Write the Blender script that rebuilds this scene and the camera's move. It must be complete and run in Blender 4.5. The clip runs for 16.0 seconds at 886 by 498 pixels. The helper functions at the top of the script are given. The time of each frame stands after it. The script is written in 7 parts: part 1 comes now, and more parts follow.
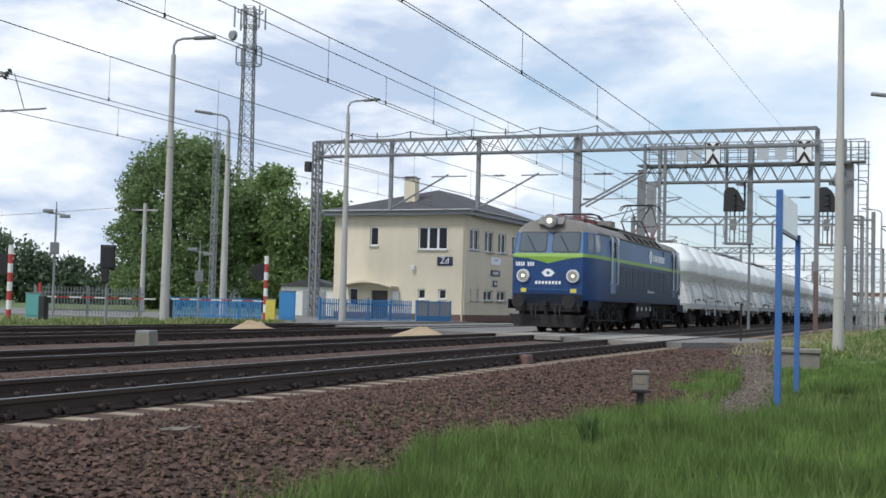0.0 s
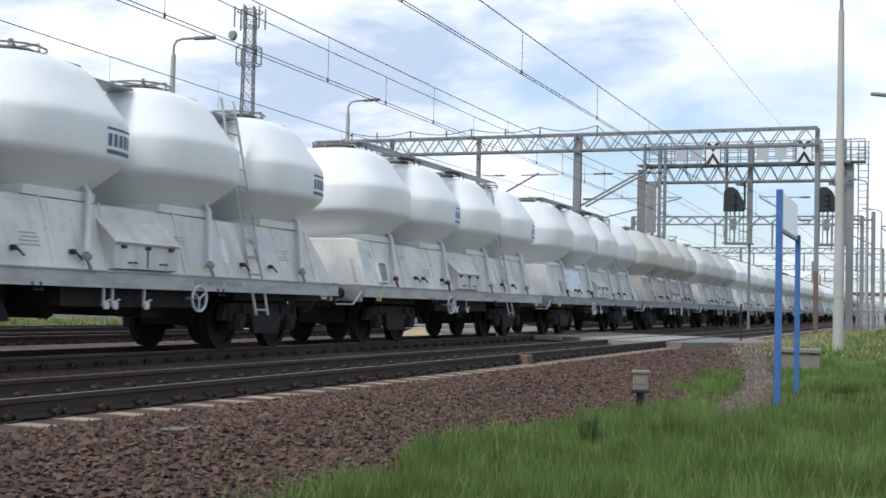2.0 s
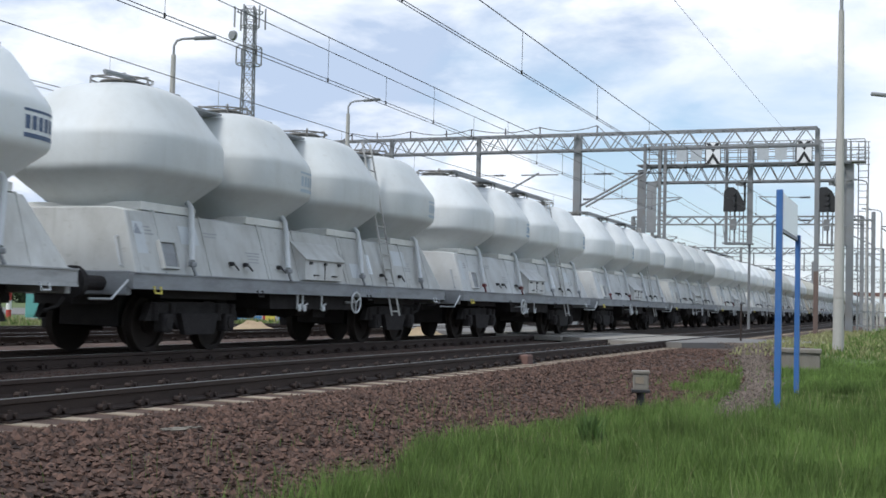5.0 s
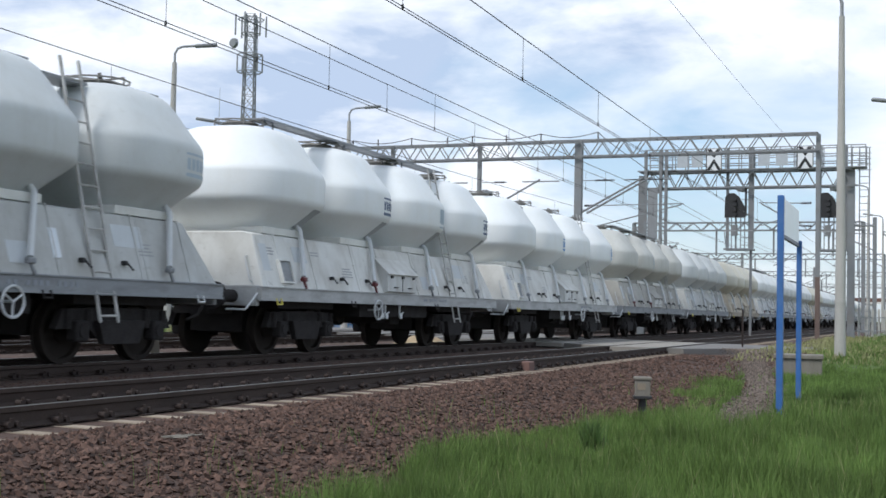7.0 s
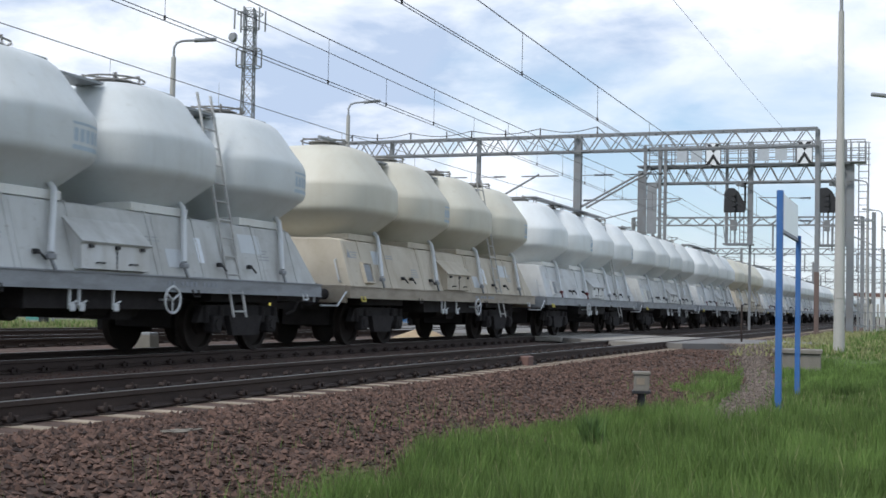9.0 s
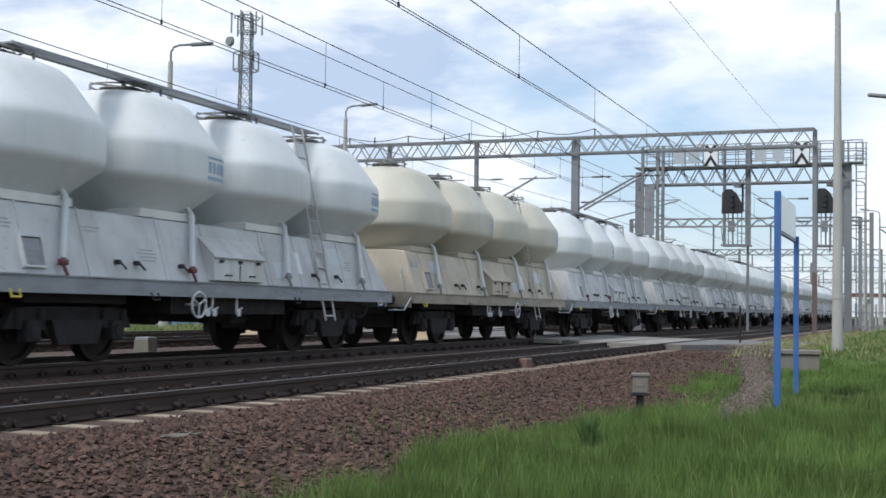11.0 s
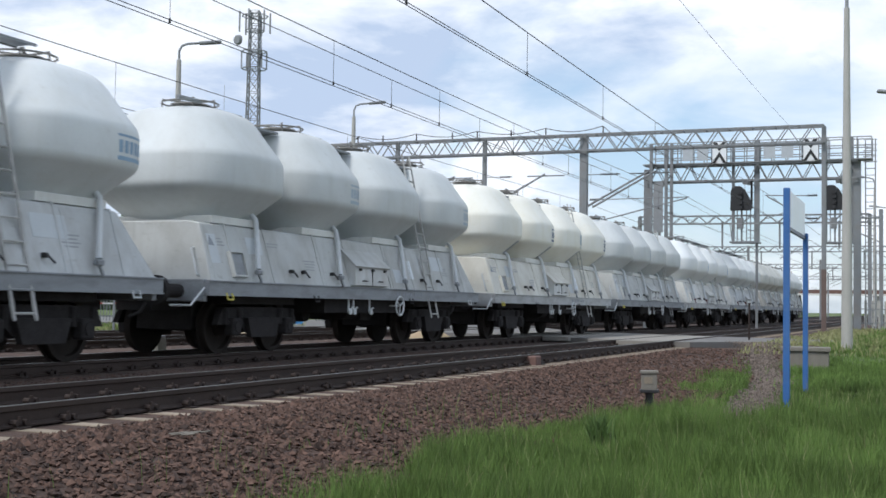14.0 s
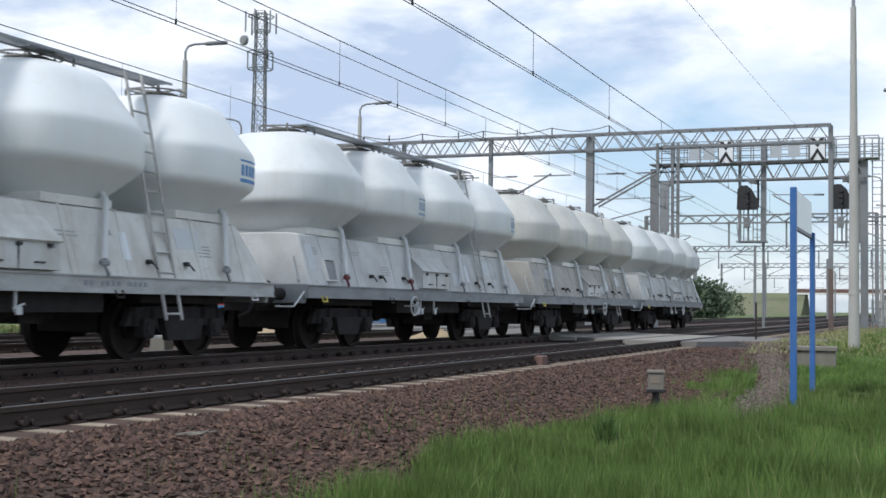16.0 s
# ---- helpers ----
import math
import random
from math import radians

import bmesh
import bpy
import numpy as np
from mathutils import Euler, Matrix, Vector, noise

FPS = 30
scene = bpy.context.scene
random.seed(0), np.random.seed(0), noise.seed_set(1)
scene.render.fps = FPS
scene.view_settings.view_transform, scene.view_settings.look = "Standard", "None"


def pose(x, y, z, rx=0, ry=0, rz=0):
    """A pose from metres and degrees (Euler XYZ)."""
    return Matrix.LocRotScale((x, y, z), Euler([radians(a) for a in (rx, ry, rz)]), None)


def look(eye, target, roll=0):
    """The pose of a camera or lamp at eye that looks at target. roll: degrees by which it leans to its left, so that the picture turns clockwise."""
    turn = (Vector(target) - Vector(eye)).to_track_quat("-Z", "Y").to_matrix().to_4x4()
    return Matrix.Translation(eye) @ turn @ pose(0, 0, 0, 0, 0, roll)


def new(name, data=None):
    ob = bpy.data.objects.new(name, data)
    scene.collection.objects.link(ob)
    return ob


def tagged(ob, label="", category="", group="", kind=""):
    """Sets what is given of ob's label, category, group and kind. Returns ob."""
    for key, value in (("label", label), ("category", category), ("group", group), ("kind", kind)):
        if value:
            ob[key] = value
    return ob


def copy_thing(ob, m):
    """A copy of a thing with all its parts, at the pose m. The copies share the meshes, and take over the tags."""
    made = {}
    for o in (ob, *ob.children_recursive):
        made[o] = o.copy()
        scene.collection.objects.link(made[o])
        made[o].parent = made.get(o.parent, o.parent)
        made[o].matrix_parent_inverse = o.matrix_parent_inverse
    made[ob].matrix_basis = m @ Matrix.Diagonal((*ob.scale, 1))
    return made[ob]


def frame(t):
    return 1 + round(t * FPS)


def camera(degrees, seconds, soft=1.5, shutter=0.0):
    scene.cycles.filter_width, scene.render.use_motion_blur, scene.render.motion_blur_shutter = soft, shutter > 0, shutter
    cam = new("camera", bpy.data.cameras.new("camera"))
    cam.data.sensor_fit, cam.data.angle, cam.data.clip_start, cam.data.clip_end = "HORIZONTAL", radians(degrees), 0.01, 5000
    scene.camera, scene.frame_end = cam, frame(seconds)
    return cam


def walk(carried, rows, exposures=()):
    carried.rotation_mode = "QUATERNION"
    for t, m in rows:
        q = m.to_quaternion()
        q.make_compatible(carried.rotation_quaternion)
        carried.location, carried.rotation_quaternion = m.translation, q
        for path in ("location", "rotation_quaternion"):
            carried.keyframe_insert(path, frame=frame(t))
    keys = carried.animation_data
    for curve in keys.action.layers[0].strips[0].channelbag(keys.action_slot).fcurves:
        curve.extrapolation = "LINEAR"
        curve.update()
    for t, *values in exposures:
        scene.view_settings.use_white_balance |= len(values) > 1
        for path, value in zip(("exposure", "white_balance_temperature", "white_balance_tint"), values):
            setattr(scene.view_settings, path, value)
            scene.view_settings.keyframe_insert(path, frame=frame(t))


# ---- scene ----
# ---------- camera ----------
EYE = (0.0, 0.0, 0.854)
cam = camera(40.08, 16.0, soft=1.6, shutter=0.06)
PATH = [
    (0.0, 21.70, 2.64, -1.46), (2.0, 21.70, 2.64, -1.44), (4.0, 21.69, 2.64, -1.45), (6.3, 21.75, 2.65, -1.41),
    (6.5, 21.76, 2.65, -1.40), (6.8, 21.77, 2.66, -1.38), (7.0, 21.77, 2.96, -1.29), (7.1, 21.77, 3.55, -1.15),
    (7.2, 21.77, 4.10, -1.02), (7.3, 21.78, 4.62, -0.90), (7.4, 21.78, 4.85, -0.82), (7.5, 21.78, 4.97, -0.78),
    (7.6, 21.79, 4.68, -0.85), (7.7, 21.80, 3.75, -1.08), (7.8, 21.81, 2.58, -1.33), (7.9, 21.82, 2.80, -1.34),
    (8.0, 21.82, 2.80, -1.34), (8.5, 21.70, 2.69, -1.35), (9.0, 21.73, 2.71, -1.32), (11.5, 21.64, 2.85, -0.96),
    (12.0, 21.64, 2.84, -0.96), (12.5, 21.71, 2.81, -1.04), (13.0, 21.71, 2.74, -1.07), (13.5, 21.85, 2.74, -0.93),
    (14.0, 22.06, 2.73, -0.87), (14.5, 22.17, 2.71, -0.88), (15.0, 22.28, 2.72, -0.86), (15.5, 22.34, 2.74, -0.81),
    (16.0, 22.36, 2.72, -0.79)]
walk(cam, [(t, pose(*EYE, 90 + p, r, w)) for t, w, p, r in PATH],
     exposures=[(0.0, 0.0, 6350, 10), (1.0, 0.06, 6350, 10), (1.5, 0.14, 6350, 10), (2.5, 0.10, 6300, 10), (4.0, 0.06, 6300, 10), (6.5, 0.04, 6250, 10),
                (16.0, 0.04, 6250, 10)])

# ---------- sky and sun ----------
SUN_AZ, SUN_EL = 205.0, 52.0            # degrees: azimuth from +y towards +x, elevation
world = bpy.data.worlds.new("sky")
scene.world = world
world.use_nodes = True
wn, wl = world.node_tree.nodes, world.node_tree.links
wn.clear()


def wnode(kind, **values):
    n = wn.new(kind)
    for k, v in values.items():
        n.inputs[k].default_value = v
    return n


w_out, w_bg = wn.new("ShaderNodeOutputWorld"), wn.new("ShaderNodeBackground")
w_sky = wn.new("ShaderNodeTexSky")
w_sky.sky_type, w_sky.sun_disc = "NISHITA", False
w_sky.sun_elevation, w_sky.sun_rotation = radians(SUN_EL), radians(SUN_AZ)
w_sky.air_density, w_sky.dust_density, w_sky.ozone_density = 1.0, 1.2, 1.5
w_co = wn.new("ShaderNodeTexCoord")
w_map = wn.new("ShaderNodeMapping")
w_map.inputs["Scale"].default_value = (1.0, 1.0, 2.6)
w_map.inputs["Location"].default_value = (0.9, 0.4, 0.15)
w_n1 = wnode("ShaderNodeTexNoise", Scale=3.2, Detail=7.0, Roughness=0.55, Distortion=0.35)
w_n2 = wnode("ShaderNodeTexNoise", Scale=6.5, Detail=6.0, Roughness=0.56, Distortion=0.2)
w_cov, w_tone = wn.new("ShaderNodeValToRGB"), wn.new("ShaderNodeValToRGB")
w_cov.color_ramp.elements[0].position, w_cov.color_ramp.elements[1].position = 0.36, 0.56
w_tone.color_ramp.elements[0].position, w_tone.color_ramp.elements[1].position = 0.38, 0.56
w_tone.color_ramp.elements[0].color = (6.0, 7.2, 9.2, 1)
w_tone.color_ramp.elements[1].color = (11.2, 11.6, 12.2, 1)
w_mix = wn.new("ShaderNodeMixRGB")
w_lift = wn.new("ShaderNodeMixRGB")
w_lift.blend_type, w_lift.inputs[0].default_value, w_lift.inputs[2].default_value = "ADD", 1.0, (2.6, 3.3, 4.0, 1)
wl.new(w_co.outputs["Generated"], w_map.inputs["Vector"])
for n in (w_n1, w_n2):
    wl.new(w_map.outputs[0], n.inputs["Vector"])


def cloud_banks(base, column):
    """Adds broad cloud banks and clearings to a noise, each round a direction of the sky."""
    for az, el, reach, cover, bright in CLOUDS:
        weight = (cover, bright)[column]
        d = Vector((math.sin(radians(az)) * math.cos(radians(el)), math.cos(radians(az)) * math.cos(radians(el)), math.sin(radians(el))))
        dot, ease, add = wn.new("ShaderNodeVectorMath"), wn.new("ShaderNodeMapRange"), wn.new("ShaderNodeMath")
        dot.operation, dot.inputs[1].default_value = "DOT_PRODUCT", d
        ease.interpolation_type = "SMOOTHSTEP"
        ease.inputs["From Min"].default_value, ease.inputs["From Max"].default_value = math.cos(radians(reach)), 1.0
        ease.inputs["To Min"].default_value, ease.inputs["To Max"].default_value = 0.0, weight
        add.operation = "ADD"
        wl.new(w_co.outputs["Generated"], dot.inputs[0])
        wl.new(dot.outputs["Value"], ease.inputs["Value"])
        wl.new(base, add.inputs[0])
        wl.new(ease.outputs[0], add.inputs[1])
        base = add.outputs[0]
    return base


# azimuth, elevation, reach in degrees; more or less cloud; brighter or greyer cloud
CLOUDS = [(-40, 9, 15, 0.12, -0.04), (-26.5, 10.4, 7, 0.14, -0.05), (-7.5, 5.5, 8, -0.13, 0.0), (-3.5, 12.5, 9, 0.11, 0.17), (-19.7, 6.3, 2.2, 0.22, 0.24),
          (-14, 12.5, 6, -0.03, 0.05), (-1.0, 4.8, 3.0, 0.16, 0.16), (-35, 4, 7, 0.05, -0.04)]
wl.new(cloud_banks(w_n1.outputs["Fac"], 0), w_cov.inputs[0])
wl.new(cloud_banks(w_n2.outputs["Fac"], 1), w_tone.inputs[0])
wl.new(w_cov.outputs[0], w_mix.inputs[0])
wl.new(w_sky.outputs[0], w_lift.inputs[1])
wl.new(w_lift.outputs[0], w_mix.inputs[1])
wl.new(w_tone.outputs[0], w_mix.inputs[2])
wl.new(w_mix.outputs[0], w_bg.inputs["Color"])
w_bg.inputs["Strength"].default_value = 0.09
wl.new(w_bg.outputs[0], w_out.inputs[0])

sun = new("sun", bpy.data.lights.new("sun", "SUN"))
sun.data.energy, sun.data.angle, sun.data.color = 2.3, radians(14), (1.0, 0.965, 0.91)
s_dir = Vector((math.sin(radians(SUN_AZ)) * math.cos(radians(SUN_EL)), math.cos(radians(SUN_AZ)) * math.cos(radians(SUN_EL)),
                math.sin(radians(SUN_EL))))
sun.matrix_world = look(s_dir * 100, (0, 0, 0))
scene.view_settings.exposure = 0.0


# ---------- materials ----------
def mat(name, color, rough=0.6, metal=0.0, var=0.15, scale=4.0, fine=60.0, bump=0.2, dirt=None, dirt_amount=0.0,
        streak=(1, 1, 1), emit=0.0, island=0.0, rand=0.0, spec=0.5, thin=0.0):
    """A procedural surface: colour varied at two scales, optional dirt patches, fine relief."""
    m = bpy.data.materials.new(name)
    m.use_nodes = True
    nt = m.node_tree
    n, l = nt.nodes, nt.links
    bsdf = n["Principled BSDF"]
    co = n.new("ShaderNodeTexCoord")
    mp = n.new("ShaderNodeMapping")
    mp.inputs["Scale"].default_value = streak
    l.new(co.outputs["Object"], mp.inputs["Vector"])
    a, b = n.new("ShaderNodeTexNoise"), n.new("ShaderNodeTexNoise")
    a.inputs["Scale"].default_value, a.inputs["Detail"].default_value = scale, 5.0
    b.inputs["Scale"].default_value, b.inputs["Detail"].default_value = fine, 3.0
    l.new(mp.outputs[0], a.inputs["Vector"])
    l.new(co.outputs["Object"], b.inputs["Vector"])
    add = n.new("ShaderNodeMath")
    add.operation = "ADD"
    l.new(a.outputs["Fac"], add.inputs[0])
    l.new(b.outputs["Fac"], add.inputs[1])
    val = n.new("ShaderNodeMapRange")
    val.inputs["From Min"].default_value, val.inputs["From Max"].default_value = 0.6, 1.4
    val.inputs["To Min"].default_value, val.inputs["To Max"].default_value = 1 - var, 1 + var
    l.new(add.outputs[0], val.inputs["Value"])
    level = val.outputs[0]
    for amount, source in ((island, "ShaderNodeNewGeometry"), (rand, "ShaderNodeObjectInfo")):
        if amount:
            s = n.new(source)
            r = n.new("ShaderNodeMapRange")
            r.inputs["To Min"].default_value, r.inputs["To Max"].default_value = 1 - amount, 1 + amount
            l.new(s.outputs["Random Per Island" if source.endswith("Geometry") else "Random"], r.inputs["Value"])
            mu = n.new("ShaderNodeMath")
            mu.operation = "MULTIPLY"
            l.new(level, mu.inputs[0])
            l.new(r.outputs[0], mu.inputs[1])
            level = mu.outputs[0]
    hsv = n.new("ShaderNodeHueSaturation")
    hsv.inputs["Color"].default_value = (*color, 1)
    l.new(level, hsv.inputs["Value"])
    col = hsv.outputs[0]
    if dirt:
        d = n.new("ShaderNodeTexNoise")
        d.inputs["Scale"].default_value, d.inputs["Detail"].default_value, d.inputs["Roughness"].default_value = scale * 0.7, 8.0, 0.65
        l.new(mp.outputs[0], d.inputs["Vector"])
        rp = n.new("ShaderNodeMapRange")
        rp.inputs["From Min"].default_value, rp.inputs["From Max"].default_value = 0.45, 0.75
        rp.inputs["To Max"].default_value = dirt_amount
        l.new(d.outputs["Fac"], rp.inputs["Value"])
        mx = n.new("ShaderNodeMixRGB")
        l.new(rp.outputs[0], mx.inputs[0])
        l.new(col, mx.inputs[1])
        mx.inputs[2].default_value = (*dirt, 1)
        col = mx.outputs[0]
    l.new(col, bsdf.inputs["Base Color"])
    bsdf.inputs["Roughness"].default_value = rough
    bsdf.inputs["Metallic"].default_value = metal
    bsdf.inputs["Specular IOR Level"].default_value = spec
    if bump:
        bp = n.new("ShaderNodeBump")
        bp.inputs["Strength"].default_value, bp.inputs["Distance"].default_value = bump, 0.01
        l.new(b.outputs["Fac"], bp.inputs["Height"])
        l.new(bp.outputs[0], bsdf.inputs["Normal"])
    if thin:                                # leaves let light through
        tr, mx2 = n.new("ShaderNodeBsdfTranslucent"), n.new("ShaderNodeMixShader")
        mx2.inputs[0].default_value = thin
        l.new(col, tr.inputs["Color"])
        l.new(bsdf.outputs[0], mx2.inputs[1])
        l.new(tr.outputs[0], mx2.inputs[2])
        l.new(mx2.outputs[0], n["Material Output"].inputs["Surface"])
    if emit:
        bsdf.inputs["Emission Color"].default_value = (*color, 1)
        bsdf.inputs["Emission Strength"].default_value = emit
    return m


def tank_paint(name, color, dust, amount, rough=0.5):
    """Worn wagon paint: soft large blotches, vertical runs and a little scuffing in the dust's colour."""
    m = mat(name, color, rough, var=0.035, scale=0.9, fine=40, bump=0.04)
    n, l = m.node_tree.nodes, m.node_tree.links
    bsdf = n["Principled BSDF"]
    col = bsdf.inputs["Base Color"].links[0].from_socket
    co = n.new("ShaderNodeTexCoord")
    for scale, size, low, high, share_ in ((1.1, (1, 1, 0.8), 0.42, 0.70, 0.75), (5.0, (1, 1, 0.07), 0.52, 0.78, 0.6), (9.0, (0.5, 0.5, 1), 0.62, 0.74, 0.7)):
        mp, t, rp, mx = n.new("ShaderNodeMapping"), n.new("ShaderNodeTexNoise"), n.new("ShaderNodeMapRange"), n.new("ShaderNodeMixRGB")
        mp.inputs["Scale"].default_value = size
        t.inputs["Scale"].default_value, t.inputs["Detail"].default_value, t.inputs["Roughness"].default_value = scale, 6.0, 0.6
        rp.inputs["From Min"].default_value, rp.inputs["From Max"].default_value, rp.inputs["To Max"].default_value = low, high, amount * share_
        l.new(co.outputs["Object"], mp.inputs["Vector"])
        l.new(mp.outputs[0], t.inputs["Vector"])
        l.new(t.outputs["Fac"], rp.inputs["Value"])
        l.new(rp.outputs[0], mx.inputs[0])
        l.new(col, mx.inputs[1])
        mx.inputs[2].default_value = (*dust, 1)
        col = mx.outputs[0]
    l.new(col, bsdf.inputs["Base Color"])
    return m


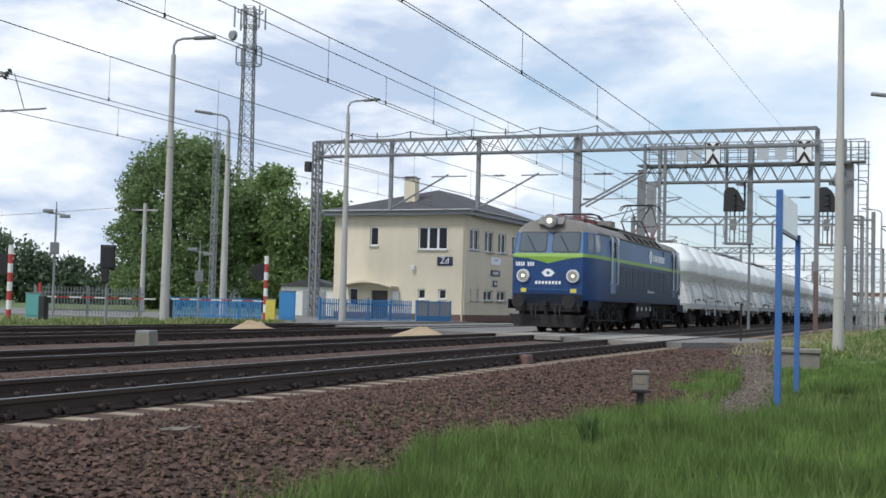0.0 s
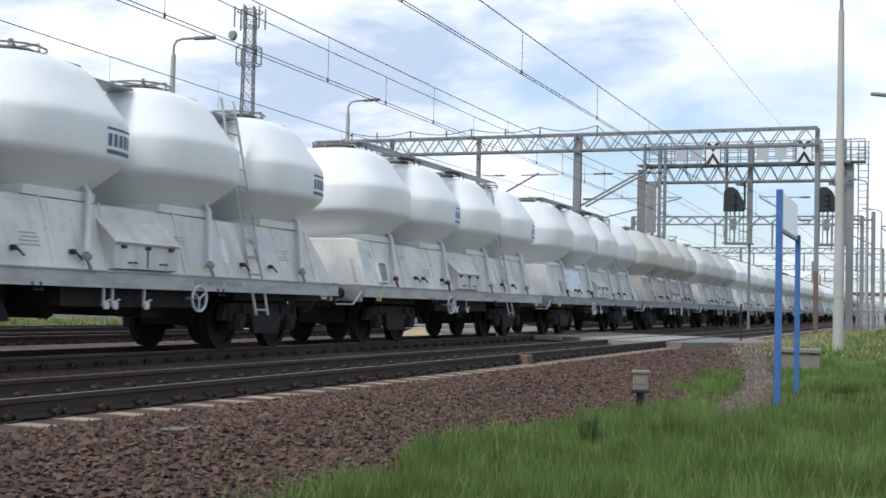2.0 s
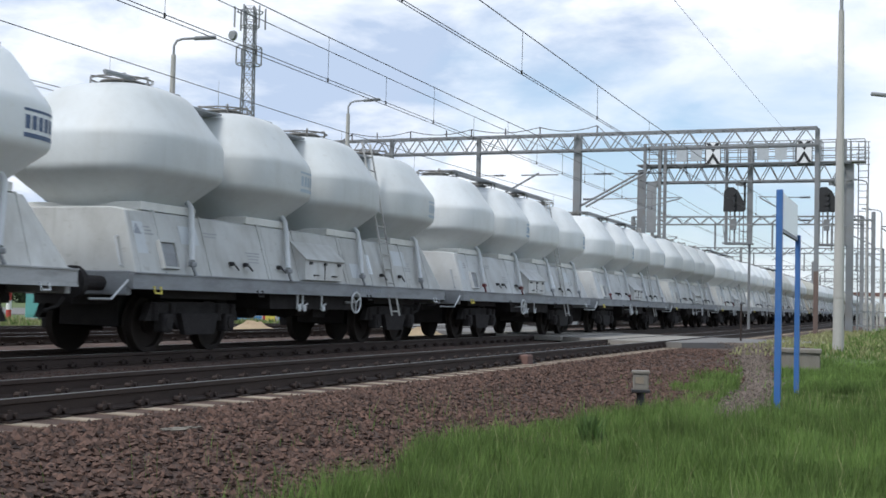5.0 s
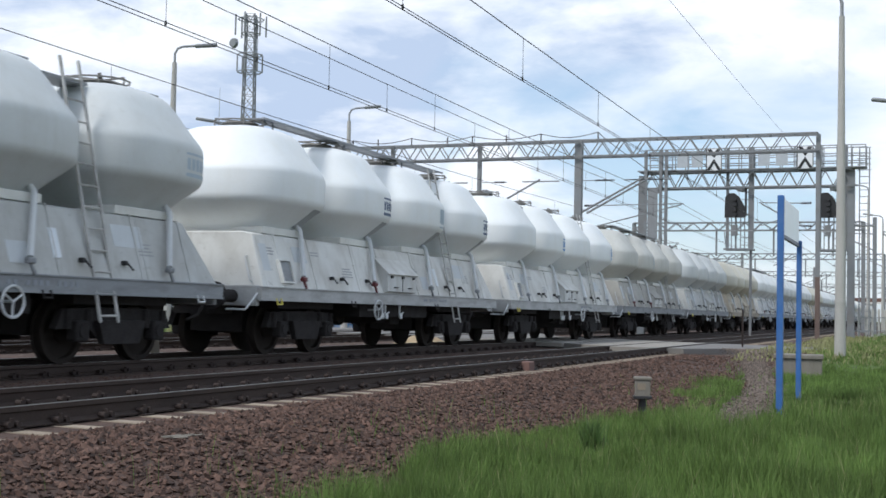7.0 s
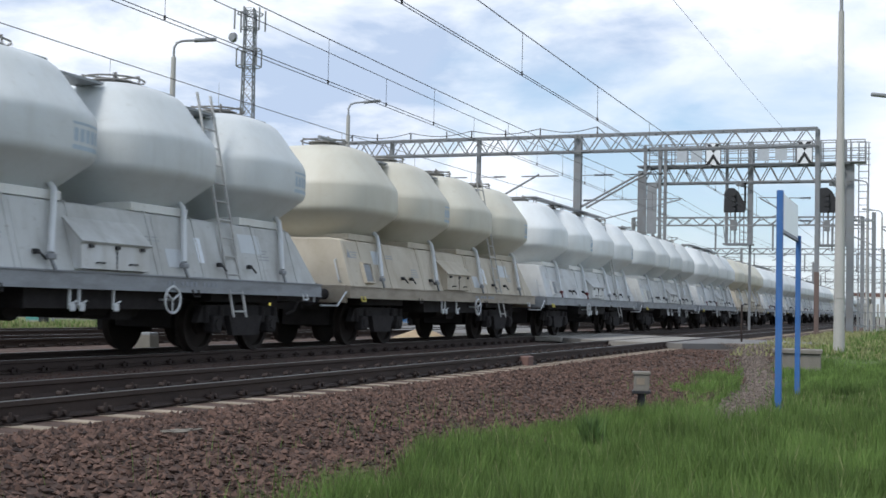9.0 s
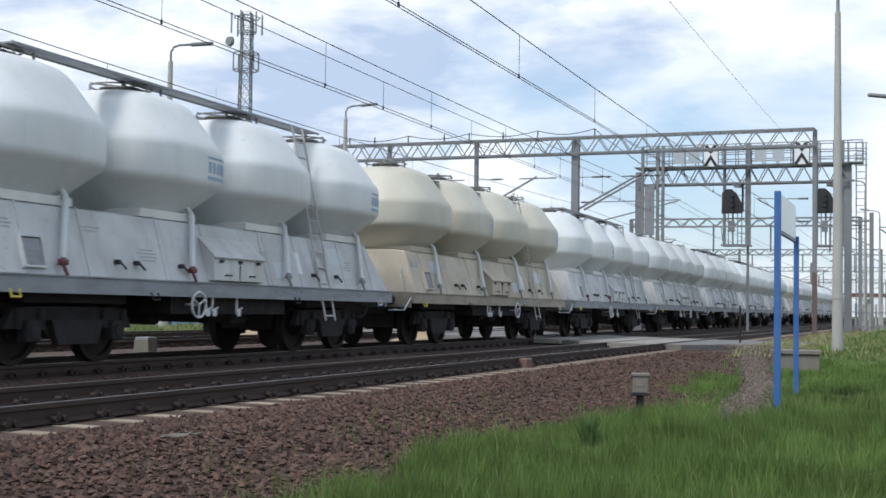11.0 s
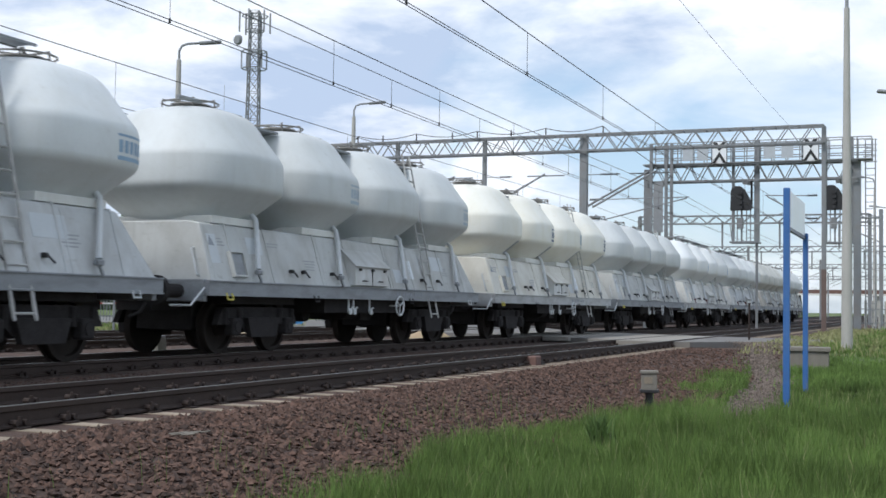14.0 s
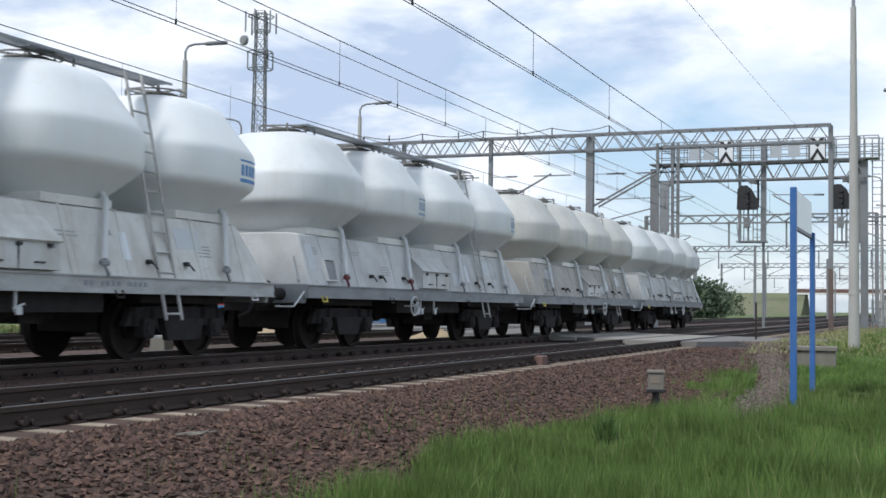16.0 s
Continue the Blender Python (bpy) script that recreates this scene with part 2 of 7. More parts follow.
M = dict(
    soil=mat("soil", (0.09, 0.10, 0.045), 0.95, var=0.4, scale=0.8, fine=14, bump=0.6, dirt=(0.16, 0.13, 0.09), dirt_amount=0.6),
    meadow=mat("meadow", (0.085, 0.125, 0.035), 0.95, var=0.4, scale=0.5, fine=9, bump=0.6, dirt=(0.17, 0.16, 0.07), dirt_amount=0.6),
    # Dry grass green, paled further: distance haze is put into the colour.
    farslope=mat("hazed_dry_slope_grass", (0.14, 0.155, 0.085), 0.95, var=0.3, scale=0.15, fine=2, bump=0.3, dirt=(0.20, 0.185, 0.13), dirt_amount=0.7),
    bed=mat("ballast_bed", (0.072, 0.043, 0.032), 0.95, var=0.5, scale=2.0, fine=26, bump=1.0, dirt=(0.035, 0.024, 0.02), dirt_amount=0.7),
    stone=mat("ballast_stone", (0.086, 0.050, 0.037), 0.9, var=0.25, scale=3, fine=50, bump=0.4, island=0.65),
    gravel=mat("path_gravel", (0.155, 0.125, 0.105), 0.95, var=0.2, scale=3, fine=50, bump=0.4, island=0.4),
    path=mat("trodden_path", (0.115, 0.083, 0.064), 0.95, var=0.35, scale=2.5, fine=24, bump=1.0, dirt=(0.075, 0.075, 0.035), dirt_amount=0.6),
    asphalt=mat("asphalt", (0.16, 0.155, 0.15), 0.9, var=0.15, scale=1, fine=60, bump=0.3, dirt=(0.21, 0.195, 0.165), dirt_amount=0.5),
    panel=mat("crossing_panel", (0.25, 0.235, 0.21), 0.9, var=0.15, scale=2, fine=60, rand=0.1),
    concrete=mat("concrete", (0.42, 0.41, 0.385), 0.85, var=0.14, scale=2, fine=45, bump=0.3, dirt=(0.25, 0.24, 0.21), dirt_amount=0.5, streak=(2, 2, 0.4)),
    sleeper=mat("sleeper_concrete", (0.30, 0.25, 0.19), 0.9, var=0.25, scale=4, fine=50, dirt=(0.10, 0.065, 0.045), dirt_amount=0.85, rand=0.15),
    rail=mat("rail_side", (0.043, 0.028, 0.022), 0.75, 0.2, var=0.3, scale=3, fine=40, streak=(4, 0.6, 4)),
    railtop=mat("rail_head", (0.22, 0.21, 0.20), 0.4, 0.8, var=0.1, streak=(1, 0.2, 1)),
    clip=mat("rail_fastening", (0.036, 0.024, 0.020), 0.8, 0.2, var=0.3),
    oldconcrete=mat("weathered_concrete", (0.20, 0.185, 0.16), 0.9, var=0.2, scale=3, fine=45, bump=0.4, dirt=(0.15, 0.135, 0.11), dirt_amount=0.7, streak=(2, 2, 0.5)),
    galv=mat("galvanised_steel", (0.26, 0.27, 0.28), 0.55, 0.35, var=0.15, scale=3, fine=40, bump=0.1),
    mast=mat("mast_grey_paint", (0.20, 0.213, 0.225), 0.6, 0.1, var=0.12, scale=2, fine=40, dirt=(0.2, 0.15, 0.11), dirt_amount=0.35),
    meshpanel=mat("mesh_screen", (0.42, 0.45, 0.48), 0.7, var=0.1, scale=6, fine=60),
    rust=mat("red_oxide_paint", (0.135, 0.095, 0.082), 0.75, var=0.2),
    wire=mat("wire", (0.05, 0.05, 0.05), 0.6, 0.4, var=0.05, bump=0),
    insulator=mat("insulator", (0.035, 0.03, 0.03), 0.35, var=0.1),
    black=mat("black_paint", (0.018, 0.018, 0.02), 0.55, var=0.15),
    white=mat("white_paint", (0.72, 0.72, 0.70), 0.55, var=0.06, dirt=(0.5, 0.48, 0.44), dirt_amount=0.4),
    red=mat("red_paint", (0.42, 0.045, 0.035), 0.5, var=0.1),
    yellow=mat("yellow_paint", (0.66, 0.56, 0.10), 0.5, var=0.1),
    blue=mat("blue_paint", (0.035, 0.125, 0.35), 0.5, var=0.12, scale=3, dirt=(0.12, 0.2, 0.36), dirt_amount=0.5),
    fenceblue=mat("fence_blue", (0.05, 0.22, 0.46), 0.55, var=0.1, rand=0.1),
    teal=mat("teal_paint", (0.12, 0.36, 0.34), 0.5, var=0.1),
    signwhite=mat("sign_white", (0.78, 0.80, 0.82), 0.35, var=0.04),
    navy=mat("navy_sign", (0.015, 0.022, 0.06), 0.4, var=0.05),
    stucco=mat("cream_stucco", (0.67, 0.605, 0.47), 0.9, var=0.06, scale=1.2, fine=70, bump=0.35, dirt=(0.52, 0.46, 0.34), dirt_amount=0.35, streak=(1, 1, 0.35)),
    plinth=mat("brown_plinth", (0.15, 0.085, 0.07), 0.8, var=0.15),
    roof=mat("dark_shingle_roof", (0.055, 0.056, 0.062), 0.85, var=0.25, scale=2, fine=30),
    fascia=mat("grey_fascia", (0.27, 0.28, 0.30), 0.6, var=0.1),
    glass=mat("window_glass", (0.010, 0.013, 0.016), 0.08, var=0.1, bump=0, spec=0.3),
    door=mat("dark_door", (0.05, 0.045, 0.04), 0.5, var=0.1),
    sand=mat("sand", (0.36, 0.275, 0.175), 0.95, var=0.2, scale=3, fine=50, bump=0.5),
    bark=mat("bark", (0.11, 0.085, 0.06), 0.95, var=0.3, scale=4, fine=20, bump=0.8, streak=(3, 3, 0.5)),
    leaf=mat("leaves_dark", (0.20, 0.275, 0.125), 0.75, var=0.2, scale=0.5, fine=2, bump=0, island=0.3, thin=0.5, spec=0.2),
    leaf2=mat("leaves_light", (0.215, 0.30, 0.12), 0.75, var=0.2, scale=0.5, fine=2, bump=0, island=0.3, thin=0.5, spec=0.2),
    farleaf=mat("leaves_far", (0.12, 0.165, 0.10), 0.85, var=0.3, scale=0.3, fine=2, bump=0, island=0.4, thin=0.4),
    blade=mat("grass_blade", (0.132, 0.204, 0.055), 0.65, var=0.5, scale=0.55, fine=2.2, bump=0, island=0.32, thin=0.35, spec=0.25),
    weed=mat("weed_leaves", (0.085, 0.145, 0.04), 0.65, var=0.2, scale=0.7, fine=3, bump=0, island=0.4, thin=0.25),
    straw=mat("dry_grass", (0.25, 0.255, 0.115), 0.8, var=0.2, scale=1, fine=4, bump=0, island=0.3),
    # Lighter, greyer than the front's same blue: sky sheen put into the colour.
    lblue=mat("loco_sheen_blue", (0.022, 0.098, 0.25), 0.4, var=0.10, scale=2.0, fine=30, bump=0.05, dirt=(0.045, 0.075, 0.13), dirt_amount=0.6),
    lfront=mat("loco_front_blue", (0.006, 0.046, 0.165), 0.5, var=0.12, scale=2.0, fine=30, bump=0.05, dirt=(0.012, 0.03, 0.07), dirt_amount=0.8),
    lnavy=mat("loco_dark_blue", (0.011, 0.041, 0.10), 0.5, var=0.12, scale=2.0, fine=30, bump=0.05, dirt=(0.026, 0.038, 0.066), dirt_amount=0.6),
    lgreen=mat("loco_green", (0.20, 0.36, 0.05), 0.45, var=0.08, bump=0.05),
    lgrey=mat("loco_roof_grey", (0.21, 0.20, 0.185), 0.75, var=0.2, scale=2, dirt=(0.09, 0.08, 0.068), dirt_amount=0.6),
    under=mat("running_gear", (0.034, 0.031, 0.031), 0.9, spec=0.2, var=0.35, scale=5, fine=40, bump=0.3),
    wheel=mat("wheel_steel", (0.026, 0.021, 0.018), 0.8, 0.0, spec=0.2, var=0.25),
    panto=mat("pantograph_red", (0.22, 0.05, 0.05), 0.55, var=0.15),
    lamp=mat("headlamp_glow", (1.0, 0.93, 0.72), 0.2, var=0, bump=0, emit=1.5),
    # Grey-blue base paints in the sky's reflection and the dim cab behind.
    screen=mat("sky_grey_windscreen", (0.075, 0.10, 0.12), 0.08, var=0.1, bump=0, spec=0.7),
    grille=mat("dark_grille", (0.011, 0.026, 0.058), 0.6, var=0.2),
    grime=mat("sooty_blue", (0.010, 0.017, 0.032), 0.85, var=0.35, scale=3, fine=30, bump=0.2, dirt=(0.03, 0.027, 0.025), dirt_amount=0.8, spec=0.2),
    # Solid plates coloured near black for the shaded depth of open grilles.
    void=mat("grille_void", (0.010, 0.010, 0.011), 1.0, var=0.2, fine=90, bump=0.8, spec=0.1),
    lens=mat("lamp_glass", (0.30, 0.29, 0.25), 0.1, var=0.02, bump=0),
    tank_grey=tank_paint("tank_grey_white", (0.60, 0.625, 0.625), (0.46, 0.465, 0.445), 0.6),
    tank_light=tank_paint("tank_light_grey", (0.70, 0.725, 0.73), (0.54, 0.54, 0.515), 0.6),
    tank_beige=tank_paint("tank_warm_grey", (0.54, 0.54, 0.505), (0.40, 0.385, 0.34), 0.7),
    tank_white=tank_paint("tank_white", (0.79, 0.815, 0.82), (0.70, 0.69, 0.64), 0.45),
    tank_cream=tank_paint("tank_dusty_cream", (0.56, 0.54, 0.46), (0.49, 0.445, 0.35), 0.8),
    tank_pale=tank_paint("tank_pale_cream", (0.82, 0.81, 0.745), (0.72, 0.68, 0.55), 0.7),
    skirt_white=tank_paint("hopper_skirt_white", (0.66, 0.66, 0.635), (0.38, 0.36, 0.32), 0.9, 0.6),
    skirt_pale=tank_paint("hopper_skirt_pale", (0.66, 0.645, 0.585), (0.42, 0.38, 0.31), 0.9, 0.6),
    skirt_grey=tank_paint("hopper_skirt_grey", (0.50, 0.51, 0.50), (0.30, 0.29, 0.265), 0.9, 0.65),
    skirt_light=tank_paint("hopper_skirt_light", (0.54, 0.555, 0.56), (0.33, 0.32, 0.30), 0.9, 0.65),
    skirt_beige=tank_paint("hopper_skirt_warm_grey", (0.40, 0.39, 0.36), (0.22, 0.20, 0.175), 0.9, 0.65),
    skirt_cream=tank_paint("hopper_skirt_cream", (0.51, 0.46, 0.375), (0.34, 0.285, 0.205), 0.9, 0.7),
    saddle=tank_paint("saddle_plate_white", (0.74, 0.74, 0.71), (0.50, 0.48, 0.43), 0.7, 0.6),
    hatchpaint=tank_paint("hatch_paint", (0.62, 0.635, 0.635), (0.40, 0.38, 0.34), 0.8, 0.6),
    sill=mat("wagon_sill", (0.27, 0.285, 0.30), 0.7, var=0.15, scale=3, fine=45, dirt=(0.15, 0.15, 0.155), dirt_amount=0.8, streak=(1, 0.6, 2)),
    sill_pale=mat("wagon_sill_pale", (0.43, 0.44, 0.44), 0.7, var=0.15, scale=3, fine=45, dirt=(0.22, 0.21, 0.20), dirt_amount=0.8, streak=(1, 0.6, 2)),
    sill_cream=mat("wagon_sill_cream", (0.33, 0.29, 0.23), 0.7, var=0.15, scale=3, fine=45, dirt=(0.17, 0.14, 0.11), dirt_amount=0.8, streak=(1, 0.6, 2)),
    panelblue=mat("pale_blue_repaint", (0.58, 0.65, 0.72), 0.45, var=0.06, scale=2, bump=0.03),
    patch=mat("grey_repaint", (0.36, 0.38, 0.39), 0.6, var=0.1, scale=3, bump=0.05),
    patch_blue=mat("grey_blue_repaint", (0.36, 0.44, 0.50), 0.6, var=0.1, scale=3, bump=0.05),
    touchup=mat("touch_up_paint", (0.53, 0.56, 0.58), 0.55, var=0.1, scale=3, bump=0.05),
    stencil=mat("stencil_grey", (0.33, 0.34, 0.35), 0.7, var=0.15, scale=8, bump=0),
    hatch=mat("hatch_steel", (0.17, 0.165, 0.155), 0.7, 0.2, var=0.25, scale=4, dirt=(0.35, 0.34, 0.31), dirt_amount=0.6),
    pipe=mat("pale_pipe", (0.60, 0.62, 0.63), 0.55, var=0.08),
    plate=mat("pale_plate", (0.70, 0.74, 0.78), 0.5, var=0.1, scale=8),
    laddersteel=mat("worn_ladder_steel", (0.46, 0.455, 0.44), 0.7, var=0.25, scale=3, dirt=(0.10, 0.09, 0.08), dirt_amount=0.7),
    crank=mat("red_valve", (0.14, 0.03, 0.033), 0.6, var=0.2),
    logo=mat("logo_blue", (0.25, 0.37, 0.50), 0.5, var=0.1),
    logobright=mat("logo_bright_blue", (0.07, 0.24, 0.52), 0.5, var=0.1),
    logonavy=mat("logo_navy", (0.06, 0.10, 0.19), 0.5, var=0.1),
    logofaded=mat("logo_faded", (0.38, 0.46, 0.53), 0.55, var=0.1),
    logogrey=mat("logo_grey", (0.26, 0.28, 0.31), 0.5, var=0.1),
)


# ---------- mesh helpers ----------
def box(bm, c, s, bevel=0.0, m=None):
    r = bmesh.ops.create_cube(bm, size=1.0)
    v = r["verts"]
    bmesh.ops.scale(bm, vec=s, verts=v)
    bmesh.ops.translate(bm, vec=c, verts=v)
    if bevel:
        e = list({e for q in v for e in q.link_edges})
        v = bmesh.ops.bevel(bm, geom=e, offset=bevel, segments=2, affect="EDGES", profile=0.5)["verts"]
    if m is not None:
        bmesh.ops.transform(bm, matrix=m, verts=v)
    return v


def tube(bm, a, b, r0, r1=None, n=8, caps=True):
    a, b = Vector(a), Vector(b)
    r1 = r0 if r1 is None else r1
    d = b - a
    m = Matrix.Translation((a + b) / 2) @ d.to_track_quat("Z", "Y").to_matrix().to_4x4()
    return bmesh.ops.create_cone(bm, cap_ends=caps, segments=n, radius1=r0, radius2=r1, depth=d.length, matrix=m)["verts"]


def bar(bm, a, b, w, h=None):
    """A square bar from a to b."""
    a, b = Vector(a), Vector(b)
    d = b - a
    m = Matrix.Translation((a + b) / 2) @ d.to_track_quat("Z", "Y").to_matrix().to_4x4() @ Matrix.Diagonal((w, h or w, d.length, 1))
    return bmesh.ops.create_cube(bm, size=1.0, matrix=m)["verts"]


def pipe(bm, pts, r, n=8):
    """One round tube swept through the points."""
    pts = [Vector(p) for p in pts]
    side, rings = None, []
    for i, p in enumerate(pts):
        d = (pts[min(i + 1, len(pts) - 1)] - pts[max(i - 1, 0)]).normalized()
        if side is None:
            side = d.orthogonal()
        side = (side - d * side.dot(d)).normalized()
        up = d.cross(side)
        rings.append([bm.verts.new(p + (side * math.cos(6.28319 * k / n) + up * math.sin(6.28319 * k / n)) * r) for k in range(n)])
    for a, b in zip(rings, rings[1:]):
        for k in range(n):
            bm.faces.new((a[k], a[(k + 1) % n], b[(k + 1) % n], b[k]))
    bm.faces.new(rings[0][::-1])
    bm.faces.new(rings[-1])


def extrude(bm, profile, axis, lo, hi):
    """A prism: profile points in the two other axes, from lo to hi along axis."""
    def at(p, k):
        return {"x": (k, p[0], p[1]), "y": (p[0], k, p[1]), "z": (p[0], p[1], k)}[axis]
    a = [bm.verts.new(at(p, lo)) for p in profile]
    b = [bm.verts.new(at(p, hi)) for p in profile]
    n = len(profile)
    for i in range(n):
        bm.faces.new((a[i], a[(i + 1) % n], b[(i + 1) % n], b[i]))
    bm.faces.new(a[::-1])
    bm.faces.new(b)
    return a + b


def lathe(bm, prof, n=32, power=2.0, cap=True):
    """Rings of (radius, height) round z; power over 2 squares the plan."""
    rings = []
    for r, z in prof:
        ring = []
        for i in range(n):
            t = 2 * math.pi * i / n
            c, s = math.cos(t), math.sin(t)
            k = (abs(c) ** power + abs(s) ** power) ** (-1 / power)
            ring.append(bm.verts.new((r * k * c, r * k * s, z)))
        rings.append(ring)
    for a, b in zip(rings, rings[1:]):
        for i in range(n):
            bm.faces.new((a[i], a[(i + 1) % n], b[(i + 1) % n], b[i]))
    if cap:
        bm.faces.new(rings[0][::-1])
        bm.faces.new(rings[-1])


def finish(name, bm, material, smooth=False, parent=None):
    bmesh.ops.recalc_face_normals(bm, faces=bm.faces[:])
    me = bpy.data.meshes.new(name)
    bm.to_mesh(me)
    bm.free()
    me.materials.append(material)
    if smooth:
        me.shade_smooth()
        if smooth is not True:
            me.set_sharp_from_angle(angle=radians(smooth))
    ob = new(name, me)
    if parent is not None:
        ob.parent = parent
    return ob


def part(name, build, material, parent, label="", smooth=False):
    """One mesh under a thing: build is a bmesh, or a function that fills one."""
    if callable(build):
        bm = bmesh.new()
        build(bm)
    else:
        bm = build
    ob = finish(name, bm, material, smooth, parent)
    return tagged(ob, label) if label else ob


def share(name, me, parent, m):
    ob = new(name, me)
    ob.parent = parent
    ob.matrix_basis = m
    return ob


def thing(name, at, label, category, group="", kind=""):
    ob = new(name)
    ob.matrix_basis = at
    ob.empty_display_size = 0.3
    return tagged(ob, label, category, group, kind)


def from_arrays(name, verts, faces, material, kind="stuff", label="", category="", parent=None):
    me = bpy.data.meshes.new(name)
    me.from_pydata(verts.tolist() if hasattr(verts, "tolist") else verts, [], faces.tolist() if hasattr(faces, "tolist") else faces)
    me.materials.append(material)
    ob = new(name, me)
    if parent is not None:
        ob.parent = parent
    return tagged(ob, label, category, "", kind)


rng = np.random.default_rng(7)


# ---------- ground ----------
T1, T2, T3, T4 = -7.71, -12.14, -17.9, -22.2      # track centre lines; rail heads at z = 0


def smooth(a, b, v):
    k = min(1.0, max(0.0, (v - a) / (b - a)))
    return k * k * (3 - 2 * k)


def field(y):
    """Height of the meadow beside the line."""
    return -0.62 + 0.19 * smooth(9, 26, y) + 0.36 * smooth(27, 35, y)


def ground_z(x, y):
    if x > -4.6:
        z = field(y) + 0.05 * noise.noise((x * 0.5, y * 0.3, 1.0)) * (1 if y < 60 else 0)
        return z
    if x > -25.0:
        return -0.42 if x < -5.0 else field(y) - 0.02
    return -0.12 + 0.04 * noise.noise((x * 0.2, y * 0.2, 4.0))


def build_ground():
    xs = [-3000, -1200, -500, -250, -150, -100, -70, -50, -40, -35, -30, -27, -25.2, -24.8, -20, -15, -10, -5.2, -4.6, -4.2, -3.6, -3, -2.4, -1.8,
          -1.2, -0.6, 0, 1, 2, 4, 8, 15, 30, 80, 300, 1000, 3000]
    ys = [-3000, -1000, -300, -100, -50, -20, -5, 0, 3] + [4 + i for i in range(46)] + [52, 56, 60, 66, 74, 84, 100, 130, 180, 260, 400, 700, 1400, 3000]
    bm = bmesh.new()
    v = [[bm.verts.new((x, y, ground_z(x, y))) for x in xs] for y in ys]
    for j in range(len(ys) - 1):
        for i in range(len(xs) - 1):
            bm.faces.new((v[j][i], v[j][i + 1], v[j + 1][i + 1], v[j + 1][i]))
    return tagged(finish("ground", bm, M["meadow"], True), "rough grassy ground beside the railway tracks", "ground", kind="structure")


build_ground()


def near_bed(y):
    """Profile across the bed of the two near tracks."""
    f = field(y)
    return [(-14.9, -0.45), (-14.2, -0.23), (-13.4, -0.182), (-10.9, -0.182), (-9.9, -0.21), (-8.9, -0.185), (-6.98, -0.188), (-6.85, -0.191), (-6.4, -0.196), (-6.1, -0.212),
            (-5.6, -0.265 if f < -0.3 else -0.2), (-4.9, (-0.265 + f) / 2 - 0.03), (-4.35, f + 0.03), (-3.6, f + 0.02), (-3.0, f - 0.1)]


def build_bed(name, edges, ys):
    """Ballast bed: edges(y) gives the profile across."""
    bm = bmesh.new()
    rows = [[bm.verts.new((x, y, z)) for x, z in edges(y)] for y in ys]
    for a, b in zip(rows, rows[1:]):
        for i in range(len(a) - 1):
            bm.faces.new((a[i], a[i + 1], b[i + 1], b[i]))
    return tagged(finish(name, bm, M["bed"], True), "brown crushed stone ballast bed under the tracks", "ballast", kind="structure")


bed_ys = [-30, -10, 0] + list(range(2, 60, 2)) + [70, 90, 120, 200, 320, 600]
build_bed("ballast_bed_near", near_bed, bed_ys)
build_bed("ballast_bed_far", lambda y: [(-25.3, -0.35), (-24.2, -0.2), (-23.4, -0.18), (-21, -0.18), (-20, -0.2), (-19.1, -0.18), (-16.7, -0.18), (-15.9, -0.22), (-15.3, -0.45)], bed_ys)


def path_x(y):
    """Middle of the trodden path that leaves the crossing towards the meadow."""
    return float(np.interp(y, (14.5, 18.2, 20.8, 24.4, 29.0, 32.4, 37.0), (-2.2, -2.47, -2.63, -3.03, -3.7, -4.3, -5.0)))


def path_half(y):
    return float(np.interp(y, (14.3, 16.0, 18.2, 20.8, 29.0, 34.0), (0.05, 0.28, 0.38, 0.28, 0.32, 0.5)))


def scatter(name, p, z, low, high, material, label, flat=None):
    """Angular stones on the points p at the heights z."""
    n = len(p)
    base = np.array([(1, 0, 0), (0, 1, 0), (-1, 0, 0), (0, -1, 0), (0, 0, 1), (0, 0, -1)], float)
    v = base[None] * rng.uniform(0.6, 1.35, (n, 6, 1)) + rng.normal(0, 0.28, (n, 6, 3))
    a = rng.uniform(0, 6.28, n)
    c, s = np.cos(a), np.sin(a)
    v = np.stack([v[..., 0] * c[:, None] - v[..., 1] * s[:, None], v[..., 0] * s[:, None] + v[..., 1] * c[:, None], v[..., 2] * 0.7], -1)
    k = np.ones(n) if flat is None else flat
    size = rng.uniform(low, high, n) * (0.45 + 0.55 * k)
    v = v * size[:, None, None] + np.stack([p[:, 0], p[:, 1], z + rng.uniform(-0.004, 0.02, n) * k], 1)[:, None]
    tri = np.array([(0, 1, 4), (1, 2, 4), (2, 3, 4), (3, 0, 4), (1, 0, 5), (2, 1, 5), (3, 2, 5), (0, 3, 5)])
    faces = (tri[None] + 6 * np.arange(n)[:, None, None]).reshape(-1, 3)
    from_arrays(name, v.reshape(-1, 3), faces, material, "stuff", label, "ballast")


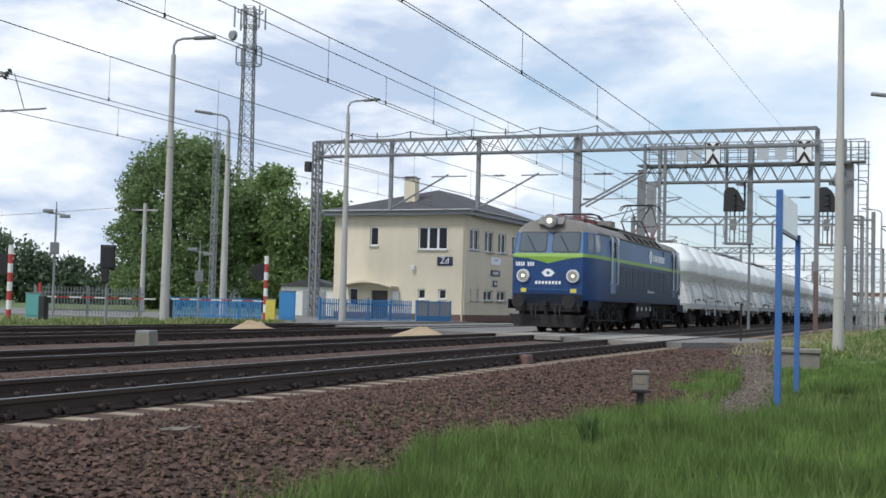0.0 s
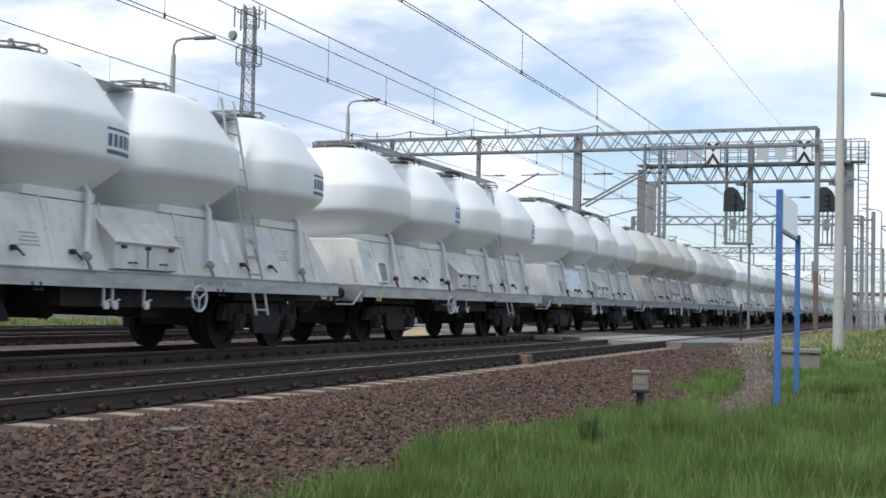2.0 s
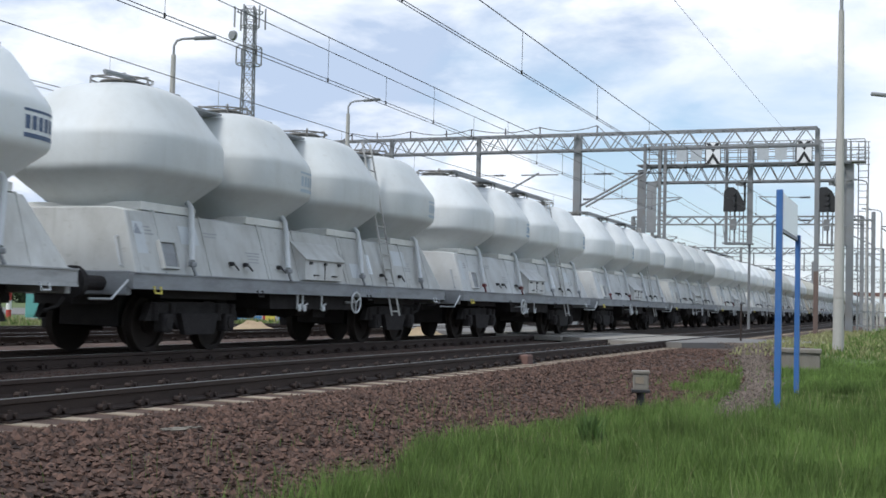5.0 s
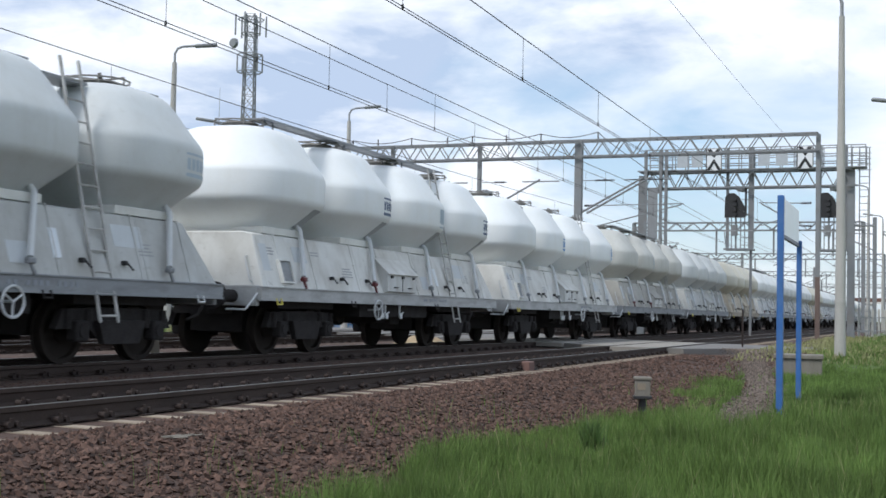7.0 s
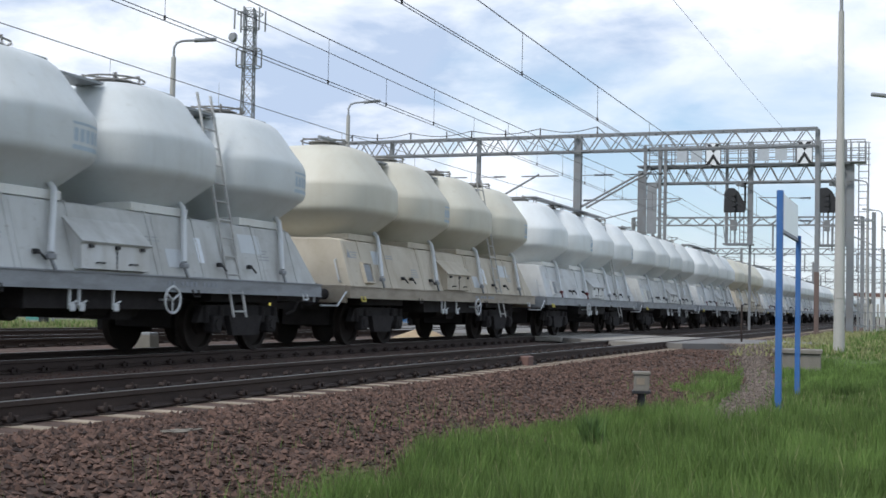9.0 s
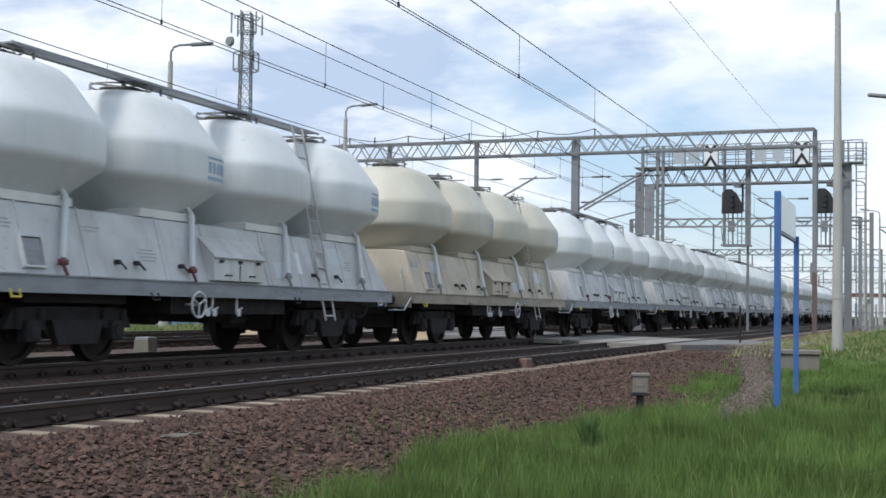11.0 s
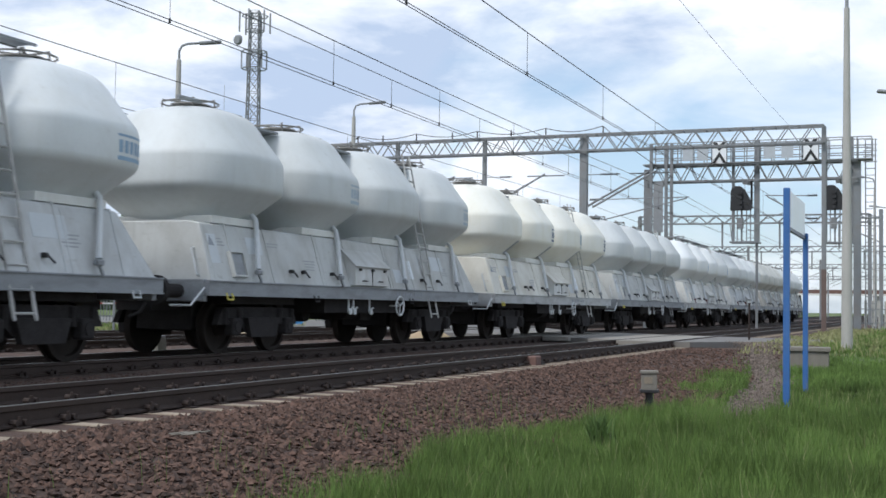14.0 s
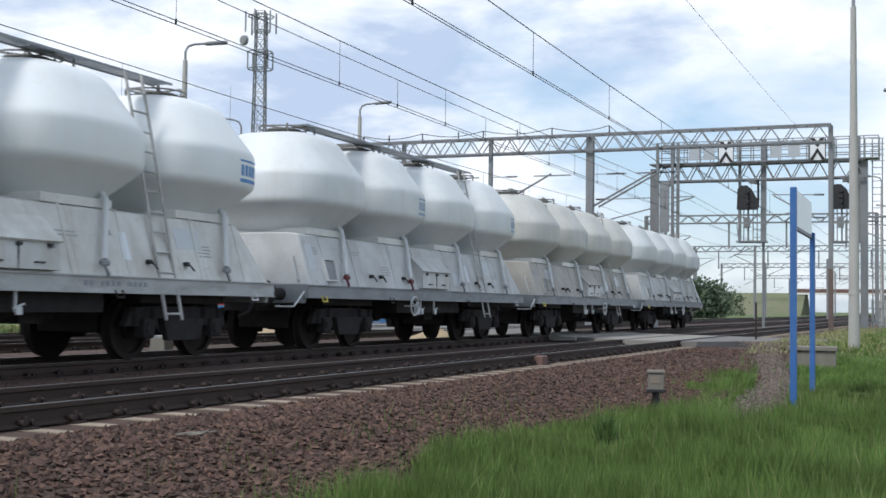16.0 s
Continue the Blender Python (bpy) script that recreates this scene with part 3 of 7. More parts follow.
def ballast_stones():
    pts = []
    for y0, y1, x0, x1, dens in ((4.5, 14, -6.45, -3.5, 680), (14, 24, -6.45, -3.1, 380), (24, 34, -6.45, -2.8, 150), (4.5, 16, -10.9, -8.9, 210),
                                 (16, 32, -10.9, -8.9, 90), (5, 16, -8.35, -7.05, 160), (16, 28, -8.35, -7.05, 80), (6, 16, -6.6, -6.0, 260), (16, 40, -6.7, -5.9, 170), (8, 26, -12.8, -11.5, 60)):
        n = int((y1 - y0) * (x1 - x0) * dens)
        pts.append(np.stack([rng.uniform(x0, x1, n), rng.uniform(y0, y1, n)], 1))
    p = np.concatenate(pts)
    free = (np.abs((p[:, 1] - 7.889 + 0.3) % 0.6 - 0.3) > 0.17) | (p[:, 0] > -6.38) | (p[:, 0] < -6.8)      # sleeper ends stay bare
    p = p[free]
    off = np.array([abs(x - path_x(y)) > path_half(y) * 0.9 or y < 14.5 for x, y in p])     # the path keeps its own gravel
    p = p[off]
    z = np.array([np.interp(x, *zip(*near_bed(y))) if x < -3.3 or y < 14.4 else max(field(y) + 0.035, np.interp(x, *zip(*near_bed(y)))) for x, y in p])
    scatter("ballast_stones", p, z, 0.016, 0.039, M["stone"], "loose reddish brown ballast stones", np.where(p[:, 0] < -6.38, 0.15, 1.0))
    y = rng.uniform(14.5, 36, 9000)
    x = np.array([path_x(q) + path_half(q) * g for q, g in zip(y, rng.normal(0, 0.62, 9000))])
    z = np.array([max(field(q) + 0.045 + 0.05 * noise.noise((u * 0.5, q * 0.3, 1.0)), np.interp(u, *zip(*near_bed(q)))) for u, q in zip(x, y)])
    scatter("path_gravel", np.stack([x, y], 1), z, 0.010, 0.026, M["gravel"], "pale trodden gravel on the path")


ballast_stones()


def blades(name, pts, zs, height, width, material, label, lean=0.35):
    n = len(pts)
    a = rng.uniform(0, 6.28, n)
    h = rng.uniform(height[0], height[1], n) * np.array([max(0.3, 0.8 + 0.75 * noise.noise((x * 1.1, y * 0.7, 5.0)) + 0.45 * noise.noise((x * 3.1, y * 2.3, 8.0))) for x, y in pts])
    w = rng.uniform(width[0], width[1], n)
    d = np.stack([np.cos(a), np.sin(a), np.zeros(n)], 1)
    b = rng.uniform(0, 6.28, n)
    ln = np.stack([np.cos(b), np.sin(b), np.zeros(n)], 1) * (rng.uniform(0.05, lean, n) * h)[:, None]
    base = np.stack([pts[:, 0], pts[:, 1], zs], 1)
    up = np.array([0, 0, 1.0])
    v = np.stack([base - d * w[:, None], base + d * w[:, None],
                  base + ln * 0.35 + up * (h * 0.55)[:, None] + d * (w * 0.8)[:, None],
                  base + ln * 0.35 + up * (h * 0.55)[:, None] - d * (w * 0.8)[:, None],
                  base + ln + up * h[:, None]], 1)
    k = 5 * np.arange(n)
    quads = np.stack([k, k + 1, k + 2, k + 3], 1).tolist()
    tris = np.stack([k + 3, k + 2, k + 4], 1).tolist()
    return from_arrays(name, v.reshape(-1, 3), quads + tris, material, "stuff", label, "grass")


def on_path(x, y):
    """Trodden path that leaves the crossing towards the camera."""
    return 14.5 < y < 36 and abs(x - path_x(y)) < path_half(y) * 1.05


def meadow_points(n, y0, y1, patch=0.0):
    out = []
    while len(out) < n:
        y = y0 + (y1 - y0) * random.random()
        x = random.uniform(-5.6, 1.2 - 0.02 * y)
        edge = float(np.interp(y, (8, 12, 14, 16, 18.5, 20, 24, 28, 34, 40), (-4.0, -4.5, -4.2, -3.35, -3.3, -3.9, -4.0, -3.3, -2.7, -2.6)))
        edge += 0.35 * noise.noise((y * 0.5, 3.1, 0.0)) + 0.25 * noise.noise((y * 1.6, 9.0, 0.0))
        if x < edge and random.random() > 0.10 * math.exp((x - edge) / 0.5):
            continue
        if on_path(x, y) and random.random() > 0.03:
            continue
        if noise.noise((x * 0.9, y * 0.7, 7.0)) < patch - random.random() * 0.6:
            continue
        out.append((x, y))
    return np.array(out)


def grass():
    for k, (n, y0, y1, hh, ww) in enumerate(((26000, -4.0, 4.5, (0.08, 0.3), (0.002, 0.005)), (62000, 4.5, 9, (0.10, 0.38), (0.0018, 0.004)), (78000, 9, 16.5, (0.09, 0.36), (0.003, 0.006)),
                                             (46000, 16.5, 30, (0.06, 0.24), (0.005, 0.010)), (12000, 30, 46, (0.06, 0.2), (0.007, 0.013)))):
        p = meadow_points(n, y0, y1, -0.25)
        z = np.array([ground_z(x, y) for x, y in p]) - 0.02
        blades("meadow_grass", p, z, hh, ww, M["blade"], "tall green meadow grass beside the ballast", 0.45)
    p = meadow_points(2400, 5, 20, -0.1)
    z = np.array([ground_z(x, y) for x, y in p]) - 0.02
    blades("dry_grass_stalks", p, z, (0.22, 0.46), (0.0016, 0.003), M["straw"], "pale dry grass stalks with seed heads", 0.6)
    p = np.stack([rng.uniform(-4.7, -3.9, 120), rng.uniform(6, 9, 120)], 1)
    blades("dry_grass_stalks", p, np.array([np.interp(x, *zip(*near_bed(y))) for x, y in p]), (0.06, 0.22), (0.002, 0.004), M["blade"], "sparse short grass on the ballast edge", 0.7)
    for cx, cy, n in ((-3.28, 12.5, 320),):
        p = np.stack([rng.normal(cx, 0.055, n), rng.normal(cy, 0.07, n)], 1)
        blades("weed_clump", p, np.array([ground_z(x, y) for x, y in p]), (0.26, 0.60), (0.006, 0.013), M["weed"], "tall dark green weed clump in the grass", 0.5)
    p = np.stack([rng.uniform(-28.5, -24.9, 9000), rng.uniform(22, 46, 9000)], 1)
    blades("verge_grass", p, np.full(9000, -0.14), (0.08, 0.3), (0.012, 0.03), M["straw"], "low dry grass on the verge beyond the tracks", 0.5)
    p = np.stack([rng.uniform(-28.5, -24.9, 9000), rng.uniform(22, 46, 9000)], 1)
    blades("verge_grass", p, np.full(9000, -0.14), (0.08, 0.28), (0.012, 0.03), M["blade"], "low green grass on the verge beyond the tracks", 0.5)
    p = np.stack([rng.uniform(-2.5, 2.0, 6000) , rng.uniform(44, 75, 6000)], 1)
    blades("verge_grass", p, np.full(6000, -0.1), (0.08, 0.3), (0.012, 0.03), M["blade"], "low grass on the verge beside the crossing", 0.5)
    p = np.stack([rng.uniform(-4.6, 1.8, 15000), rng.uniform(31, 70, 15000)], 1)
    blades("verge_grass", p, np.array([max(ground_z(x, y), -0.2) for x, y in p]), (0.05, 0.2), (0.01, 0.025), M["straw"], "low dry grass on the verge beside the crossing", 0.7)


grass()


def path_strip():
    bm = bmesh.new()
    prev = None
    for i in range(37):
        y = 14.5 + i * 0.5
        c, w = path_x(y), path_half(y)
        row = []
        for k in (-1, -0.4, 0.4, 1):
            x = c + k * w + 0.1 * noise.noise((y * 0.9, k * 3, 2))
            row.append(bm.verts.new((x, y, field(y) + 0.05 * noise.noise((x * 0.5, y * 0.3, 1.0)) + (0.045 if abs(k) < 1 else -0.02))))
        if prev:
            for k in range(3):
                bm.faces.new((prev[k], prev[k + 1], row[k + 1], row[k]))
        prev = row
    tagged(finish("dirt_path", bm, M["path"], True), "trodden gravel path through the grass", "path", kind="structure")


path_strip()


# ---------- tracks ----------
RAIL = [(-0.036, 0.0), (0.036, 0.0), (0.036, -0.04), (0.009, -0.052), (0.009, -0.135), (0.07, -0.158), (0.07, -0.172), (-0.07, -0.172), (-0.07, -0.158),
        (-0.009, -0.135), (-0.009, -0.052), (-0.036, -0.04)]


def sleeper_mesh():
    bm = bmesh.new()
    extrude(bm, [(-0.12, -0.34), (0.12, -0.34), (0.092, -0.185), (-0.092, -0.185)], "x", -1.32, 1.32)
    ob = finish("sleeper", bm, M["sleeper"])
    me = ob.data
    bpy.data.objects.remove(ob)
    return me


def fastening_mesh():
    bm = bmesh.new()
    for s in (-1, 1):
        box(bm, (s * 0.7175, 0, -0.178), (0.36, 0.15, 0.018))
        for k in (-1, 1):
            x = s * 0.7175 + k * 0.11
            for q in (-0.055, 0.055):
                tube(bm, (x - 0.035, q, -0.135), (x + 0.035, q, -0.135), 0.03, 0.026, 8)
            tube(bm, (x, 0, -0.15), (x, 0, -0.085), 0.024, 0.02, 6)
    ob = finish("fastening", bm, M["clip"])
    me = ob.data
    bpy.data.objects.remove(ob)
    return me


SLEEPER, FAST = sleeper_mesh(), fastening_mesh()


def railway_track(name, x, label, y_near, count, y_far):
    t = tagged(new(name), label, "railway track", "parallel railway tracks", "structure")
    t.matrix_basis = pose(x, 0, 0)
    for s in (-1, 1):
        rail = part("rail", lambda bm: extrude(bm, [(s * 0.7535 + a, b) for a, b in RAIL], "y", -30, 600), M["rail"], t, "dark rusty steel rail")
        part("running_surface", lambda bm: box(bm, (s * 0.7535, 285, 0.0015), (0.052, 630, 0.003)), M["railtop"], rail, "polished rail head")
    for i in range(count):
        s = share("sleeper", SLEEPER, t, pose(random.uniform(-0.015, 0.015), y_near + 0.6 * i, 0, 0, 0, random.uniform(-0.4, 0.4)))
        share("fastening", FAST, s, Matrix.Identity(4))
    bm = bmesh.new()
    for i in range(int((y_far - y_near - 0.6 * count) / 0.6)):
        box(bm, (0, y_near + 0.6 * (count + i), -0.23), (2.56, 0.24, 0.09))
    far = part("far_sleepers", bm, M["sleeper"], t)
    tagged(far, kind="stuff")
    return t


railway_track("track_1", T1, "straight railway track on concrete sleepers beside the meadow", 7.889 - 0.6 * 8, 64, 110)
railway_track("track_2", T2, "straight railway track that carries the cement train", 4.0, 60, 110)
railway_track("track_3", T3, "rusty siding track beyond the main line", 12.0, 40, 90)
railway_track("track_4", T4, "rusty siding track beside the verge", 16.0, 40, 90)


# ---------- road and level crossing ----------
def road():
    bm = bmesh.new()
    near = [(-3.0, 38.4), (-5.0, 36.6), (-6.4, 34.3), (-13.6, 38.0), (-24.9, 44.5), (-27.0, 45.0), (-60.0, 47.0)]
    far = [(-3.0, 41.5), (-5.0, 42.0), (-6.4, 42.5), (-13.6, 47.0), (-20.5, 62.0), (-25.2, 66.5), (-60.0, 66.5)]
    a = [bm.verts.new((x, y, -0.03 if x > -25 else -0.06)) for x, y in near]
    b = [bm.verts.new((x, y, -0.03 if x > -25 else -0.06)) for x, y in far]
    c = [bm.verts.new((x, y, -0.45)) for x, y in near]
    for i in range(len(a) - 1):
        bm.faces.new((a[i], a[i + 1], b[i + 1], b[i]))
        bm.faces.new((c[i], c[i + 1], a[i + 1], a[i]))
    r = tagged(finish("road", bm, M["asphalt"]), "pale worn asphalt road over the level crossing", "road", kind="structure")
    return r


ROAD = road()


def crossing_panels():
    bm = bmesh.new()
    box(bm, (0, 0, 0), (1.0, 1.18, 0.14), 0.012)
    ob = finish("panel", bm, M["panel"])
    me = ob.data
    bpy.data.objects.remove(ob)
    for c, y0 in ((T1, 34.3), (T2, 37.4)):
        for k, (dx, w) in enumerate(((0, 1.33), (-1.25, 0.84)) if c == T1 else ((0, 1.33), (-1.25, 0.84), (1.25, 0.84))):
            for i in range(7):
                p = share("panel", me, ROAD, pose(c + dx, y0 - dx * 0.55 + 1.2 * i, -0.076))
                p.scale = (w, 1, 1)


crossing_panels()


def sand_pile(x, y, r, h):
    bm = bmesh.new()
    n, prev = 20, None
    top = bm.verts.new((0, 0, h))
    rings = []
    for k in range(1, 7):
        f = k / 6
        rings.append([bm.verts.new((r * f * math.cos(6.283 * i / n) * (1 + 0.15 * noise.noise((i * 0.7, f, x))),
                                    r * f * math.sin(6.283 * i / n) * (1 + 0.15 * noise.noise((i * 0.7, f, y))),
                                    h * (1 - f) ** 0.9 * (1 + 0.6 * noise.noise((i * 0.8, k * 1.3, x))) - (0.03 if k == 6 else 0))) for i in range(n)])
    for i in range(n):
        bm.faces.new((top, rings[0][i], rings[0][(i + 1) % n]))
        for a, b in zip(rings, rings[1:]):
            bm.faces.new((a[i], b[i], b[(i + 1) % n], a[(i + 1) % n]))
    ob = finish("sand_pile", bm, M["sand"], True)
    ob.matrix_basis = pose(x, y, -0.22)
    return tagged(ob, "heap of yellow sand between the tracks", "sand pile", "sand piles")


sand_pile(-20.35, 34.4, 1.0, 0.42)
sand_pile(-15.15, 36.3, 1.08, 0.36)


# ---------- catenary portal and signal bridge ----------
def truss(bm, x0, x1, y, z0, z1, d, step, chord=0.09, web=0.05):
    """Box truss along x."""
    n = max(2, round((x1 - x0) / step))
    for yy in (y - d / 2, y + d / 2):
        bar(bm, (x0, yy, z0), (x1, yy, z0), chord)
        bar(bm, (x0, yy, z1), (x1, yy, z1), chord)
        for i in range(n):
            a, b = x0 + (x1 - x0) * i / n, x0 + (x1 - x0) * (i + 1) / n
            m = (a + b) / 2
            bar(bm, (a, yy, z0), (m, yy, z1), web)
            bar(bm, (m, yy, z1), (b, yy, z0), web)
    for i in range(n + 1):
        a = x0 + (x1 - x0) * i / n
        bar(bm, (a, y - d / 2, z1), (a, y + d / 2, z1), web)
        bar(bm, (a, y - d / 2, z0), (a, y + d / 2, z0), web)


def lattice_leg(bm, x, y, z0, z1, w, d, steps, chord=0.08, web=0.04):
    for sx in (-1, 1):
        for sy in (-1, 1):
            bar(bm, (x + sx * w / 2, y + sy * d / 2, z0), (x + sx * w / 2, y + sy * d / 2, z1), chord)
    for i in range(steps):
        a, b = z0 + (z1 - z0) * i / steps, z0 + (z1 - z0) * (i + 1) / steps
        s = 1 if i % 2 else -1
        for sy in (-1, 1):
            bar(bm, (x - s * w / 2, y + sy * d / 2, a), (x + s * w / 2, y + sy * d / 2, b), web)
        for sx in (-1, 1):
            bar(bm, (x + sx * w / 2, y - s * d / 2, a), (x + sx * w / 2, y + s * d / 2, b), web)


def insulators(bm, a, b, n=6, r=0.075):
    a, b = Vector(a), Vector(b)
    tube(bm, a, b, 0.03, n=6)
    for i in range(n):
        p = a.lerp(b, (i + 0.5) / n)
        d = (b - a).normalized() * 0.02
        tube(bm, p - d, p + d, r, r * 0.6, 8)


def cantilever(bmw, bmi, x_post, x_track, y, z):
    """Bracket that carries the wires over a track: tube frame and insulators."""
    s = 1 if x_track > x_post else -1
    x0 = x_post + s * 0.15
    tube(bmw, (x0 + s * 0.5, y, z), (x_track + s * 0.2, y, z + 1.15), 0.035, n=6)
    tube(bmw, (x0 + s * 0.5, y, z + 1.15), (x_track + s * 0.3, y, z + 1.2), 0.025, n=6)
    tube(bmw, (x_track - s * 0.9, y, z + 0.4), (x_track + s * 0.2, y, z + 0.02), 0.02, n=6)
    for b, dz in zip(bmi, (0.0, 1.15)):
        insulators(b, (x0, y, z + dz), (x0 + s * 0.5, y, z + dz), 5)


Y1, Y2 = 63.0, 68.0


def catenary_portal():
    t = thing("catenary_portal", pose(0, Y1, 0), "grey lattice steel catenary portal spanning the tracks", "catenary portal")
    part("beam", lambda bm: truss(bm, -33.2, -5.14, 0, 9.32, 10.18, 0.7, 1.15), M["mast"], t)
    part("lattice_leg", lambda bm: lattice_leg(bm, -33.2, 0, -0.4, 10.2, 0.4, 0.4, 26, 0.1, 0.05), M["mast"], t)

    def leg(bm):
        box(bm, (-5.14, 0, 5.05), (0.22, 0.22, 10.2), 0.02)
    part("leg", leg, M["mast"], t)
    part("leg_base", lambda bm: box(bm, (-5.14, 0, 1.4), (0.232, 0.232, 3.2), 0.01), M["rust"], t, "red oxide painted lower leg")
    part("mid_leg", lambda bm: box(bm, (-17.48, 0, 5.0), (0.40, 0.34, 10.3), 0.02), M["mast"], t)
    for x in (-28.45, -23.16):
        part("drop_post", lambda bm: box(bm, (x, 0, 8.2), (0.2, 0.22, 4.0), 0.01), M["mast"], t)
    for x in (-31.1, -27.4, -23.7, -19.7, -16.5, -29.5, -25.2, -21.7):
        part("insulator", lambda bm: insulators(bm, (x, 0.2, 10.2), (x, 0.2, 10.68), 4, 0.06), M["insulator"], t)

    def cables(bm):
        xs = (-31.1, -27.4, -23.7, -19.7, -16.5)
        for a, b in zip(xs, xs[1:]):
            pipe(bm, [(a + (b - a) * k / 6, 0.2, 10.68 - 0.25 * math.sin(math.pi * k / 6)) for k in range(7)], 0.022, 5)
        pipe(bm, [(-31.1, 0.2, 10.6), (-32.4, 0.1, 9.9), (-33.0, 0, 9.3), (-33.8, -0.2, 8.8)], 0.03, 5)
        pipe(bm, [(-16.5, 0.2, 10.68), (-16.0, 0.3, 10.2), (-13.5, 4, 8.2)], 0.02, 5)
    part("jumper_cable", cables, M["wire"], t)
    for xp in (-28.45, -23.16, -17.48, -17.1):
        def bracket(bm):
            tube(bm, (xp + 0.1, 0, 6.3), (xp + 3.5, 0, 8.15), 0.06, 0.05, 8)
            tube(bm, (xp + 0.9, 0, 8.05), (xp + 1.6, 0, 8.05), 0.03, n=6)
            tube(bm, (xp + 2.5, 0, 8.05), (xp + 4.6, 0, 8.05), 0.035, n=6)
            tube(bm, (xp + 0.1, 0, 8.05), (xp + 0.9, 0, 8.05), 0.02, n=5)
        part("cantilever", bracket, M["mast"], t)
        part("insulator", lambda bm: insulators(bm, (xp + 0.9, 0, 8.05), (xp + 1.5, 0, 8.05), 5, 0.07), M["insulator"], t)
    for xp, xt in ((-17.3, T2), (-5.3, T1)):
        bw, bi = bmesh.new(), (bmesh.new(), bmesh.new())
        cantilever(bw, bi, xp, xt, 0, 5.55)
        part("cantilever", bw, M["mast"], t)
        for q in bi:
            part("insulator", q, M["insulator"], t)
    bm = bmesh.new()
    box(bm, (-33.75, -0.1, 8.75), (0.35, 0.35, 0.6), 0.03)
    part("disconnector", bm, M["black"], t)


catenary_portal()


def main_signal(x, z, label):
    """Hanging colour-light signal in its service cage."""
    t = thing("signal", pose(x, Y2 - 0.35, z), label, "railway signal", "signals on the bridge")
    part("background_shield", lambda bm: extrude(bm, [(-0.55, -0.62), (0.58, -0.62), (0.62, -0.2), (0.25, 0.5), (0.0, 0.72), (-0.3, 0.72), (-0.52, 0.5)], "y", -0.06, 0.06), M["black"], t, "black signal shield")
    for k in range(4):
        h = part("lamp_hood", lambda bm: tube(bm, (0.0, -0.25, 0.36 - 0.28 * k), (0.0, -0.05, 0.36 - 0.28 * k), 0.12, n=10), M["black"], t)
    part("cage_post", lambda bm: box(bm, (-0.46, 0.45, 0.5), (0.15, 0.2, 5.6), 0.01), M["mast"], t)
    part("cage_post", lambda bm: box(bm, (0.82, 0.45, 0.5), (0.28, 0.24, 5.6), 0.01), M["mast"], t)
    part("mast", lambda bm: box(bm, (0.82, 0.45, -4.7), (0.13, 0.13, 5.0)), M["mast"], t)
    for k in range(9):
        part("rung", lambda bm: bar(bm, (0.28, 0.52, -2.1 + 0.42 * k), (0.72, 0.52, -2.1 + 0.42 * k), 0.035), M["mast"], t)
    for sx, w in ((-0.22, 0.05), (0.02, 0.09), (0.28, 0.05), (0.5, 0.05)):
        part("cage_bar", lambda bm: bar(bm, (sx, 0.3, -0.55), (sx, 0.3, -2.35), w), M["mast"], t)
    for yy in (0.1, 0.9):
        part("platform_edge", lambda bm: bar(bm, (-0.6, yy, -2.35), (0.98, yy, -2.35), 0.1), M["mast"], t)
    part("platform_floor", lambda bm: box(bm, (0.19, 0.5, -2.36), (1.5, 0.72, 0.03)), M["galv"], t)
    part("gallery_rail", lambda bm: pipe(bm, [(-0.58, 0.9, -2.3), (-0.58, 0.1, -1.35), (0.95, 0.1, -1.35), (0.95, 0.9, -1.35)], 0.03, 6), M["galv"], t)
    part("hanger_box", lambda bm: box(bm, (0.3, 0.5, 1.0), (0.5, 0.35, 0.25)), M["mast"], t)
    part("cable_duct", lambda bm: tube(bm, (0.55, 0.3, -0.5), (0.55, 0.3, 1.1), 0.06, n=8), M["black"], t)
    part("junction_box", lambda bm: box(bm, (-0.02, 0.2, -1.3), (0.3, 0.2, 0.6), 0.02), M["mast"], t)


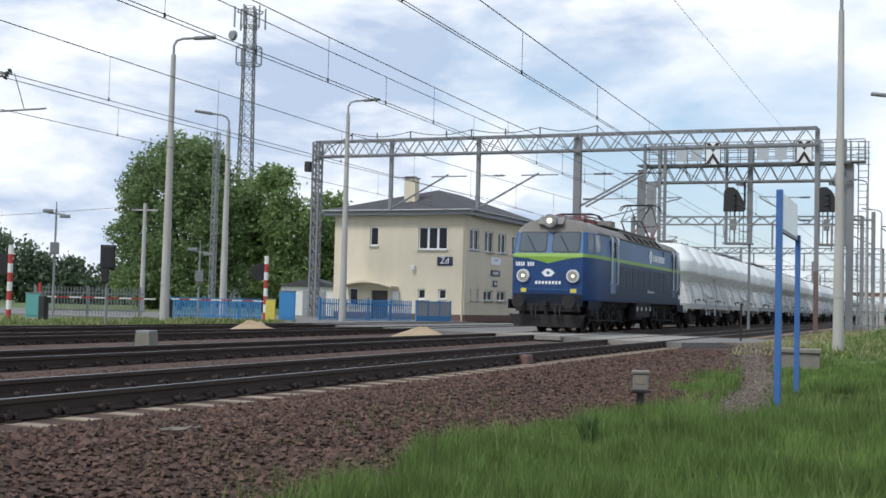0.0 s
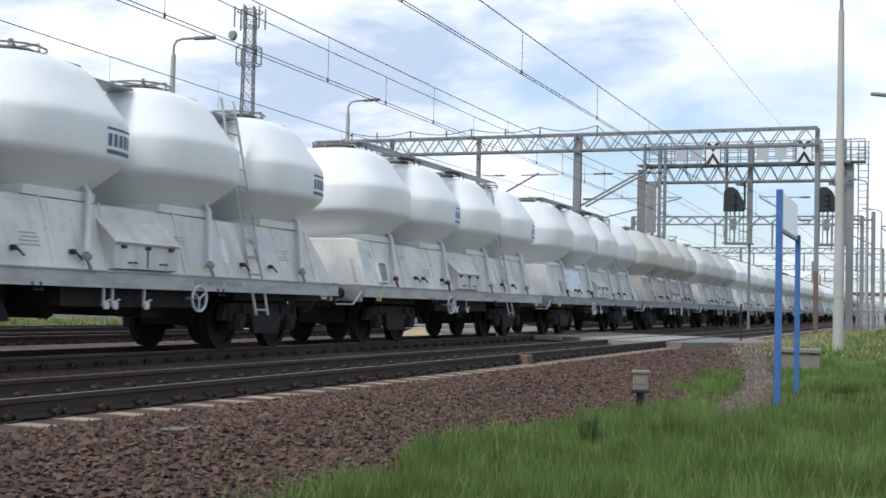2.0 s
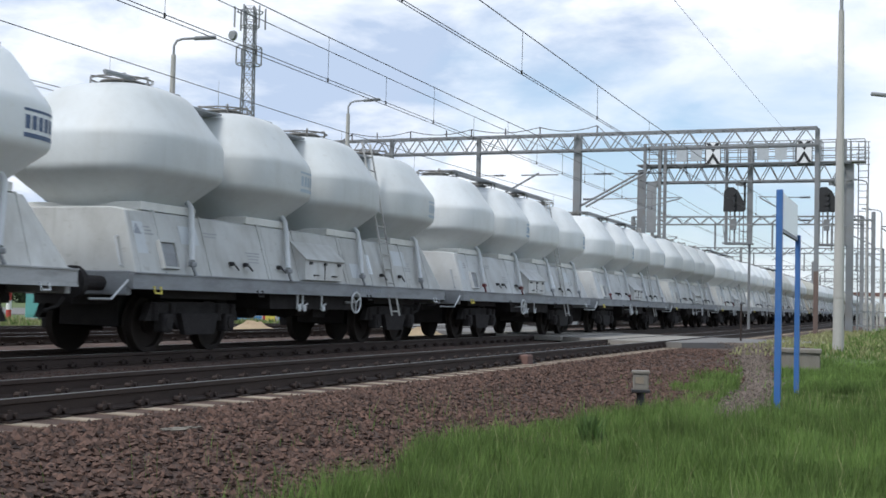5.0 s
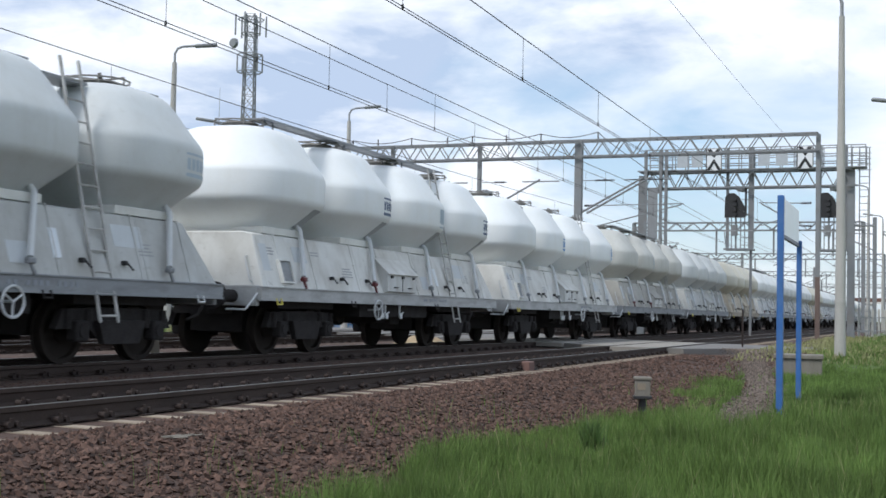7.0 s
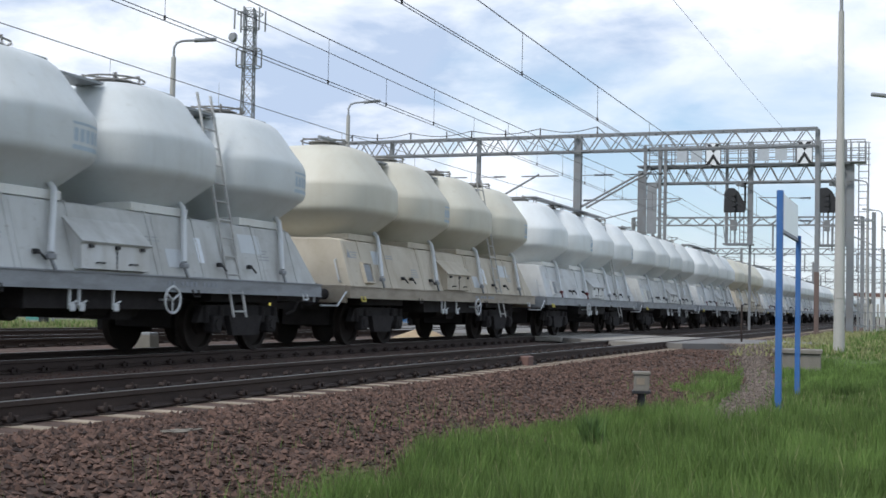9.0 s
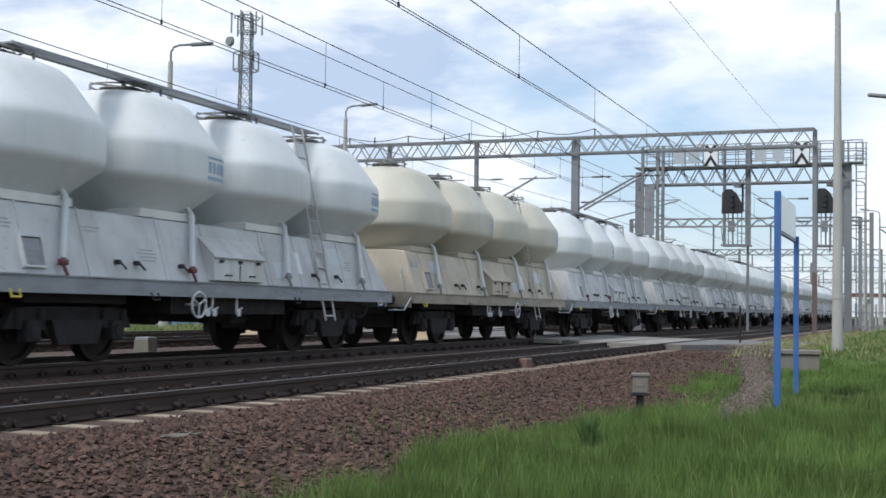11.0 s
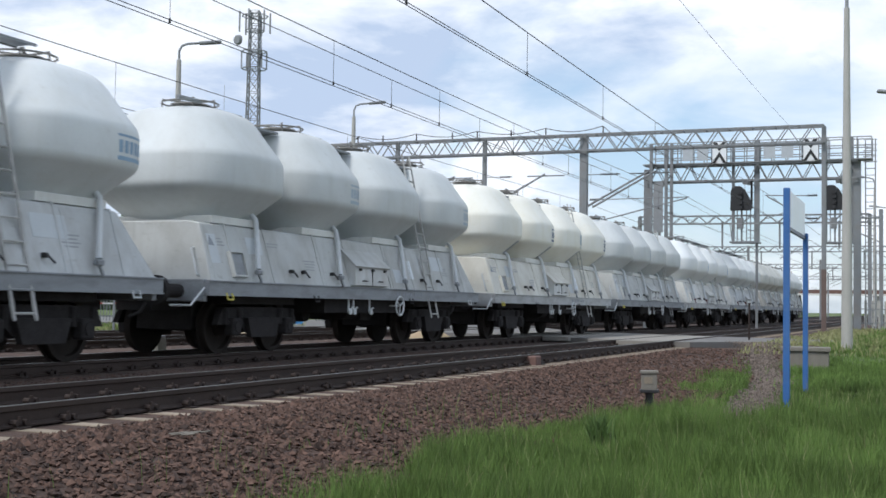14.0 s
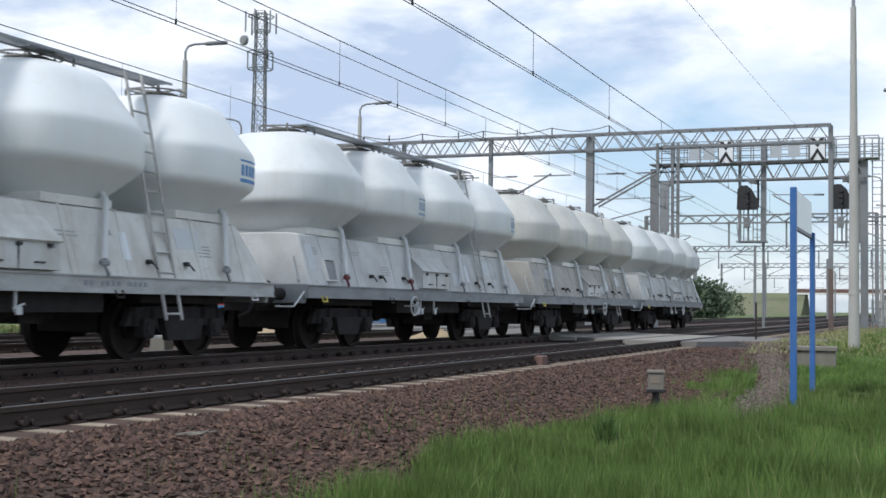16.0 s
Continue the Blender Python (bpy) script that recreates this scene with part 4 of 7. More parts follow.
def signal_bridge():
    t = thing("signal_bridge", pose(0, Y2, 0), "grey steel signal bridge with a railed walkway over two tracks", "signal bridge")
    part("beam", lambda bm: truss(bm, -15.1, -3.8, 0, 8.05, 8.95, 0.8, 0.95), M["mast"], t)
    part("walkway", lambda bm: box(bm, (-9.2, 0, 9.03), (12.2, 1.0, 0.06)), M["galv"], t)

    def left_leg(bm):
        box(bm, (-15.1, 0, 4.3), (0.42, 0.36, 9.0), 0.02)
        bar(bm, (-15.0, 0, 7.2), (-14.0, 0, 8.1), 0.12)
    part("leg", left_leg, M["mast"], t)
    part("leg", lambda bm: box(bm, (-3.85, 0, 4.3), (0.38, 0.34, 9.3), 0.02), M["mast"], t)
    for yy in (-0.48, 0.48):
        def railing(bm):
            for zz in (9.35, 9.75, 10.2):
                bar(bm, (-14.8, yy, zz), (-3.1, yy, zz), 0.05)
            for i in range(17):
                bar(bm, (-14.8 + 11.7 * i / 16, yy, 9.0), (-14.8 + 11.7 * i / 16, yy, 10.2), 0.05)
        part("railing", railing, M["galv"], t)
    for x in (-12.75, -11.95, -8.35, -7.4):
        part("railing_panel", lambda bm: box(bm, (x, -0.52, 9.6), (0.62, 0.02, 0.85)), M["meshpanel"], t, "pale mesh screen panel")
    for x in (-11.02, -6.18):
        s = part("track_indicator", lambda bm: box(bm, (x, -0.58, 9.57), (0.86, 0.04, 1.2), 0.01), M["signwhite"], t, "white board with a black chevron sign")

        def chevron(bm):
            y = -0.615
            for sx in (-1, 1):
                extrude(bm, [(x + sx * 0.40, 8.99), (x + sx * 0.22, 8.99), (x, 9.36), (x, 9.62)], "y", y - 0.01, y + 0.01)
                extrude(bm, [(x + sx * 0.38, 10.15), (x + sx * 0.15, 10.15), (x, 9.95), (x, 9.66)], "y", y - 0.01, y + 0.01)
            for sx in (-1, 1):
                box(bm, (x + sx * 0.41, y, 9.57), (0.04, 0.02, 1.18))
        part("marking", chevron, M["black"], s)

    def ladder(bm):
        for sx in (-3.45, -2.95):
            bar(bm, (sx, 0.3, 0.0), (sx, 0.3, 10.1), 0.06)
        for k in range(27):
            bar(bm, (-3.45, 0.3, 0.3 + 0.36 * k), (-2.95, 0.3, 0.3 + 0.36 * k), 0.035)
        for k in range(5):
            zz = 8.9 + 0.3 * k
            bar(bm, (-3.55, 0.0, zz), (-2.85, 0.0, zz), 0.04)
        box(bm, (-3.3, 0.3, 5.95), (1.2, 0.5, 0.08))
    part("ladder", ladder, M["galv"], t)

    def left_cage(bm):
        for sx in (-14.8, -13.95, -13.65):
            bar(bm, (sx, -0.6, 4.7), (sx, -0.6, 10.2), 0.16)
        for k in range(9):
            bar(bm, (-13.95, -0.6, 5.1 + 0.4 * k), (-13.65, -0.6, 5.1 + 0.4 * k), 0.05)
    part("service_cage", left_cage, M["mast"], t)
    part("screen", lambda bm: box(bm, (-14.4, -0.6, 6.6), (0.55, 0.03, 2.8)), M["galv"], t)


signal_bridge()
main_signal(-9.9, 7.0, "black-shielded colour light signal hanging from the bridge")
main_signal(-5.0, 6.95, "black-shielded colour light signal at the end of the bridge")


def far_portal(y, x0, x1, z, label="distant lattice catenary portal over the tracks"):
    t = thing("catenary_portal", pose(0, y, 0), label, "catenary portal", "distant portals")
    part("beam", lambda bm: truss(bm, x0, x1, 0, z - 0.75, z, 0.6, 1.6, 0.11, 0.07), M["mast"], t)
    for x in (x0, x1):
        part("leg", lambda bm: box(bm, (x, 0, z / 2 - 0.2), (0.34, 0.34, z + 0.4)), M["mast"], t)
    for k in range(4):
        x = x0 + (x1 - x0) * (k + 0.5) / 4
        part("drop_post", lambda bm: box(bm, (x, 0, z - 1.9), (0.16, 0.16, 2.6)), M["mast"], t)
        part("cantilever", lambda bm: (tube(bm, (x, 0, 5.9), (x + 2.2, 0, 6.9), 0.05, n=5), tube(bm, (x, 0, 7.0), (x + 2.2, 0, 7.0), 0.04, n=5)), M["mast"], t)


far_portal(118.0, -27.0, -5.6, 10.0)
far_portal(175.0, -33.0, -5.6, 10.0)
far_portal(240.0, -40.0, -4.8, 10.0)
far_portal(320.0, -45.0, -4.8, 10.0)


def overhead_line(x, zc, zm, y0, y1, span, label, double=0.0, auxiliary=0.0):
    """Contact wire, messenger and droppers; the messenger sags between supports."""
    t = tagged(new("overhead_line"), label, "overhead wire", "overhead lines")
    t.matrix_basis = pose(x, 0, 0)

    def mess(y):
        return zm - 0.28 * (1 - ((y - Y1) % span / span * 2 - 1) ** 2) + 0.25
    for dx in ((-double, double) if double else (0,)):
        part("contact_wire", lambda bm: tube(bm, (dx, y0, zc), (dx, y1, zc), 0.009, n=6), M["wire"], t)
    ys = [y0 + (y1 - y0) * k / 60 for k in range(61)]
    part("messenger_wire", lambda bm: pipe(bm, [(0, y, mess(y)) for y in ys], 0.011, 5), M["wire"], t)
    if auxiliary:
        part("auxiliary_wire", lambda bm: pipe(bm, [(0, y, mess(y) - auxiliary) for y in ys], 0.009, 5), M["wire"], t)
    y, k = Y1 - 3.0, 0
    while y > y0:
        top = mess(y) - (auxiliary if k % 2 else 0.0)
        part("dropper", lambda bm: (tube(bm, (0, y, zc), (0, y, top), 0.006, n=4), tube(bm, (0, y, zc - 0.02), (0, y, zc + 0.06), 0.022, n=5)), M["wire"], t)
        y -= 3.05 if auxiliary else 6.1
        k += 1
    return t


overhead_line(T1, 5.62, 6.48, -25, 240, 60, "contact and messenger wires over the near track", 0.04)
overhead_line(T2, 5.66, 6.62, -25, 240, 60, "contact, auxiliary and messenger wires over the train's track", 0.09, 0.3)
overhead_line(T3, 5.46, 6.50, -25, 240, 60, "contact and messenger wires over the siding", 0.0)
overhead_line(T4, 5.60, 6.45, -25, 120, 60, "contact and messenger wires over the far siding", 0.0)


def feeder():
    t = tagged(new("feeder_wire"), "single sagging feeder wire tied to the portal", "overhead wire", "overhead lines")

    def run(y):
        f = (y - 30) / 33
        return (-5.92 - 0.88 * f, y, 8.62 + 1.6 * f - 0.04 * (1 - (2 * f - 1) ** 2))
    part("wire", lambda bm: pipe(bm, [run(y) for y in range(-6, 64, 3)], 0.006, 5), M["wire"], t)


feeder()


# ---------- poles and lamps ----------
def lamp_post(x, y, z, h, arm, label, rot=0.0, r=0.19):
    t = thing("street_lamp", pose(x, y, z, 0, 0, rot), label, "lamp post", "concrete lamp posts")
    part("pole", lambda bm: tube(bm, (0, 0, -0.3), (0, 0, h), r, r * 0.48, 14), M["concrete"], t, "", 40)
    part("collar", lambda bm: tube(bm, (0, 0, 1.35), (0, 0, 1.43), r * 1.0, r * 0.98, 14), M["concrete"], t)
    pts = [(0, 0, h - 0.1), (0, 0, h + 0.35), (arm * 0.08, 0, h + 0.55), (arm * 0.25, 0, h + 0.64), (arm * 0.62, 0, h + 0.70)]
    part("arm", lambda bm: pipe(bm, pts, 0.045, 8), M["galv"], t)

    def head(bm):
        s = 1 if arm > 0 else -1
        v = box(bm, (0, 0, 0), (0.85, 0.26, 0.13), 0.05)
        bmesh.ops.transform(bm, matrix=Matrix.Translation((arm * 0.62 + s * 0.38, 0, h + 0.74)) @ Matrix.Rotation(-s * 0.12, 4, "Y"), verts=bm.verts[:])
    lh = part("lamp_head", head, M["galv"], t, "", 40)
    return t


lamp_post(-26.69, 38.7, 0.0, 10.1, 1.25, "tall tapered concrete lamp post beyond the tracks", 35)
lamp_post(-26.70, 53.74, -0.1, 10.3, 1.25, "tall tapered concrete lamp post beside the signal box", 28)
lamp_post(-30.7, 49.2, -0.1, 9.0, -1.3, "tapered concrete lamp post before the trees", 30)
lamp_post(-2.12, 32.93, -0.05, 8.84, -0.78, "tall tapered concrete lamp post in the grass", 10, 0.148)
lamp_post(-0.3, 48.0, -0.1, 8.45, -1.5, "concrete lamp post beside the road", 10, 0.17)
lamp_post(-3.85, 88.0, -0.1, 9.6, -1.2, "distant tapered lamp post beyond the signal bridge", 10, 0.15)
lamp_post(-3.75, 113.0, -0.1, 9.6, -1.4, "distant lamp post beside the road", 10, 0.14)


def utility_pole():
    t = thing("utility_pole", pose(-43.7, 61.0, -0.2), "grey concrete utility pole with one sagging wire before the trees", "utility pole")
    part("pole", lambda bm: tube(bm, (0, 0, -0.2), (0, 0, 6.7), 0.17, 0.11, 10), M["concrete"], t, "", 40)
    part("crossarm", lambda bm: bar(bm, (-0.7, -0.3, 6.3), (0.7, 0.3, 6.3), 0.09), M["concrete"], t)
    for sx in (-0.6, 0.6):
        part("insulator", lambda bm: tube(bm, (sx, sx * 0.43, 6.3), (sx, sx * 0.43, 6.55), 0.05, 0.03, 8), M["insulator"], t)
    part("wire", lambda bm: pipe(bm, [(-0.6 - 5.2 * k, -0.26 + 0.8 * k, 6.5 - 0.10 * k * (12 - k) / 6) for k in range(13)], 0.014, 5), M["wire"], t)


utility_pole()


def lattice_tower():
    t = thing("telecom_tower", pose(-72.4, 119.8, 0, 0, 0, 20), "tall grey lattice telecom tower with antennas", "telecom tower")

    def body(bm):
        levels = 22
        for i in range(levels):
            z0, z1 = 34.5 * i / levels, 34.5 * (i + 1) / levels
            w0, w1 = 1.9 - 0.9 * i / levels, 1.9 - 0.9 * (i + 1) / levels
            p0 = [Vector((sx * w0 / 2, sy * w0 / 2, z0)) for sx, sy in ((-1, -1), (1, -1), (1, 1), (-1, 1))]
            p1 = [Vector((sx * w1 / 2, sy * w1 / 2, z1)) for sx, sy in ((-1, -1), (1, -1), (1, 1), (-1, 1))]
            for k in range(4):
                bar(bm, p0[k], p1[k], 0.13)
                bar(bm, p0[k], p1[(k + 1) % 4], 0.05)
                bar(bm, p0[(k + 1) % 4], p1[k], 0.05)
                bar(bm, p1[k], p1[(k + 1) % 4], 0.05)
    part("lattice_mast", body, M["mast"], t)
    for z, r in ((33.9, 1.5), (32.2, 1.1), (29.8, 1.4), (27.8, 1.4)):
        def ring(bm):
            for k in range(8):
                a, b = 2 * math.pi * k / 8, 2 * math.pi * (k + 1) / 8
                bar(bm, (r * math.cos(a), r * math.sin(a), z), (r * math.cos(b), r * math.sin(b), z), 0.1)
                if k % 2:
                    bar(bm, (0, 0, z), (r * math.cos(a), r * math.sin(a), z), 0.06)
        part("platform", ring, M["galv"], t)
    for k in range(6):
        a = 2 * math.pi * k / 6 + 0.3
        x, y = 1.75 * math.cos(a), 1.75 * math.sin(a)
        part("antenna", lambda bm: box(bm, (x, y, 33.2), (0.18, 0.18, 2.4), 0.03), M["galv"], t)
        part("antenna", lambda bm: box(bm, (x * 0.82, y * 0.82, 28.8), (0.16, 0.16, 2.0), 0.03), M["galv"], t)
    part("dish", lambda bm: tube(bm, (-1.7, -0.6, 31.0), (-1.9, -0.9, 31.0), 0.6, 0.5, 14), M["galv"], t)


lattice_tower()


def slim_mast():
    t = thing("radio_mast", pose(-33.3, 52.3, -0.1), "slim grey lattice radio mast with a whip aerial", "radio mast")
    part("lattice", lambda bm: lattice_leg(bm, 0, 0, 0, 9.4, 0.22, 0.22, 30, 0.035, 0.018), M["galv"], t)
    part("whip_aerial", lambda bm: tube(bm, (0, 0, 9.3), (0, 0, 12.0), 0.02, 0.008, 5), M["galv"], t)


slim_mast()


# ---------- signal box building ----------
def signal_box():
    t = thing("signal_box", pose(-25.46, 67.34, -0.35, 0, 0, -2.3), "two-storey cream rendered signal box with a dark hipped roof", "building")
    # local axes: x from -8.85 to 0 along the front, y from 0 to 12.6 along the side, z from the ground
    W, D, EH = 8.85, 12.5, 6.6
    front = [(-6.40, 4.74, 0.60, 1.15, 1), (-3.10, 4.52, 1.92, 1.36, 3), (-3.05, 1.52, 0.50, 0.62, 1), (-1.70, 1.55, 0.52, 0.60, 1), (-7.75, 1.07, 0.62, 1.05, 1),
             (-6.20, 0.25, 1.13, 1.75, 0)]
    side = [(0.64, 4.56, 1.5, 1.27, 2), (2.98, 4.54, 1.5, 1.30, 2), (5.28, 4.58, 1.4, 1.27, 2), (7.75, 4.56, 1.4, 1.27, 2), (9.9, 4.56, 1.4, 1.27, 2),
            (0.75, 1.5, 0.3, 0.72, 1), (1.85, 1.5, 0.35, 0.72, 1), (3.05, 1.53, 1.5, 0.64, 2), (5.25, 1.55, 1.55, 0.62, 2)]

    def wall_cells(bm, length, height, holes, at):
        """A wall with real openings: cells between the hole edges, 0.3 m thick."""
        us = sorted({0.0, length, *[h[0] for h in holes], *[h[0] + h[2] for h in holes]})
        vs = sorted({0.0, height, *[h[1] for h in holes], *[h[1] + h[3] for h in holes]})
        for i in range(len(us) - 1):
            for j in range(len(vs) - 1):
                uc, vc = (us[i] + us[i + 1]) / 2, (vs[j] + vs[j + 1]) / 2
                if any(h[0] < uc < h[0] + h[2] and h[1] < vc < h[1] + h[3] for h in holes):
                    continue
                at(bm, us[i], us[i + 1], vs[j], vs[j + 1])
        bmesh.ops.remove_doubles(bm, verts=bm.verts[:], dist=0.0005)

    fh = [(x + W, z, w, h) for x, z, w, h, k in front]
    part("front_wall", lambda bm: wall_cells(bm, W, EH, fh, lambda b, u0, u1, v0, v1: box(b, ((u0 + u1) / 2 - W, 0.15, (v0 + v1) / 2), (u1 - u0, 0.3, v1 - v0))), M["stucco"], t)
    sh = [(y - 0.3, z, w, h) for y, z, w, h, k in side]
    part("side_wall", lambda bm: wall_cells(bm, D - 0.3, EH, sh, lambda b, u0, u1, v0, v1: box(b, (-0.15, (u0 + u1) / 2 + 0.3, (v0 + v1) / 2), (0.3, u1 - u0, v1 - v0))), M["stucco"], t)
    part("back_wall", lambda bm: box(bm, (-W / 2, D + 0.15, EH / 2), (W, 0.3, EH)), M["stucco"], t)
    part("side_wall", lambda bm: box(bm, (-W + 0.15, D / 2 + 0.15, EH / 2), (0.3, D - 0.3, EH)), M["stucco"], t)
    part("floor_slab", lambda bm: box(bm, (-W / 2, D / 2, 3.0), (W - 0.7, D - 0.7, 0.2)), M["concrete"], t)
    part("plinth", lambda bm: (box(bm, (-2.52, -0.015, 0.32), (5.04, 0.03, 0.66)), box(bm, (-7.5, -0.015, 0.32), (2.6, 0.03, 0.66)), box(bm, (0.018, D / 2, 0.32), (0.036, D, 0.66))), M["plinth"], t, "brown painted plinth")

    def window(o, w, h, n, facing):
        """Window in an opening: frame, mullions and panes set back in the reveal."""
        win = new("window")
        win.parent = t
        win.matrix_basis = o

        def frame_bars(bm):
            for u in (0.035, w - 0.035):
                box(bm, (u, 0.12, h / 2), (0.07, 0.07, h))
            for v in (0.035, h - 0.035):
                box(bm, (w / 2, 0.12, v), (w - 0.14, 0.07, 0.07))
            for k in range(1, n):
                box(bm, (w * k / n, 0.115, h / 2), (0.13 if n > 1 else 0.07, 0.07, h - 0.14))
        part("frame", frame_bars, M["signwhite"], win, "white plastic window frame")
        for k in range(n):
            part("pane", lambda bm: box(bm, (w * (k + 0.5) / n, 0.125, h / 2), (w / n - 0.09, 0.012, h - 0.12)), M["glass"], win)
        part("sill", lambda bm: box(bm, (w / 2, -0.03, -0.03), (w + 0.1, 0.2, 0.05)), M["fascia"] if facing == "s" else M["white"], win)
    for x, z, w, h, k in front:
        if k:
            window(pose(x, 0, z), w, h, k, "f")
    for y, z, w, h, k in side:
        window(pose(0, y, z, 0, 0, 90), w, h, k, "s")
    d = part("door", lambda bm: (box(bm, (-5.63, 0.2, 1.12), (1.1, 0.06, 1.74)), box(bm, (-5.9, 0.16, 1.3), (0.35, 0.02, 0.9)), box(bm, (-5.35, 0.16, 1.3), (0.35, 0.02, 0.9))), M["door"], t, "dark glazed entrance door")
    part("handle", lambda bm: tube(bm, (-5.62, 0.12, 1.05), (-5.62, 0.12, 1.3), 0.02), M["galv"], d)
    part("step", lambda bm: box(bm, (-5.6, -0.6, 0.1), (2.0, 1.2, 0.3), 0.02), M["concrete"], t)

    def canopy(bm):
        pts = [(-7.9 + 3.55 * k / 10, 2.28 + 0.26 * math.sin(math.pi * k / 10)) for k in range(11)]
        prof = pts + [(x, z - 0.1) for x, z in pts[::-1]]
        extrude(bm, prof, "y", -1.1, 0.0)
    part("door_canopy", canopy, M["stucco"], t, "curved canopy over the entrance")

    def eaves(bm):
        box(bm, (-W / 2, D / 2, EH + 0.12), (W + 1.1, D + 1.1, 0.30), 0.02)
    part("eaves", eaves, M["fascia"], t)

    def hip(bm):
        e, zr, z0 = 0.62, 8.55, EH + 0.28
        c = [bm.verts.new(p) for p in ((-W - e, -e, z0), (e, -e, z0), (e, D + e, z0), (-W - e, D + e, z0))]
        r0, r1 = bm.verts.new((-W / 2 + 0.6, 4.4, zr)), bm.verts.new((-W / 2 + 0.6, D - 4.4, zr))
        bm.faces.new((c[0], c[1], r0))
        bm.faces.new((c[1], c[2], r1, r0))
        bm.faces.new((c[2], c[3], r1))
        bm.faces.new((c[3], c[0], r0, r1))
        bm.faces.new(c[::-1])
    part("roof", hip, M["roof"], t, "dark grey shingled hipped roof")
    part("gutter", lambda bm: (tube(bm, (-W - 0.62, -0.66, EH + 0.25), (0.62, -0.66, EH + 0.25), 0.06), tube(bm, (0.66, -0.62, EH + 0.25), (0.66, D + 0.6, EH + 0.25), 0.06)), M["galv"], t)
    ch = part("chimney", lambda bm: box(bm, (-4.4, 1.6, 8.05), (0.75, 0.6, 1.9), 0.02), M["stucco"], t)
    part("chimney_cap", lambda bm: box(bm, (-4.4, 1.6, 9.02), (0.85, 0.7, 0.08)), M["fascia"], ch)

    def sign(name, c, s, m, label):
        return part(name, lambda bm: box(bm, c, s, 0.006), m, t, label)
    s1 = sign("station_code_sign", (-1.30, -0.03, 3.82), (1.0, 0.05, 0.52), M["navy"], "dark blue sign with white letters")
    cu = bpy.data.curves.new("letters", "FONT")
    cu.body, cu.size, cu.extrude, cu.align_x, cu.align_y = "\u017bd", 0.52, 0.006, "CENTER", "CENTER"
    tmp = new("letters", cu)
    me = bpy.data.meshes.new_from_object(tmp)
    bpy.data.objects.remove(tmp)
    me.materials.append(M["signwhite"])
    lt = new("letters", me)
    lt.parent = s1
    lt.matrix_basis = pose(-1.30, -0.064, 3.83, 90, 0, 0)
    sg = sign("notice_sign", (0.03, 4.85, 4.03), (0.05, 1.6, 0.45), M["signwhite"], "white notice board")
    part("emblem", lambda bm: box(bm, (0.062, 4.85, 4.1), (0.008, 0.5, 0.12)), M["logo"], sg)
    for z, y0, w, h in ((3.28, 4.85, 1.5, 0.38), (2.62, 4.85, 0.7, 0.38)):
        s2 = sign("number_sign", (0.03, y0, z), (0.05, w, h), M["navy"], "dark blue enamel sign with pale characters")
        part("characters", lambda bm: [box(bm, (0.062, y0 + (k - 1) * w * 0.22, z), (0.008, w * 0.12, h * 0.5)) for k in range(3)], M["signwhite"], s2)
    part("wall_lamp", lambda bm: box(bm, (-3.35, -0.12, 3.42), (0.18, 0.24, 0.3), 0.03), M["signwhite"], t)
    part("meter_box", lambda bm: box(bm, (-4.5, -0.06, 1.7), (0.35, 0.12, 0.5), 0.01), M["signwhite"], t)
    part("downpipe", lambda bm: tube(bm, (-0.12, -0.08, 0.1), (-0.12, -0.08, EH), 0.05), M["stucco"], t)


signal_box()


